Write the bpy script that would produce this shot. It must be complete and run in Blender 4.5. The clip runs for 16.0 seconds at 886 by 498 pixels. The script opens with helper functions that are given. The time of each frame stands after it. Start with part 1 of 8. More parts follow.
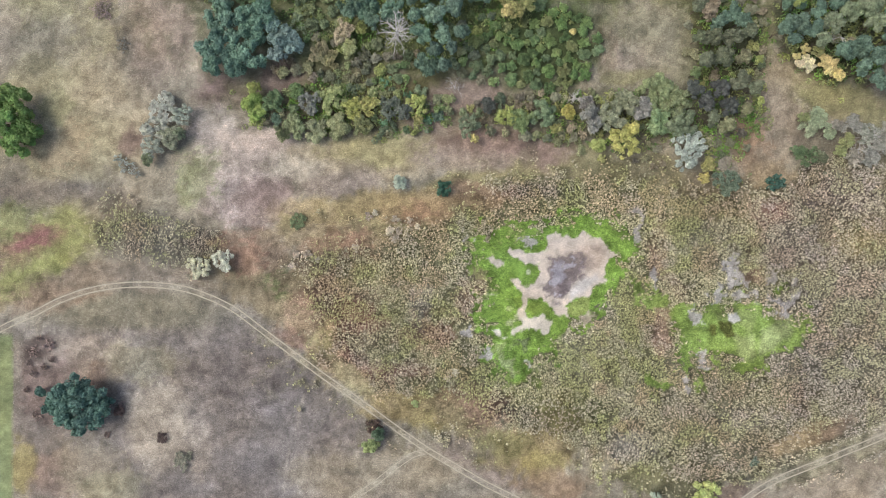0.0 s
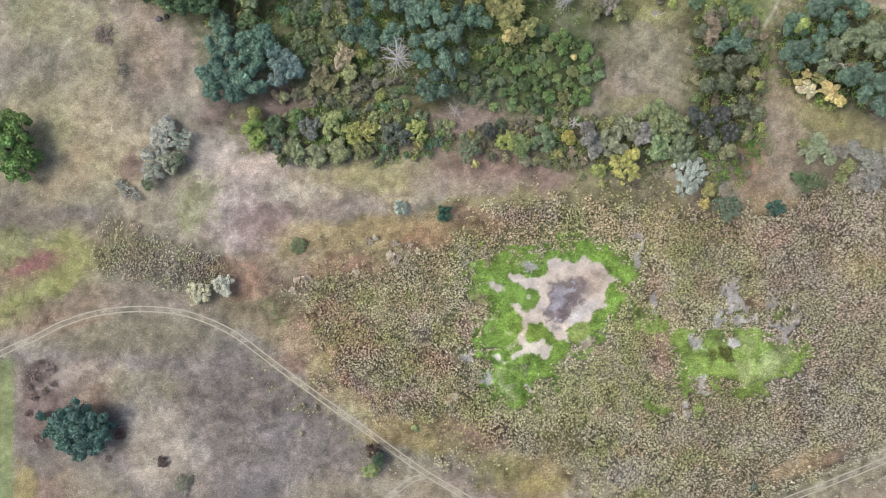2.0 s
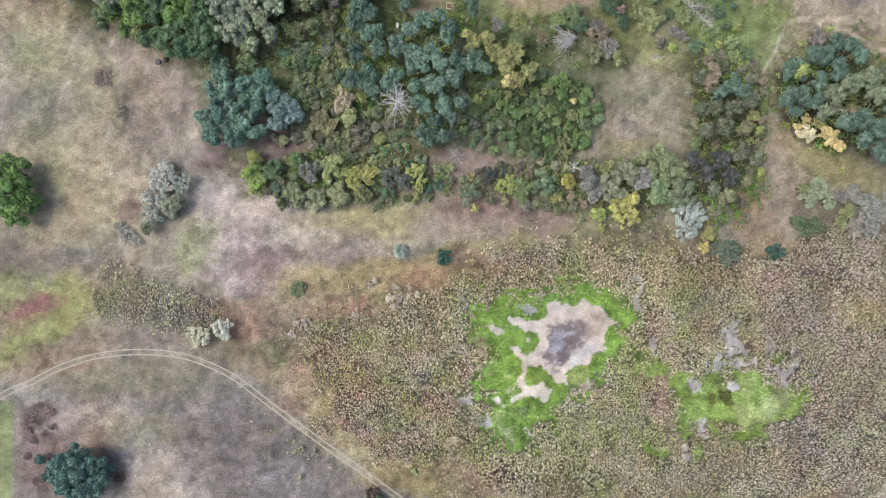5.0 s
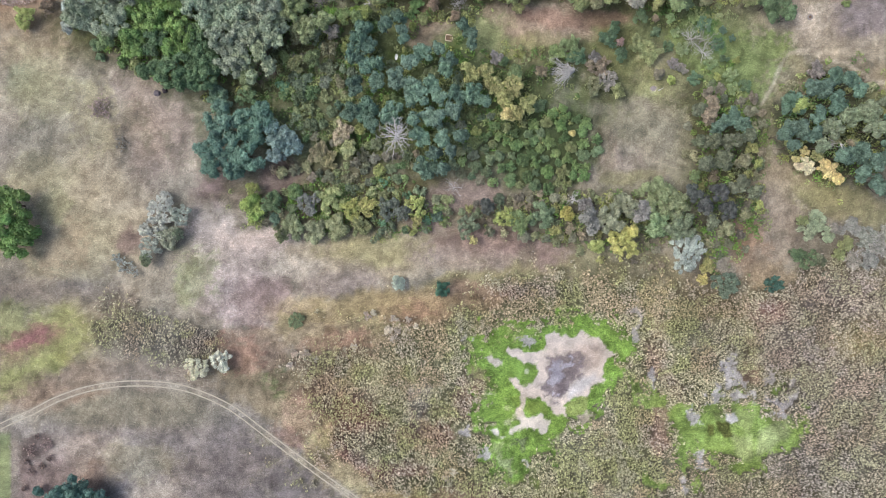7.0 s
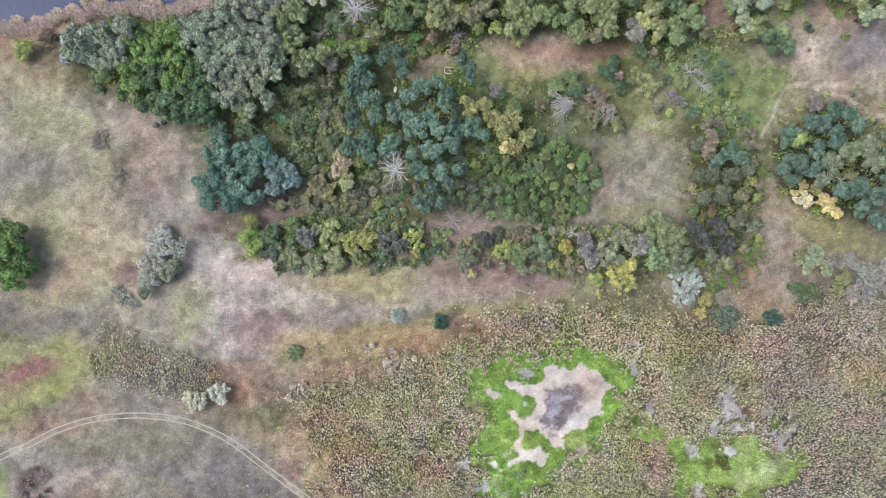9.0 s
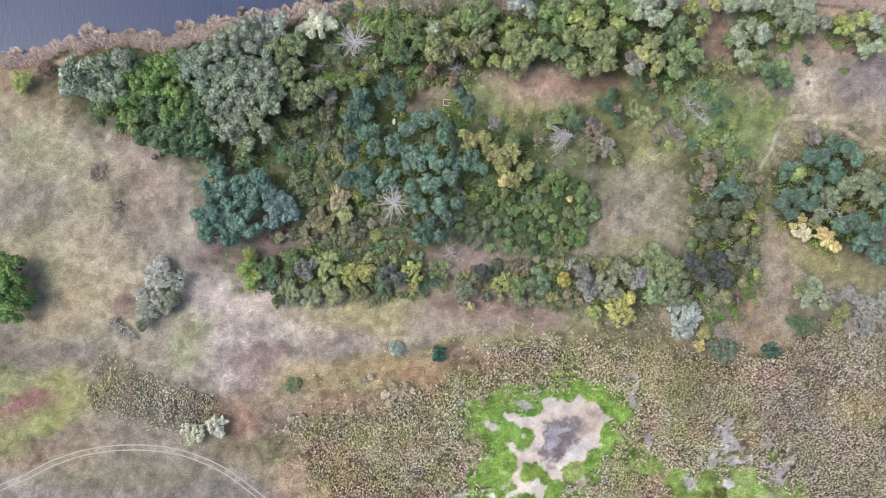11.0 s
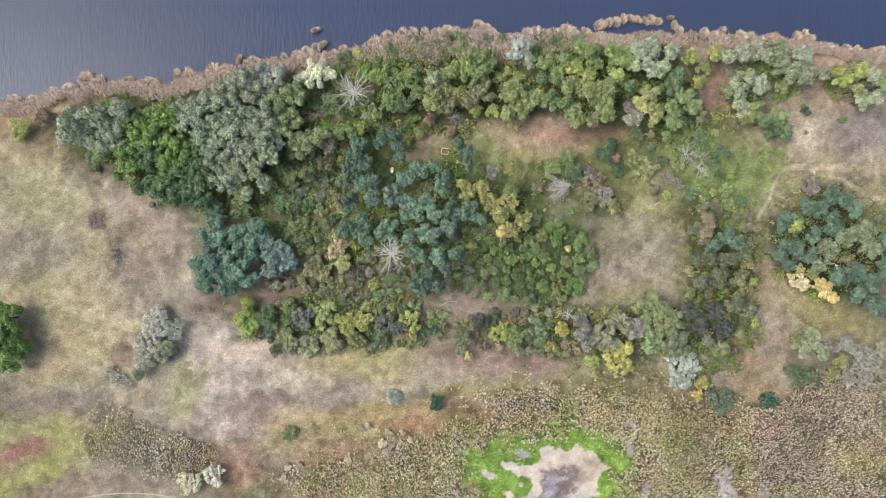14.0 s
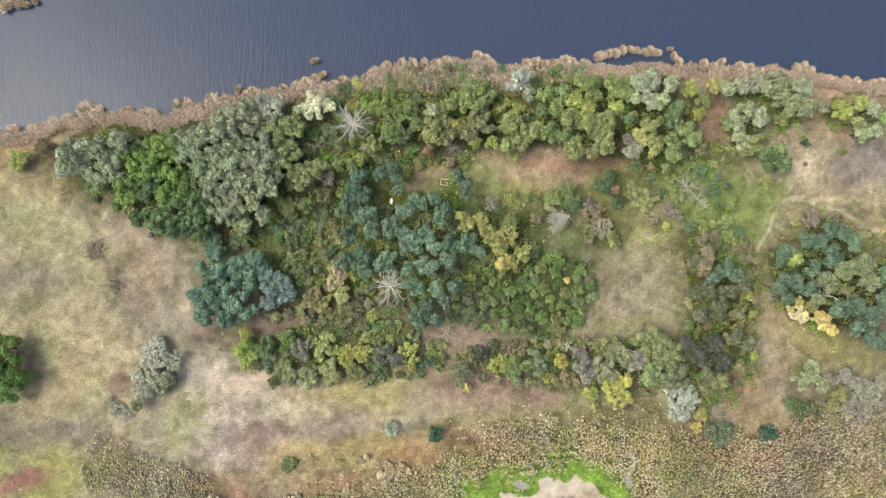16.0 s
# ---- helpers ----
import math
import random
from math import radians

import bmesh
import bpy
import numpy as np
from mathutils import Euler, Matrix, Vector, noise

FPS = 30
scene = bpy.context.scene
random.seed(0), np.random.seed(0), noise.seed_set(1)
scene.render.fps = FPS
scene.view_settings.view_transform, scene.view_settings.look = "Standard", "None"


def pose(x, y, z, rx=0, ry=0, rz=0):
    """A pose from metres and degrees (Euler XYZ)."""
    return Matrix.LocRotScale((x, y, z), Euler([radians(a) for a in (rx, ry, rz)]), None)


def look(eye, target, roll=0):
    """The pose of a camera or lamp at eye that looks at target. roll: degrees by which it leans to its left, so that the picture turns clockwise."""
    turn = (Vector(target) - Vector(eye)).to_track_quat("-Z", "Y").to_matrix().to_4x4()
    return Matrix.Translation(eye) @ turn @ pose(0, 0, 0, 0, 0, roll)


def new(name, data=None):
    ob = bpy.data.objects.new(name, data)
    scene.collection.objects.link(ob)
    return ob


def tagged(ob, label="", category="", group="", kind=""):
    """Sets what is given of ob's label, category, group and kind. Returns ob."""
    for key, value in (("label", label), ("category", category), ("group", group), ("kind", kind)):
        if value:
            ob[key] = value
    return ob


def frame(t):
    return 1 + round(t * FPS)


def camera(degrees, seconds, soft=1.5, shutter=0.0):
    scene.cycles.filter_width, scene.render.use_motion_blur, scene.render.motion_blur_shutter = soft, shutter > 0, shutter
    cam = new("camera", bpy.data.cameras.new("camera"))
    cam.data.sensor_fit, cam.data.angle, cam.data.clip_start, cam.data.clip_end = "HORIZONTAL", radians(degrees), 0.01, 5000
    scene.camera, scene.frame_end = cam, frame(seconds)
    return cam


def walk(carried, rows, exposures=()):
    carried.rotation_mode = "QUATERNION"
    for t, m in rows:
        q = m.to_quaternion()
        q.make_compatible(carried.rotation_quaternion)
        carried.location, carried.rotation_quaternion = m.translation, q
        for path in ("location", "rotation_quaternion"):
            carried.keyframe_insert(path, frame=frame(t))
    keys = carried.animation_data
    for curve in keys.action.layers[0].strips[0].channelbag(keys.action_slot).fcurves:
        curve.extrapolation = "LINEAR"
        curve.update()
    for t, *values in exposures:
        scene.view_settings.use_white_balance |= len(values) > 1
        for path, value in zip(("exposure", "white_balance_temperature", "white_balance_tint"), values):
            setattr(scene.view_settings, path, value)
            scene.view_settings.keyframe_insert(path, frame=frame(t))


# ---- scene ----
# ---- camera: a drone that looks straight down and flies north over a marsh ----
cam = camera(73.7, 16.0, soft=0.7)
ROWS = [
    (0.0, 0.00, -0.00, 174.48, 0.075, 0.104, -0.000),
    (0.5, -0.01, 1.84, 174.51, 0.007, 0.103, 0.025),
    (1.0, -0.03, 3.90, 174.53, -0.048, 0.105, 0.046),
    (1.5, -0.05, 5.92, 174.56, -0.100, 0.108, 0.062),
    (2.0, -0.08, 8.01, 174.58, -0.143, 0.112, 0.074),
    (2.5, -0.08, 10.12, 174.60, -0.178, 0.111, 0.082),
    (3.0, -0.09, 12.32, 174.62, -0.201, 0.107, 0.087),
    (3.5, -0.11, 14.47, 174.60, -0.222, 0.101, 0.091),
    (4.0, -0.14, 16.67, 174.56, -0.234, 0.092, 0.102),
    (6.5, -0.03, 27.68, 174.45, -0.126, 0.001, 0.177),
    (7.0, 0.02, 30.01, 174.43, -0.100, -0.009, 0.198),
    (7.5, 0.09, 32.27, 174.39, -0.084, -0.017, 0.222),
    (8.0, 0.15, 34.67, 174.36, -0.064, -0.024, 0.253),
    (8.5, 0.21, 37.00, 174.33, -0.053, -0.031, 0.282),
    (9.0, 0.29, 39.42, 174.32, -0.038, -0.040, 0.305),
    (11.5, 0.68, 51.00, 174.23, 0.073, -0.059, 0.406),
    (12.0, 0.72, 53.36, 174.19, 0.106, -0.067, 0.434),
    (12.5, 0.81, 55.56, 174.17, 0.131, -0.083, 0.467),
    (13.0, 0.87, 57.94, 174.16, 0.165, -0.103, 0.492),
    (13.5, 0.89, 60.12, 174.16, 0.184, -0.122, 0.515),
    (14.0, 0.89, 62.47, 174.14, 0.208, -0.138, 0.537),
    (14.5, 0.85, 64.69, 174.11, 0.222, -0.148, 0.568),
    (15.0, 0.84, 67.04, 174.07, 0.244, -0.155, 0.596),
    (15.5, 0.89, 69.19, 174.03, 0.251, -0.162, 0.625),
    (16.0, 0.98, 71.45, 173.99, 0.263, -0.166, 0.656),
]
EXPOSURES = [(0.0, 0.10, 6150, 5.0), (4.0, 0.16, 5960, 6.5), (8.0, 0.23, 5810, 8.0), (9.2, 0.245, 5760, 8.0), (11.5, 0.285, 5950, 8.0), (13.0, 0.31, 6300, 6.0), (14.5, 0.34, 6450, 2.5), (16.0, 0.38, 7000, -2.5)]
walk(cam, [(t, pose(x, y, z, rx, ry, rz)) for t, x, y, z, rx, ry, rz in ROWS], EXPOSURES)

# ---- light: bright haze, a veiled sun in the west ----
SUN_ELEVATION, SUN_AZIMUTH = 54.0, -85.0      # degrees; azimuth clockwise from north (+y)
world = bpy.data.worlds.new("hazy_sky")
scene.world = world
world.use_nodes = True
sky = world.node_tree.nodes.new("ShaderNodeTexSky")
sky.sky_type, sky.sun_disc = "NISHITA", False
sky.sun_elevation, sky.sun_rotation = radians(SUN_ELEVATION), radians(SUN_AZIMUTH)
sky.dust_density, sky.air_density = 7.0, 1.0
world.node_tree.links.new(sky.outputs[0], world.node_tree.nodes["Background"].inputs[0])
world.node_tree.nodes["Background"].inputs[1].default_value = 0.15
sun_data = bpy.data.lights.new("sun", "SUN")
sun_data.energy, sun_data.angle, sun_data.color = 0.62, radians(26), (1.0, 0.98, 0.94)
sun = new("sun", sun_data)
el, az = radians(SUN_ELEVATION), radians(SUN_AZIMUTH)
sun.matrix_world = look((0, 0, 300), (-math.sin(az) * math.cos(el) * 100, -math.cos(az) * math.cos(el) * 100, 300 - math.sin(el) * 100))


# ---- numbers: smooth noise, colours, the lie of the land ----
def linear(r, g, b, k=1.0):
    """Linear albedo from an eight-bit colour."""
    out = []
    for c in (r, g, b):
        c = c / 255
        out.append(min(0.9, k * (c / 12.92 if c <= 0.04045 else ((c + 0.055) / 1.055) ** 2.4)))
    return tuple(out)


RNG = np.random.default_rng(7)
TABLE = RNG.random((256, 256))


def value_noise(x, y):
    xi, yi = np.floor(x).astype(int), np.floor(y).astype(int)
    u, v = x - xi, y - yi
    u, v = u * u * (3 - 2 * u), v * v * (3 - 2 * v)
    a, b = TABLE[xi & 255, yi & 255], TABLE[(xi + 1) & 255, yi & 255]
    c, d = TABLE[xi & 255, (yi + 1) & 255], TABLE[(xi + 1) & 255, (yi + 1) & 255]
    return (a * (1 - u) + b * u) * (1 - v) + (c * (1 - u) + d * u) * v


def fbm(x, y, size, octaves=4, seed=0.0):
    """Cloudy noise between 0 and 1 with features of that many metres."""
    x, y = np.asarray(x, float) / size + 31.7 * seed, np.asarray(y, float) / size - 17.3 * seed
    total, weight, amp = 0.0, 0.0, 1.0
    for _ in range(octaves):
        total = total + amp * value_noise(x, y)
        weight += amp
        x, y, amp = x * 2.03 + 11.1, y * 2.03 + 5.7, amp * 0.55
    return total / weight


def smooth(a, b, x):
    t = np.clip((x - a) / (b - a), 0, 1)
    return t * t * (3 - 2 * t)


SHORE_X = [-139.8, -129.8, -119.8, -111.5, -103.2, -93.2, -79.9, -68.2, -59.9, -46.6, -38.2, -29.9, -21.5, -13.2, 0.2, 10.2, 18.6, 27.0, 37.0, 45.4, 55.5, 67.2, 75.6, 92.4, 104.2, 112.6, 121.0, 144.6]
SHORE_Y = [102.5, 104.7, 106.4, 108.6, 110.3, 110.9, 111.1, 113.8, 116.5, 118.7, 120.5, 120.3, 123.4, 125.8, 126.7, 128.1, 126.2, 126.7, 127.8, 127.2, 126.3, 126.8, 126.9, 126.5, 125.6, 124.0, 122.4, 122.1]
WATER_LEVEL = -0.9


def shore(x):
    x = np.asarray(x, float)
    return np.interp(x, SHORE_X, SHORE_Y) + 1.6 * (fbm(x, x * 0 + 3, 5.0, 3, 2) - 0.5)


def land(x, y):
    """Height of the ground: a flat meadow, a shallow marsh basin, a bank down to the river, a far bank."""
    x, y = np.asarray(x, float), np.asarray(y, float)
    basin = np.exp(-(((x - 45) / 75) ** 2 + ((y + 5) / 38) ** 2))
    z = -1.5 * basin + 0.5 * (fbm(x, y, 22, 3, 5) - 0.5) + 0.05 * (fbm(x, y, 2.5, 2, 6) - 0.5)
    s = smooth(-5, 4, y - shore(x)) * (1 - smooth(150, 175, y - shore(x)))
    z = z * (1 - s) - 2.4 * s
    far = np.hypot(x, y - 35)
    return z + 9 * smooth(500, 1500, far) * fbm(x, y, 400, 2, 8) * (1 - s)


def land_at(x, y):
    return float(land(np.array([x]), np.array([y]))[0])


# ---- materials ----
def material(name):
    m = bpy.data.materials.new(name)
    m.use_nodes = True
    return m, m.node_tree.nodes, m.node_tree.links, m.node_tree.nodes["Principled BSDF"]


def node(nodes, kind, **values):
    n = nodes.new(kind)
    for key, value in values.items():
        n.inputs[key].default_value = value
    return n


def scaled(nodes, links, colour, factor):
    """colour times a grey factor."""
    mix = nodes.new("ShaderNodeMix")
    mix.data_type, mix.blend_type = "RGBA", "MULTIPLY"
    mix.inputs[0].default_value = 1.0
    links.new(colour, mix.inputs[6])
    links.new(factor, mix.inputs[7])
    return mix.outputs[2]


def ranged(nodes, links, value, low, high, a=0.0, b=1.0):
    n = node(nodes, "ShaderNodeMapRange", **{"From Min": a, "From Max": b, "To Min": low, "To Max": high})
    links.new(value, n.inputs[0])
    return n.outputs[0]


def noise_out(nodes, links, scale, detail=4.0, rough=0.6, stretch=None, swirl=0.0):
    n = node(nodes, "ShaderNodeTexNoise", Scale=scale, Detail=detail, Roughness=rough, Distortion=swirl)
    geo = nodes.new("ShaderNodeNewGeometry")
    source = geo.outputs["Position"]
    if stretch:
        mp = nodes.new("ShaderNodeMapping")
        mp.inputs["Scale"].default_value, mp.inputs["Rotation"].default_value = stretch[0], (0, 0, radians(stretch[1]))
        links.new(source, mp.inputs[0])
        source = mp.outputs[0]
    links.new(source, n.inputs["Vector"])
    return n.outputs[0]


def bump(nodes, links, bsdf, height, strength, distance):
    b = node(nodes, "ShaderNodeBump", Strength=strength, Distance=distance)
    links.new(height, b.inputs["Height"])
    links.new(b.outputs[0], bsdf.inputs["Normal"])


def cover_material():
    """Ground under grass: the plant cover's colour, broken up by tufts, thatch and bare specks."""
    m, nodes, links, bsdf = material("ground_cover")
    att = nodes.new("ShaderNodeAttribute")
    att.attribute_name = "cover"
    fine = noise_out(nodes, links, 2.6, 5, 0.7)
    fibre = noise_out(nodes, links, 0.9, 5, 0.68, ((1.0, 2.2, 1.0), 35), 1.6)
    wide = noise_out(nodes, links, 0.16, 4, 0.6)
    tufty = noise_out(nodes, links, 0.45, 6, 0.75, None, 1.2)
    c = scaled(nodes, links, att.outputs["Color"], ranged(nodes, links, fine, 0.38, 1.62, 0.28, 0.72))
    c = scaled(nodes, links, c, ranged(nodes, links, fibre, 0.55, 1.45, 0.28, 0.72))
    c = scaled(nodes, links, c, ranged(nodes, links, tufty, 0.55, 1.45, 0.3, 0.7))
    c = scaled(nodes, links, c, ranged(nodes, links, wide, 0.88, 1.12, 0.3, 0.7))
    plain = nodes.new("ShaderNodeMix")              # bare silt and mown grass are smoother than tufts
    plain.data_type = "RGBA"
    links.new(att.outputs["Alpha"], plain.inputs[0])
    links.new(att.outputs["Color"], plain.inputs[6])
    links.new(c, plain.inputs[7])
    links.new(plain.outputs[2], bsdf.inputs["Base Color"])
    bsdf.inputs["Roughness"].default_value = 0.95
    bsdf.inputs["Specular IOR Level"].default_value = 0.1
    bump(nodes, links, bsdf, fine, 0.6, 0.12)
    return m


def blade_material(name, attribute):
    """Grass, reeds and straw: each blade keeps the colour that it was grown with, a little different from the next."""
    m, nodes, links, bsdf = material(name)
    att = nodes.new("ShaderNodeAttribute")
    att.attribute_name = attribute
    geo = nodes.new("ShaderNodeNewGeometry")
    c = scaled(nodes, links, att.outputs["Color"], ranged(nodes, links, geo.outputs["Random Per Island"], 0.75, 1.25))
    c = scaled(nodes, links, c, ranged(nodes, links, noise_out(nodes, links, 5.0, 3), 0.8, 1.2, 0.3, 0.7))
    links.new(c, bsdf.inputs["Base Color"])
    bsdf.inputs["Roughness"].default_value = 0.85
    bsdf.inputs["Specular IOR Level"].default_value = 0.15
    return m


def leaf_material():
    """Leaves: the tree's own colour, lighter and darker leaves, and patches that have begun to turn."""
    m, nodes, links, bsdf = material("leaves")
    info = nodes.new("ShaderNodeObjectInfo")
    geo = nodes.new("ShaderNodeNewGeometry")
    hue = node(nodes, "ShaderNodeHueSaturation")
    links.new(info.outputs["Color"], hue.inputs["Color"])
    links.new(ranged(nodes, links, noise_out(nodes, links, 0.35, 3), 0.485, 0.515, 0.3, 0.7), hue.inputs["Hue"])
    c = scaled(nodes, links, hue.outputs[0], ranged(nodes, links, geo.outputs["Random Per Island"], 0.74, 1.26))
    lump = nodes.new("ShaderNodeAttribute")           # every tuft of twigs has its own tone
    lump.attribute_name = "tone"
    c = scaled(nodes, links, c, lump.outputs["Fac"])
    c = scaled(nodes, links, c, ranged(nodes, links, noise_out(nodes, links, 0.8, 4), 0.8, 1.2, 0.3, 0.7))
    links.new(c, bsdf.inputs["Base Color"])
    bsdf.inputs["Roughness"].default_value = 0.6
    bsdf.inputs["Specular IOR Level"].default_value = 0.25
    bsdf.inputs["Subsurface Weight"].default_value = 0.0
    return m


def plain_material(name, colour, rough=0.8, spread=0.25, scale=3.0):
    m, nodes, links, bsdf = material(name)
    rgb = nodes.new("ShaderNodeRGB")
    rgb.outputs[0].default_value = (*colour, 1)
    grain = noise_out(nodes, links, scale, 5, 0.65)
    c = scaled(nodes, links, rgb.outputs[0], ranged(nodes, links, grain, 1 - spread, 1 + spread, 0.3, 0.7))
    links.new(c, bsdf.inputs["Base Color"])
    bsdf.inputs["Roughness"].default_value = rough
    bump(nodes, links, bsdf, grain, 0.3, 0.03)
    return m


def water_material():
    m, nodes, links, bsdf = material("river_water")
    bsdf.inputs["Base Color"].default_value = (*linear(60, 70, 98), 1)
    bsdf.inputs["Roughness"].default_value = 0.28
    bsdf.inputs["IOR"].default_value = 1.33
    ripple = noise_out(nodes, links, 0.85, 3, 0.5, ((1.6, 0.28, 1.0), -22))
    calm = noise_out(nodes, links, 0.03, 2, 0.5)
    mul = nodes.new("ShaderNodeMath")
    mul.operation = "MULTIPLY"
    links.new(ripple, mul.inputs[0])
    links.new(ranged(nodes, links, calm, 0.2, 1.0, 0.35, 0.6), mul.inputs[1])
    bump(nodes, links, bsdf, mul.outputs[0], 0.5, 0.25)
    return m


COVER, BLADES, REEDS, LEAVES, WATER = cover_material(), blade_material("grass_blades", "tint"), blade_material("reed_plumes", "tint"), leaf_material(), water_material()
BARK = plain_material("bark", linear(96, 84, 72), 0.9, 0.35, 6)
DEADWOOD = plain_material("bleached_wood", linear(196, 192, 188), 0.8, 0.25, 5)
TWIGS = plain_material("grey_twigs", linear(150, 142, 138), 0.9, 0.25, 4)
DUST = plain_material("pale_track_dust", linear(174, 165, 147), 0.95, 0.22, 1.7)

# ---- the ground: cover patch by patch, laid one over the other ----
XS = np.concatenate([[-2500, -1600, -1000, -650, -420, -280, -200, -165], np.arange(-140, 8, 0.62), np.arange(8, 106, 0.36), np.arange(106, 140.01, 0.62), [165, 200, 280, 420, 650, 1000, 1600, 2500]])
YS = np.concatenate([[-2500, -1600, -1000, -650, -420, -280, -190, -130, -100], np.arange(-80, -40, 0.62), np.arange(-40, 12, 0.36), np.arange(12, 152.01, 0.62), [160, 175, 200, 240, 290, 310, 340, 420, 650, 1000, 1600, 2500]])
GX, GY = np.meshgrid(XS, YS)
WARP_X = GX + 5.0 * (fbm(GX, GY, 9, 4, 1) - 0.5)
WARP_Y = GY + 5.0 * (fbm(GX, GY, 9, 4, 2) - 0.5)
FRAY = fbm(GX, GY, 3.0, 4, 3) - 0.5
FRAY_FINE = fbm(GX, GY, 1.3, 2, 4) - 0.5
cover = np.empty(GX.shape + (3,))
cover[:] = linear(146, 136, 116)
REED = np.zeros(GX.shape)       # how thick reeds stand
TURF = np.ones(GX.shape)        # how thick grass tufts stand
BARE = np.full(GX.shape, 0.4)       # how smooth and bare the ground lies


def area(x, y, rx, ry, turn=0.0, soft=0.35, fray=0.7, stray=0.8):
    """How far each place of the ground lies in a patch with ragged edges."""
    c, s = math.cos(radians(turn)), math.sin(radians(turn))
    px, py = GX + stray * (WARP_X - GX) - x, GY + stray * (WARP_Y - GY) - y
    u, v = px * c + py * s, -px * s + py * c
    return smooth(1 + soft, 1 - soft, np.hypot(u / rx, v / ry) + fray * FRAY + 0.8 * min(1.0, 6.0 / max(rx, ry)) * FRAY_FINE)


def patch(x, y, rx, ry, turn, colour, strength=1.0, soft=0.35, fray=0.7, reed=None, turf=None, stray=0.8, bare=None):
    w = area(x, y, rx, ry, turn, soft, fray, stray) * strength
    cover[:] = cover * (1 - w[..., None]) + np.array(linear(*colour)) * w[..., None]
    if bare is not None:
        BARE[:] = BARE * (1 - w) + bare * w
    if reed is not None:
        REED[:] = REED * (1 - w) + reed * w
    if turf is not None:
        TURF[:] = TURF * (1 - w) + turf * w


def outline(points, colour, strength=1.0, soft=0.5, fray=1.2, reed=None, turf=None, bare=None):
    """A patch inside a closed line; soft and fray: how wide and how ragged its edge is, in metres."""
    p = np.array(points)
    lo, hi = p.min(0) - 2.5, p.max(0) + 2.5
    i0, i1, j0, j1 = *np.searchsorted(XS, (lo[0], hi[0])), *np.searchsorted(YS, (lo[1], hi[1]))
    box = (slice(j0, j1), slice(i0, i1))
    x, y = GX[box], GY[box]
    x = x + 0.5 * fray * (fbm(x, y, 2.2, 3, 61) - 0.5)
    y = y + 0.5 * fray * (fbm(x, y, 2.2, 3, 62) - 0.5)
    near, inside = np.full(x.shape, 1e9), np.zeros(x.shape, bool)
    for (ax, ay), (bx, by) in zip(p, np.roll(p, -1, 0)):
        t = np.clip(((x - ax) * (bx - ax) + (y - ay) * (by - ay)) / ((bx - ax) ** 2 + (by - ay) ** 2 + 1e-9), 0, 1)
        near = np.minimum(near, np.hypot(x - ax - t * (bx - ax), y - ay - t * (by - ay)))
        inside ^= ((ay > y) != (by > y)) & (x < (bx - ax) * (y - ay) / (by - ay + 1e-12) + ax)
    w = strength * smooth(-soft, soft, np.where(inside, near, -near) + fray * (fbm(x, y, 1.6, 3, 63) - 0.5))
    cover[box] = cover[box] * (1 - w[..., None]) + np.array(linear(*colour)) * w[..., None]
    for field, value in ((BARE, bare), (REED, reed), (TURF, turf)):
        if value is not None:
            field[box] = field[box] * (1 - w) + value * w


def trail(points, width, colour, strength=0.7):
    """A trodden line in the grass."""
    for (ax, ay), (bx, by) in zip(points[:-1], points[1:]):
        far = max(math.hypot(bx - ax, by - ay), 0.1)
        nx_, ny_ = -(by - ay) / far * width / 2, (bx - ax) / far * width / 2
        outline([(ax + nx_, ay + ny_), (bx + nx_, by + ny_), (bx - nx_, by - ny_), (ax - nx_, ay - ny_)], colour, strength, 0.4, 0.9)


# inside the bend of the track: grey heath
patch(-76.1, -49.7, 71.7, 35.0, 0, (134, 124, 116))
patch(-52.7, -36.3, 20.0, 12.5, 0, (114, 106, 104), 0.80)
patch(-59.4, -66.3, 26.7, 10.0, 0, (124, 116, 112), 0.70)
patch(-31.0, -51.3, 10.0, 5.0, 0, (114, 106, 104), 0.60)
patch(-84.4, -50.5, 9.2, 14.2, 0, (172, 158, 138), 0.70)
patch(-106.2, -33.0, 16.7, 6.7, 0, (160, 144, 128), 0.80)
patch(-89.4, -33.0, 11.7, 5.8, 0, (140, 132, 100), 0.60)
patch(-116.2, -41.3, 10.0, 10.0, 0, (126, 104, 96), 0.70)
patch(-111.1, -66.4, 15.0, 6.7, 0, (138, 116, 102), 0.80)
patch(-124.5, -64.7, 3.3, 8.3, 0, (160, 148, 84), 0.70)
patch(-118.7, -28.3, 4.7, 3.7, 0, (100, 84, 76), 0.80)
patch(-122.0, -33.0, 2.0, 3.7, 0, (100, 84, 76), 0.70)
patch(-104.5, -64.7, 10.0, 10.0, 0, (162, 149, 122), 0.60)
patch(-31.0, -66.3, 15.0, 6.7, 0, (162, 149, 122), 0.50)
patch(-72.7, -58.0, 4.2, 10.0, 0, (176, 162, 146), 0.50)
patch(-102.8, -39.7, 3.3, 6.7, 0, (142, 108, 88), 0.40)
patch(-91.1, -18.0, 26.7, 5.8, 0, (134, 128, 104), 0.70)
patch(-11.0, -64.6, 15.0, 6.7, 0, (152, 138, 112), 0.70)
patch(-97.8, -69.7, 10.0, 5.0, 0, (150, 146, 110), 0.50)
patch(10.7, -62.9, 15.0, 6.7, -30, (138, 122, 112), 0.80)
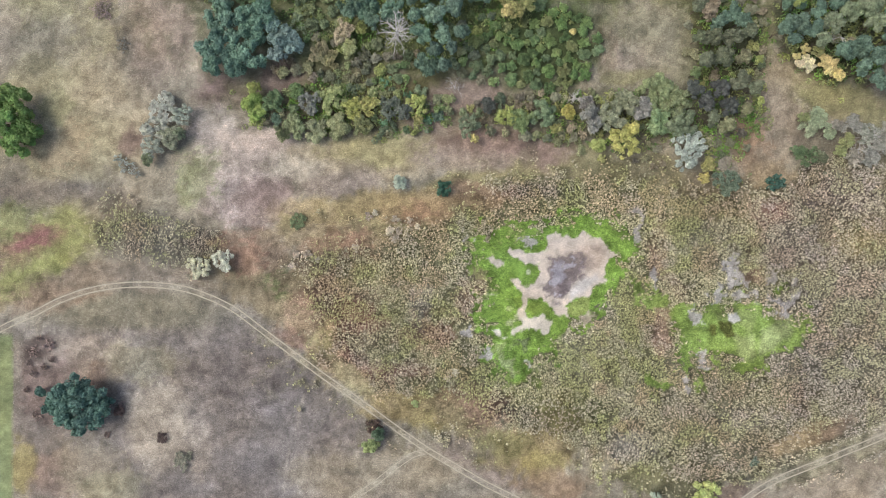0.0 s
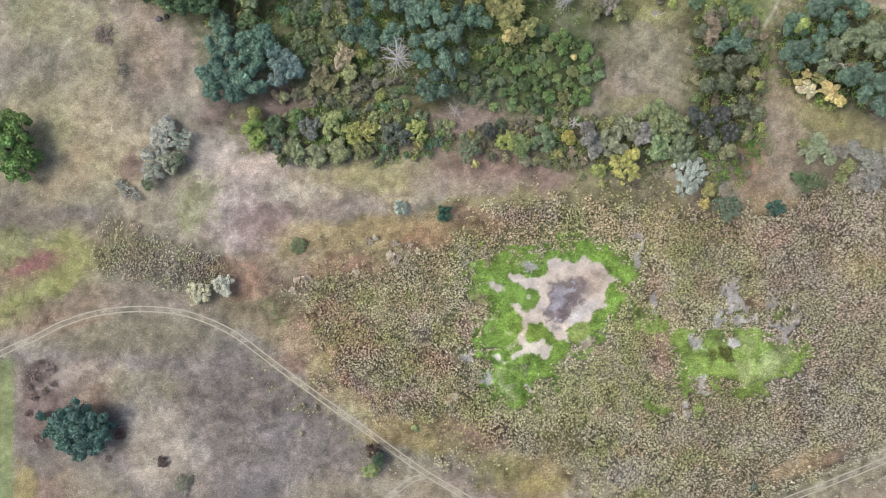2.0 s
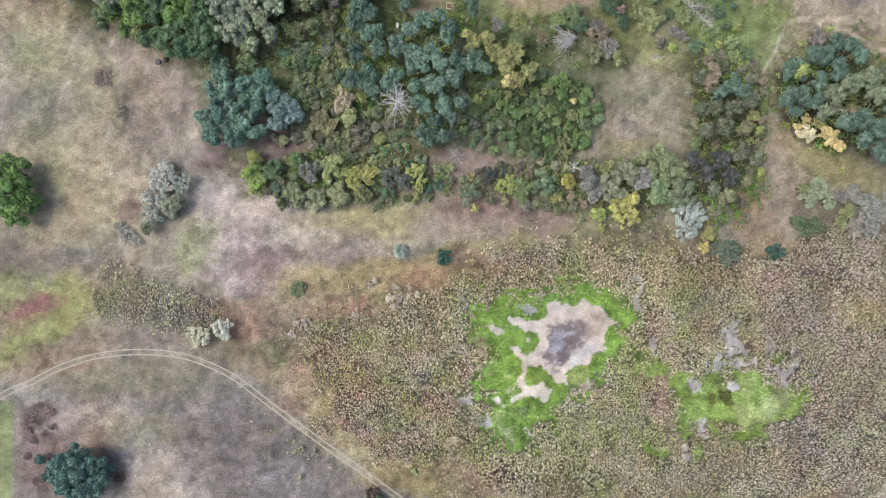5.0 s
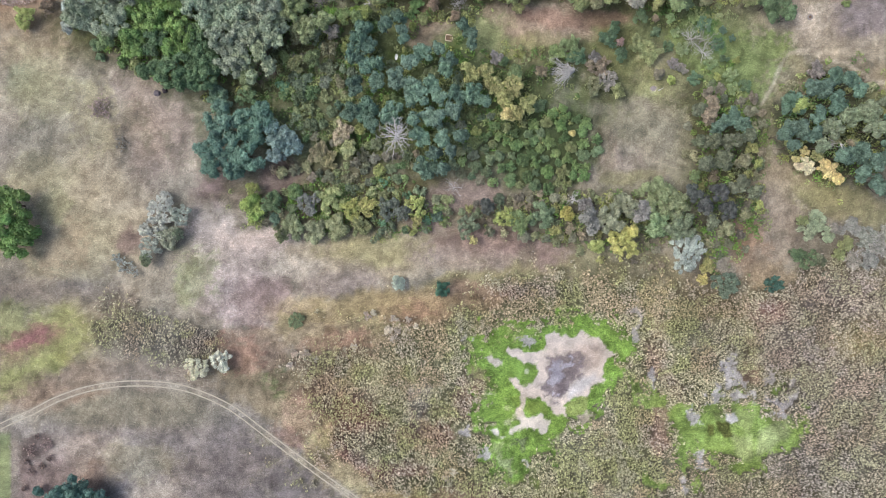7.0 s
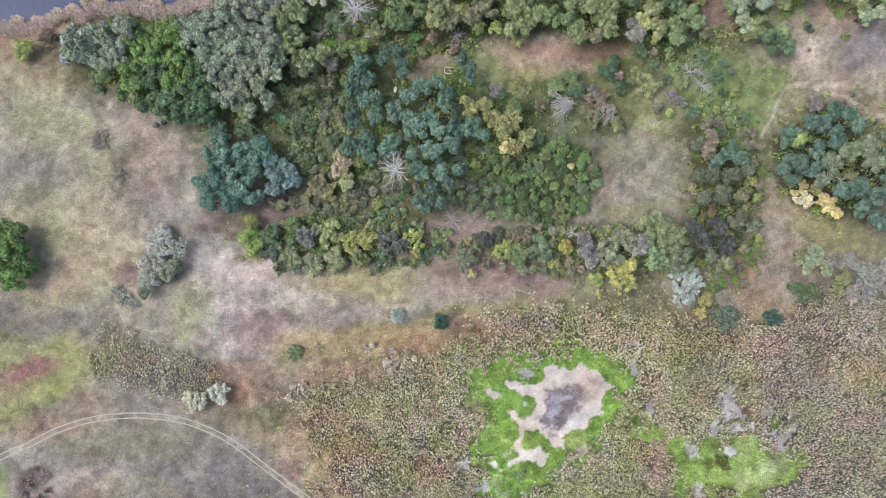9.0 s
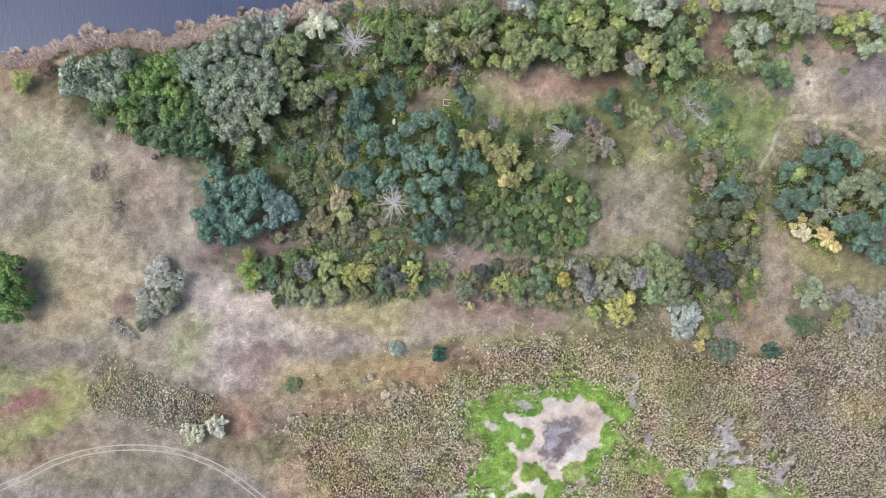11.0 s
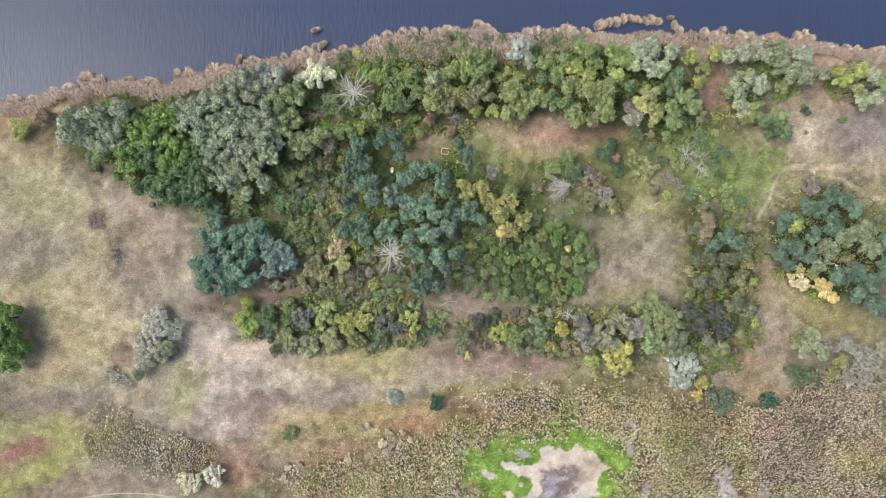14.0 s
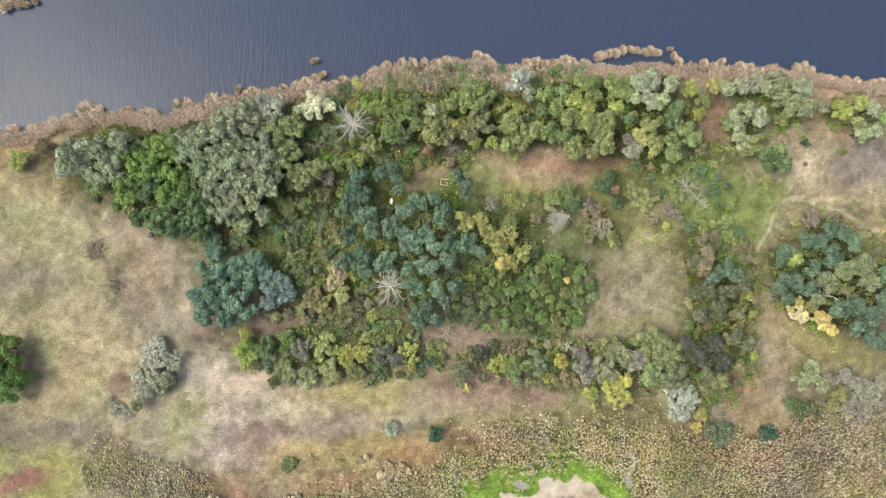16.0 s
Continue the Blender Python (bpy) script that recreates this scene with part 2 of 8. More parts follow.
# south-east of the marsh
patch(118.9, -64.5, 28.3, 12.5, 0, (150, 136, 116))
patch(123.9, -49.6, 11.7, 6.7, 30, (172, 156, 138), 0.80)
patch(117.3, -49.6, 15.0, 3.7, 30, (134, 116, 108), 0.70)
# western meadow
patch(-106.2, 52.2, 12.5, 18.3, -10, (168, 153, 121))
patch(-121.3, 63.9, 15.0, 10.0, 0, (158, 146, 126))
patch(-117.9, 58.9, 8.3, 10.0, 0, (134, 126, 120), 0.70)
patch(-111.2, 45.5, 10.0, 10.0, 0, (168, 153, 121))
patch(-86.2, 60.5, 8.3, 10.8, 0, (140, 122, 110), 0.80)
patch(-79.5, 63.9, 6.7, 11.7, 0, (136, 118, 106), 0.60)
patch(-95.4, 59.7, 3.0, 5.8, 0, (104, 98, 88), 0.70)
patch(-101.2, 70.6, 3.7, 4.2, 0, (100, 90, 82), 0.70)
patch(-96.2, 35.5, 10.0, 10.0, 0, (162, 149, 122))
patch(-117.9, 28.8, 20.0, 7.5, 0, (156, 146, 110), 0.90)
patch(-106.2, 32.1, 13.3, 10.0, 0, (158, 148, 116), 0.80)
patch(-121.3, 23.8, 18.3, 5.0, 0, (148, 138, 108), 0.70)
patch(-127.9, 18.8, 5.0, 10.0, 0, (116, 108, 100), 0.70)
patch(-111.2, 15.4, 20.0, 3.7, 0, (134, 122, 106), 0.80)
patch(-109.5, 18.8, 5.0, 2.0, 0, (112, 102, 94), 0.60)
patch(-92.8, 32.1, 4.3, 3.7, 0, (128, 106, 98), 0.80)
patch(-109.6, 68.9, 6.7, 6.7, 0, (150,140,126), 0.60)
patch(-114.6, 42.2, 5.0, 5.8, 0, (140,136,90), 0.60)
patch(-118.9, 87.7, 11.7, 6.7, 0, (160, 142, 112), 0.80)
patch(-108.9, 81.1, 18.3, 6.7, 0, (156, 146, 120), 0.80)
patch(-90.6, 79.7, 11.7, 6.7, 25, (166, 150, 136), 0.90)
patch(-103.8, 71.2, 6.7, 4.2, 0, (120, 104, 96), 0.70)
patch(-123.8, 78.5, 5.8, 5.0, 0, (112, 130, 92), 0.50)
patch(-78.9, 71.5, 7.5, 6.7, 0, (160, 142, 130), 0.80)
patch(-120.8, 99.3, 13.3, 6.7, 0, (150, 128, 98), 0.80)
patch(-103.6, 59.6, 6.7, 10.0, 0, (168, 153, 121), 0.90)
patch(-73.8, 58.3, 1.7, 8.3, 0, (186, 170, 148), 0.80)
# dry meadow between thicket and marsh
patch(-66.1, 45.5, 7.5, 6.7, 0, (138, 114, 108), 0.90)
patch(-61.1, 35.5, 14.2, 6.3, -15, (182, 168, 154))
patch(-52.7, 30.4, 10.0, 5.0, 0, (184, 166, 152))
patch(-71.1, 22.9, 4.7, 5.3, 0, (150, 150, 102), 0.80)
patch(-76.1, 17.1, 3.3, 5.0, 0, (130,134,84), 0.60)
patch(-59.4, 17.1, 13.3, 8.3, 0, (172, 154, 142))
patch(-52.7, 16.3, 6.7, 5.8, 0, (142, 118, 110), 0.70)
patch(-59.4, 11.2, 6.7, 4.2, 0, (186, 166, 156), 0.70)
patch(-24.3, 26.3, 25.0, 6.0, 0, (170, 154, 124))
patch(-17.7, 29.1, 12.5, 4.0, 0, (168, 156, 108))
patch(-31.0, 19.6, 13.3, 4.0, 0, (148, 132, 120), 0.80)
patch(-44.4, 23.8, 10.0, 3.7, 0, (180, 166, 144), 0.80)
patch(15.7, 30.1, 23.3, 5.7, 0, (142, 118, 104))
patch(29.0, 26.2, 10.0, 3.7, 0, (136, 112, 98), 0.80)
patch(7.4, 25.4, 15.0, 3.3, 0, (158, 140, 118), 0.70)
patch(-1.0, 28.8, 10.0, 3.0, 0, (164,146,128), 0.70)
patch(-37.7, 11.2, 15.0, 3.7, 0, (172, 152, 112), 0.90)
patch(-17.7, 12.9, 18.3, 4.2, 0, (152, 136, 90), 0.90)
patch(-44.4, 7.9, 4.7, 2.7, 0, (110, 112, 72), 0.70)
patch(10.7, 20.4, 20.0, 3.0, 8, (148, 136, 86), 0.80)
patch(44.0, 23.7, 10.0, 6.7, 0, (136, 130, 84), 0.70)
# lime and crimson strip in the west
patch(-119.6, 2.1, 25.0, 8.7, 18, (148, 138, 92), 0.80, soft=0.6)
patch(-112.9, 4.6, 11.7, 7.0, 10, (144, 146, 76), 0.65)
patch(-121.2, 2.4, 9.3, 2.8, 18, (142, 96, 90), 0.95, soft=0.6)
patch(-127.9, -4.6, 8.3, 3.3, 18, (140, 112, 98), 0.70, soft=0.6)
patch(-126.2, -11.3, 10.0, 5.0, 25, (144, 146, 76), 0.80)
patch(-116.2, -4.6, 6.7, 3.0, 25, (144, 146, 76), 0.80)
patch(-127.9, 7.9, 6.7, 5.0, 0, (136, 138, 86), 0.80)
patch(-112.9, -11.3, 20.0, 5.7, 15, (146, 124, 100), 0.90)
patch(-91.1, -8.0, 26.7, 4.0, 0, (140, 126, 108), 0.80)
# brushy patch with dark seed heads
patch(-96.2, 12.1, 7.5, 5.8, 0, (146, 132, 112), 0.80, reed=0.5)
patch(-83.6, 2.9, 19.2, 7.0, -8, (146, 138, 122), reed=0.9, turf=0)
patch(-69.4, 2.1, 6.7, 4.2, 0, (112, 104, 94), 0.70, reed=0.9)
# marsh
patch(35.7, -19.6, 73.3, 37.5, 0, (132, 128, 90), reed=1, turf=0.1, bare=0)
patch(-24.3, -16.3, 21.7, 23.3, 0, (132, 128, 90), reed=1, turf=0.1, bare=0)
patch(102.3, -12.9, 38.3, 31.7, 0, (132, 128, 90), reed=1, turf=0.1, bare=0)
patch(77.3, -46.3, 50.0, 21.7, 0, (132, 128, 90), reed=1, turf=0.1, bare=0)
patch(-4.3, -33.0, 20.0, 13.3, 0, (132, 128, 90), reed=1, turf=0.1, bare=0)
patch(119.0, 7.1, 25.0, 18.3, 0, (132, 128, 90), reed=1, turf=0.1, bare=0)
patch(24.0, 13.7, 21.7, 7.5, 0, (132, 128, 90), reed=1, turf=0.1, bare=0)
patch(-24.3, -19.6, 18.3, 20.0, 0, (142, 124, 104), 0.70, reed=1)
patch(-31.0, -6.3, 8.3, 6.7, 0, (146,130,106), 0.60)
patch(-16.0, -33.0, 10.0, 6.7, 0, (140,118,104), 0.60)
patch(-31.0, -33.0, 5.0, 6.7, 0, (138,112,100), 0.50)
patch(2.4, -6.3, 20.0, 15.0, 0, (134, 132, 94), 0.70, reed=1)
patch(85.6, -46.2, 43.3, 18.3, 0, (128, 122, 98), 0.70, reed=1)
patch(115.6, -22.9, 25.0, 18.3, 0, (120, 112, 100), 0.70, reed=1)
patch(115.6, 7.1, 21.7, 16.7, 0, (128, 114, 98), 0.80, reed=0.8)
patch(124.0, 2.1, 8.3, 6.7, 0, (162, 148, 92), 0.60, reed=0.4)
patch(98.2, 11.2, 7.5, 4.7, 0, (140, 108, 100), 0.70, reed=0.6)
patch(75.7, 12.1, 11.7, 6.7, 0, (128, 118, 76), 0.70, reed=0.6)
patch(109.0, 9.6, 13.3, 5.0, 0, (124,116,96), 0.60)
patch(49.0, 15.4, 28.3, 6.0, 0, (132, 132, 88), 0.70, reed=0.9)
patch(65.7, 3.7, 10.0, 10.0, 0, (128,130,86), 0.50, reed=0.9)
patch(64.0, 0.4, 2.7, 10.0, 0, (140,118,96), 0.60, reed=0.9)
patch(-4.3, 3.7, 13.3, 6.7, 0, (130,132,92), 0.50, reed=0.9)
patch(40.7, -32.9, 10.0, 8.3, 0, (142,138,108), 0.60, reed=1)
patch(45.7, -22.9, 10.0, 6.7, 0, (140,136,112), 0.60, reed=1)
patch(-24.3, -6.3, 6.7, 4.2, 0, (150,146,96), 0.60, fray=1.2)
patch(-14.3, -19.6, 7.5, 5.0, 0, (118,124,76), 0.60, fray=1.2)
patch(-2.7, -21.3, 5.0, 6.7, 0, (132,130,80), 0.60, fray=1.2)
patch(-27.7, -19.6, 7.5, 4.7, 0, (158,108,94), 0.60, fray=1.2)
patch(-33.5, -28.8, 5.7, 6.0, 0, (156,108,94), 0.60, fray=1.2)
patch(-21.0, -21.3, 4.3, 2.7, 0, (160,112,98), 0.60, fray=1.2)
patch(-22.7, -37.1, 6.7, 3.3, 0, (152,108,96), 0.60, fray=1.2)
patch(-1.0, -24.6, 3.7, 2.7, 0, (150,112,96), 0.60, fray=1.2)
patch(-11.8, -35.5, 6.7, 2.3, 0, (150,116,100), 0.60, fray=1.2)
patch(-6.8, -16.3, 3.7, 6.7, 0, (140,132,130), 0.60, fray=1.2)
patch(-14.3, -29.6, 8.3, 3.7, 0, (122,128,80), 0.60, fray=1.2)
patch(12.4, 5.4, 8.3, 3.0, 0, (124,126,80), 0.60, fray=1.2)
patch(7.4, -14.6, 3.7, 6.7, 0, (146,112,96), 0.60, fray=1.2)
patch(2.4, -33.0, 6.7, 3.7, 0, (136,134,92), 0.60, fray=1.2)
patch(54.0, -32.9, 6.7, 6.7, 0, (122,124,84), 0.60, fray=1.2)
patch(69.0, -52.9, 11.7, 5.0, 0, (138,134,100), 0.60, fray=1.2)
patch(92.3, -42.9, 13.3, 5.0, 0, (136,134,98), 0.60, fray=1.2)
patch(105.6, -44.6, 3.3, 5.7, 0, (104,90,82), 0.60, fray=1.2)
patch(90.6, -49.6, 10.0, 4.0, 0, (146,138,126), 0.60, fray=1.2)
patch(54.0, -57.9, 8.3, 4.3, 0, (142,136,134), 0.60, fray=1.2)
patch(115.6, -9.6, 11.7, 8.3, 0, (126,118,106), 0.60, fray=1.2)
patch(102.3, 0.4, 10.0, 6.7, 0, (122,114,110), 0.60, fray=1.2)
patch(120.6, 17.1, 11.7, 5.7, 0, (140,126,122), 0.60, fray=1.2)
patch(80.7, 2.1, 10.0, 6.7, 0, (128,120,100), 0.60, fray=1.2)
patch(25.7, 17.1, 8.3, 2.7, 0, (104,92,84), 0.60, fray=1.2)
patch(20.7, -46.3, 10.0, 4.0, 0, (116,100,94), 0.60, fray=1.2)
# rust and olive margin of the marsh
patch(-56.1, 0.4, 11.7, 6.7, 0, (150, 122, 96), 0.60, reed=0)
patch(-52.7, -13.0, 16.7, 6.7, -30, (138, 122, 88), 0.80, reed=0)
patch(-32.7, 4.6, 20.0, 4.7, 0, (150, 132, 98), 0.80, reed=0.1)
patch(-36.9, 0.7, 6.7, 2.3, 0, (142, 108, 88), 0.50, reed=0.2)
patch(-27.7, 3.7, 6.7, 1.7, 0, (142, 108, 88), 0.40)
patch(-16.0, 7.1, 10.0, 3.0, 0, (150,140,96), 0.60, reed=0.1)
patch(9.0, 16.2, 11.7, 4.0, 0, (142, 108, 88), 0.65, reed=0.1)
patch(-4.3, 11.2, 8.3, 4.2, 0, (150, 116, 92), 0.60, reed=0)
patch(-7.7, 13.7, 20.0, 4.3, 0, (148, 126, 84), 0.60, reed=0)
patch(-46.0, -9.6, 6.7, 4.3, 0, (118, 124, 74), 0.80, reed=0.1)
patch(-41.0, -13.0, 4.3, 2.7, 0, (150, 112, 90), 0.50, reed=0.2)
patch(-36.0, -26.3, 5.0, 6.0, -40, (146, 138, 86), 0.80, reed=0.1)
patch(-41.0, -22.1, 6.7, 4.3, -40, (154, 130, 102), 0.70, reed=0.1)
patch(-27.7, -38.0, 8.3, 3.0, -38, (156, 146, 104), 0.80, reed=0)
patch(-44.4, -27.1, 6.7, 2.5, -38, (150,116,100), 0.60, reed=0)
patch(-2.7, -47.1, 12.5, 5.7, 0, (152, 138, 82), 0.90, reed=0.1)
patch(5.7, -45.5, 10.0, 6.0, 0, (146, 112, 92), 0.55, reed=0.2)
patch(-14.3, -46.3, 8.3, 4.2, 0, (146, 128, 84), 0.80, reed=0.1)
patch(12.4, -53.8, 18.3, 4.0, -25, (134, 122, 84), 0.80, reed=0.2)
patch(25.7, -59.6, 13.3, 7.3, 0, (144, 126, 84), 0.90, reed=0.1)
patch(17.4, -57.9, 8.3, 5.0, 0, (126,124,74), 0.60, reed=0.2)
patch(29.0, -64.6, 6.7, 5.0, 0, (152, 138, 76), 0.70, reed=0.1)
patch(35.7, -47.9, 10.0, 6.3, 0, (122, 116, 70), 0.85, reed=0.3)
patch(42.3, -46.3, 6.7, 4.0, 0, (104,108,72), 0.70, reed=0.4)
patch(60.7, -67.1, 10.0, 4.2, 0, (116,112,70), 0.80, reed=0.2)
patch(69.0, -70.4, 13.3, 3.3, 0, (100, 98, 70), 0.80, reed=0.3)
patch(105.6, -56.2, 11.7, 3.3, 25, (160, 138, 100), 0.80, reed=0.1)
patch(115.6, -52.9, 6.7, 2.3, 25, (150,124,100), 0.70, reed=0)
patch(32.3, -69.6, 10.0, 4.2, 0, (148,122,96), 0.70, reed=0.1)
patch(85.6, -71.2, 8.3, 2.3, 0, (132,108,94), 0.70, reed=0.1)
# green sward round the dry pool, then a fainter one to its east
outline([(12.6, 7.2), (18.9, 8.3), (25.2, 7.9), (32.4, 8.6), (37.8, 11.1), (45.0, 10.8), (48.6, 8.3), (53.1, 6.4), (57.6, 3.7), (58.7, -0.7), (55.5, -3.7), (52.2, -6.5), (51.4, -10.8), (48.7, -15.4), (46.0, -17.9), (43.3, -21.8), (37.0, -21.8), (35.2, -26.4), (34.3, -32.1), (30.3, -30.3), (27.4, -34.9), (26.2, -40.2), (21.3, -41.0), (15.4, -36.2), (10.5, -30.9), (13.0, -26.4), (10.8, -19.4), (10.4, -14.1), (13.0, -10.5), (8.6, -5.2), (8.1, 0.1), (11.1, 3.7)], (116, 146, 56), fray=13.0, soft=1.0, reed=0, turf=0.02, bare=0.1)
outline([(56.6, -10.8), (60.5, -9.7), (64.1, -12.4), (68.6, -15.4), (75.0, -16.4), (78.9, -15.3), (85.8, -15.3), (93.0, -17.1), (98.7, -19.4), (103.8, -19.9), (107.4, -20.6), (107.6, -25.5), (103.8, -29.4), (98.8, -32.1), (93.9, -35.8), (89.4, -37.3), (86.2, -34.1), (84.0, -31.3), (80.4, -33.2), (75.0, -30.2)], (126, 148, 66), fray=12.0, soft=1.0, reed=0.04, turf=0.1, bare=0.1)
outline([(67.1, -18.8), (75.7, -18.0), (76.6, -29.6), (74.5, -35.2), (70.8, -37.8), (68.8, -34.7), (69.9, -27.2)], (124, 148, 66), fray=11.0, soft=1.0, reed=0, turf=0.02, bare=0.1)
outline([(57.7, -12.5), (63.2, -11.5), (66.6, -13.8), (69.9, -17.1), (67.4, -18.8), (60.7, -18.2), (57.4, -17.5)], (126, 146, 70), fray=11.0, soft=1.0, reed=0, turf=0.02, bare=0.1)
outline([(79.4, -11.4), (83.4, -10.9), (82.7, -13.6), (79.7, -13.1)], (126, 148, 66), fray=7.0, soft=0.8, reed=0, turf=0.02, bare=0.1)
outline([(85.7, -10.4), (89.4, -10.2), (89.1, -12.6), (86.1, -12.4)], (126, 148, 66), fray=7.0, soft=0.8, reed=0, turf=0.02, bare=0.1)
outline([(97.1, -10.1), (102.4, -10.4), (102.1, -13.1), (97.7, -12.7)], (126, 148, 66), fray=7.0, soft=0.8, reed=0, turf=0.02, bare=0.1)
outline([(60.8, -38.5), (66.6, -37.5), (67.5, -40.9), (62.1, -41.9)], (126, 148, 66), fray=7.0, soft=0.8, reed=0, turf=0.02, bare=0.1)
outline([(73.8, -38.0), (77.8, -36.3), (77.8, -41.3), (74.5, -41.4)], (126, 148, 66), fray=7.0, soft=0.8, reed=0, turf=0.02, bare=0.1)
outline([(93.3, -25.4), (98.3, -21.7), (103.3, -20.7), (102.4, -25.4), (97.5, -29.6), (93.3, -31.3)], (150, 160, 104), 0.8, fray=2.5, soft=1.2)
outline([(85.8, -25.4), (92.4, -25.1), (92.5, -32.1), (87.5, -33.0)], (148, 156, 100), 0.7, fray=2.5, soft=1.2)
outline([(79.4, -17.9), (84.9, -17.1), (92.4, -19.1), (90.8, -25.4), (86.6, -21.8), (81.6, -20.4)], (140, 150, 88), 0.6, fray=3.0, soft=1.2)
outline([(18.2, -14.7), (21.5, -16.4), (21.0, -18.6), (18.2, -18.1)], (164, 166, 120), 0.75, fray=7.0, soft=0.9)
outline([(19.0, -20.6), (22.4, -20.6), (21.5, -22.6), (19.0, -22.2)], (158, 162, 116), 0.75, fray=7.0, soft=0.9)
outline([(12.0, -12.2), (15.3, -12.9), (15.0, -14.9), (12.7, -14.2)], (186, 180, 150), 0.75, fray=7.0, soft=0.9)
outline([(14.3, 0.3), (17.3, 1.1), (18.1, -1.4), (15.3, -1.9)], (150, 152, 92), 0.75, fray=7.0, soft=0.9)
outline([(19.8, 5.3), (23.1, 6.2), (23.1, 2.8), (20.3, 2.5)], (148, 156, 92), 0.75, fray=7.0, soft=0.9)
outline([(15.7, -29.8), (19.9, -29.3), (19.0, -31.9), (16.4, -32.0)], (140, 152, 92), 0.75, fray=7.0, soft=0.9)
outline([(21.5, -27.3), (24.9, -26.9), (24.9, -28.3), (22.0, -28.6)], (96, 100, 78), 0.75, fray=7.0, soft=0.9)
outline([(12.3, -8.1), (15.6, -7.2), (15.7, -10.6), (13.2, -10.9)], (118, 144, 60), 0.75, fray=7.0, soft=0.9)
outline([(33.2, -25.6), (37.4, -24.7), (37.4, -27.2), (34.1, -27.9)], (150, 152, 110), 0.75, fray=7.0, soft=0.9)
outline([(25.7, -34.8), (29.1, -33.1), (29.4, -35.9), (26.6, -36.9)], (146, 150, 104), 0.75, fray=7.0, soft=0.9)
outline([(37.4, -18.9), (40.7, -19.9), (40.4, -21.2), (37.7, -21.2)], (150, 150, 106), 0.75, fray=7.0, soft=0.9)
outline([(49.0, -0.5), (52.3, -3.8), (51.0, -6.3), (49.0, -5.5)], (110, 146, 48), 0.75, fray=7.0, soft=0.9)
outline([(35.6, 9.8), (40.6, 9.2), (41.5, 6.2), (37.3, 5.8)], (116, 148, 52), 0.75, fray=7.0, soft=0.9)
outline([(42.3, 6.2), (45.6, 6.5), (46.0, 3.5), (43.2, 3.2)], (116, 148, 52), 0.75, fray=7.0, soft=0.9)
outline([(29.0, 2.0), (31.5, 3.7), (30.6, 0.3), (28.1, -0.5)], (112, 146, 48), 0.75, fray=7.0, soft=0.9)
outline([(17.4, -33.1), (19.9, -33.1), (19.9, -35.6), (17.7, -35.6)], (150, 158, 108), 0.75, fray=7.0, soft=0.9)
# dry pool: pale silt with arms, green islets, dark cracked mud
outline([(30.3, 4.2), (33.1, 5.2), (36.1, 4.0), (39.0, 3.8), (42.0, 5.0), (43.7, 2.9), (47.3, 2.5), (49.3, -0.6), (51.7, -1.5), (48.5, -3.1), (48.0, -5.8), (48.4, -9.5), (44.4, -11.7), (42.7, -14.5), (38.2, -14.7), (36.4, -17.5), (36.5, -19.9), (34.0, -19.9), (32.0, -17.5), (29.0, -14.9), (24.0, -14.9), (22.3, -11.5), (19.5, -8.9), (21.0, -8.4), (24.3, -10.7), (27.3, -9.5), (28.5, -6.4), (27.7, -3.2), (31.5, 1.2)], (200, 184, 168), fray=2.4, soft=0.35, reed=0, turf=0, bare=0.7)
outline([(28.5, -4.2), (24.0, -4.4), (22.3, -2.5), (19.0, -1.2), (20.0, 0.5), (24.0, -0.5), (28.5, -1.2), (31.0, 0.5)], (206, 190, 174), fray=2.4, soft=0.35, reed=0, turf=0, bare=0.7)
outline([(26.0, -13.9), (24.2, -17.2), (24.4, -19.9), (22.5, -21.2), (22.2, -18.1), (23.2, -14.2)], (196, 182, 160), fray=2.4, soft=0.35, reed=0, turf=0, bare=0.7)
outline([(23.7, -19.9), (27.4, -19.9), (29.4, -18.7), (31.7, -21.9), (31.0, -24.6), (29.5, -25.6), (28.2, -23.7), (24.0, -23.7), (20.4, -24.6), (22.7, -21.9)], (206, 196, 180), fray=2.4, soft=0.35, reed=0, turf=0, bare=0.7)
outline([(12.6, -2.5), (15.0, -2.0), (18.0, -3.5), (17.8, -4.7), (15.3, -4.5)], (200, 186, 168), fray=2.4, soft=0.35, reed=0, turf=0, bare=0.7)
outline([(15.2, -24.1), (16.5, -23.8), (18.4, -26.1), (17.4, -26.6)], (204, 196, 180), fray=2.4, soft=0.35, reed=0, turf=0, bare=0.7)
outline([(23.7, -32.9), (25.4, -32.4), (26.7, -34.6), (25.4, -35.1)], (196, 190, 178), fray=2.4, soft=0.35, reed=0, turf=0, bare=0.7)
outline([(39.0, -20.5), (42.7, -18.5), (44.4, -19.7), (42.4, -22.2)], (180, 164, 146), 0.8, fray=2.4, soft=0.35, reed=0, turf=0, bare=0.7)
outline([(36.7, -18.9), (37.4, -16.5), (40.7, -14.0), (43.4, -14.2), (42.9, -17.9), (40.7, -19.5), (38.2, -19.9)], (134, 148, 74), fray=0.9, soft=0.35, reed=0, turf=0, bare=0.3)
outline([(19.6, -2.5), (22.3, -3.2), (24.3, -4.9), (27.7, -4.9), (28.3, -7.2), (26.7, -10.2), (24.0, -10.2), (21.0, -7.5), (19.8, -8.5), (18.5, -7.2)], (116, 146, 56), fray=0.9, soft=0.35, reed=0, turf=0, bare=0.4)
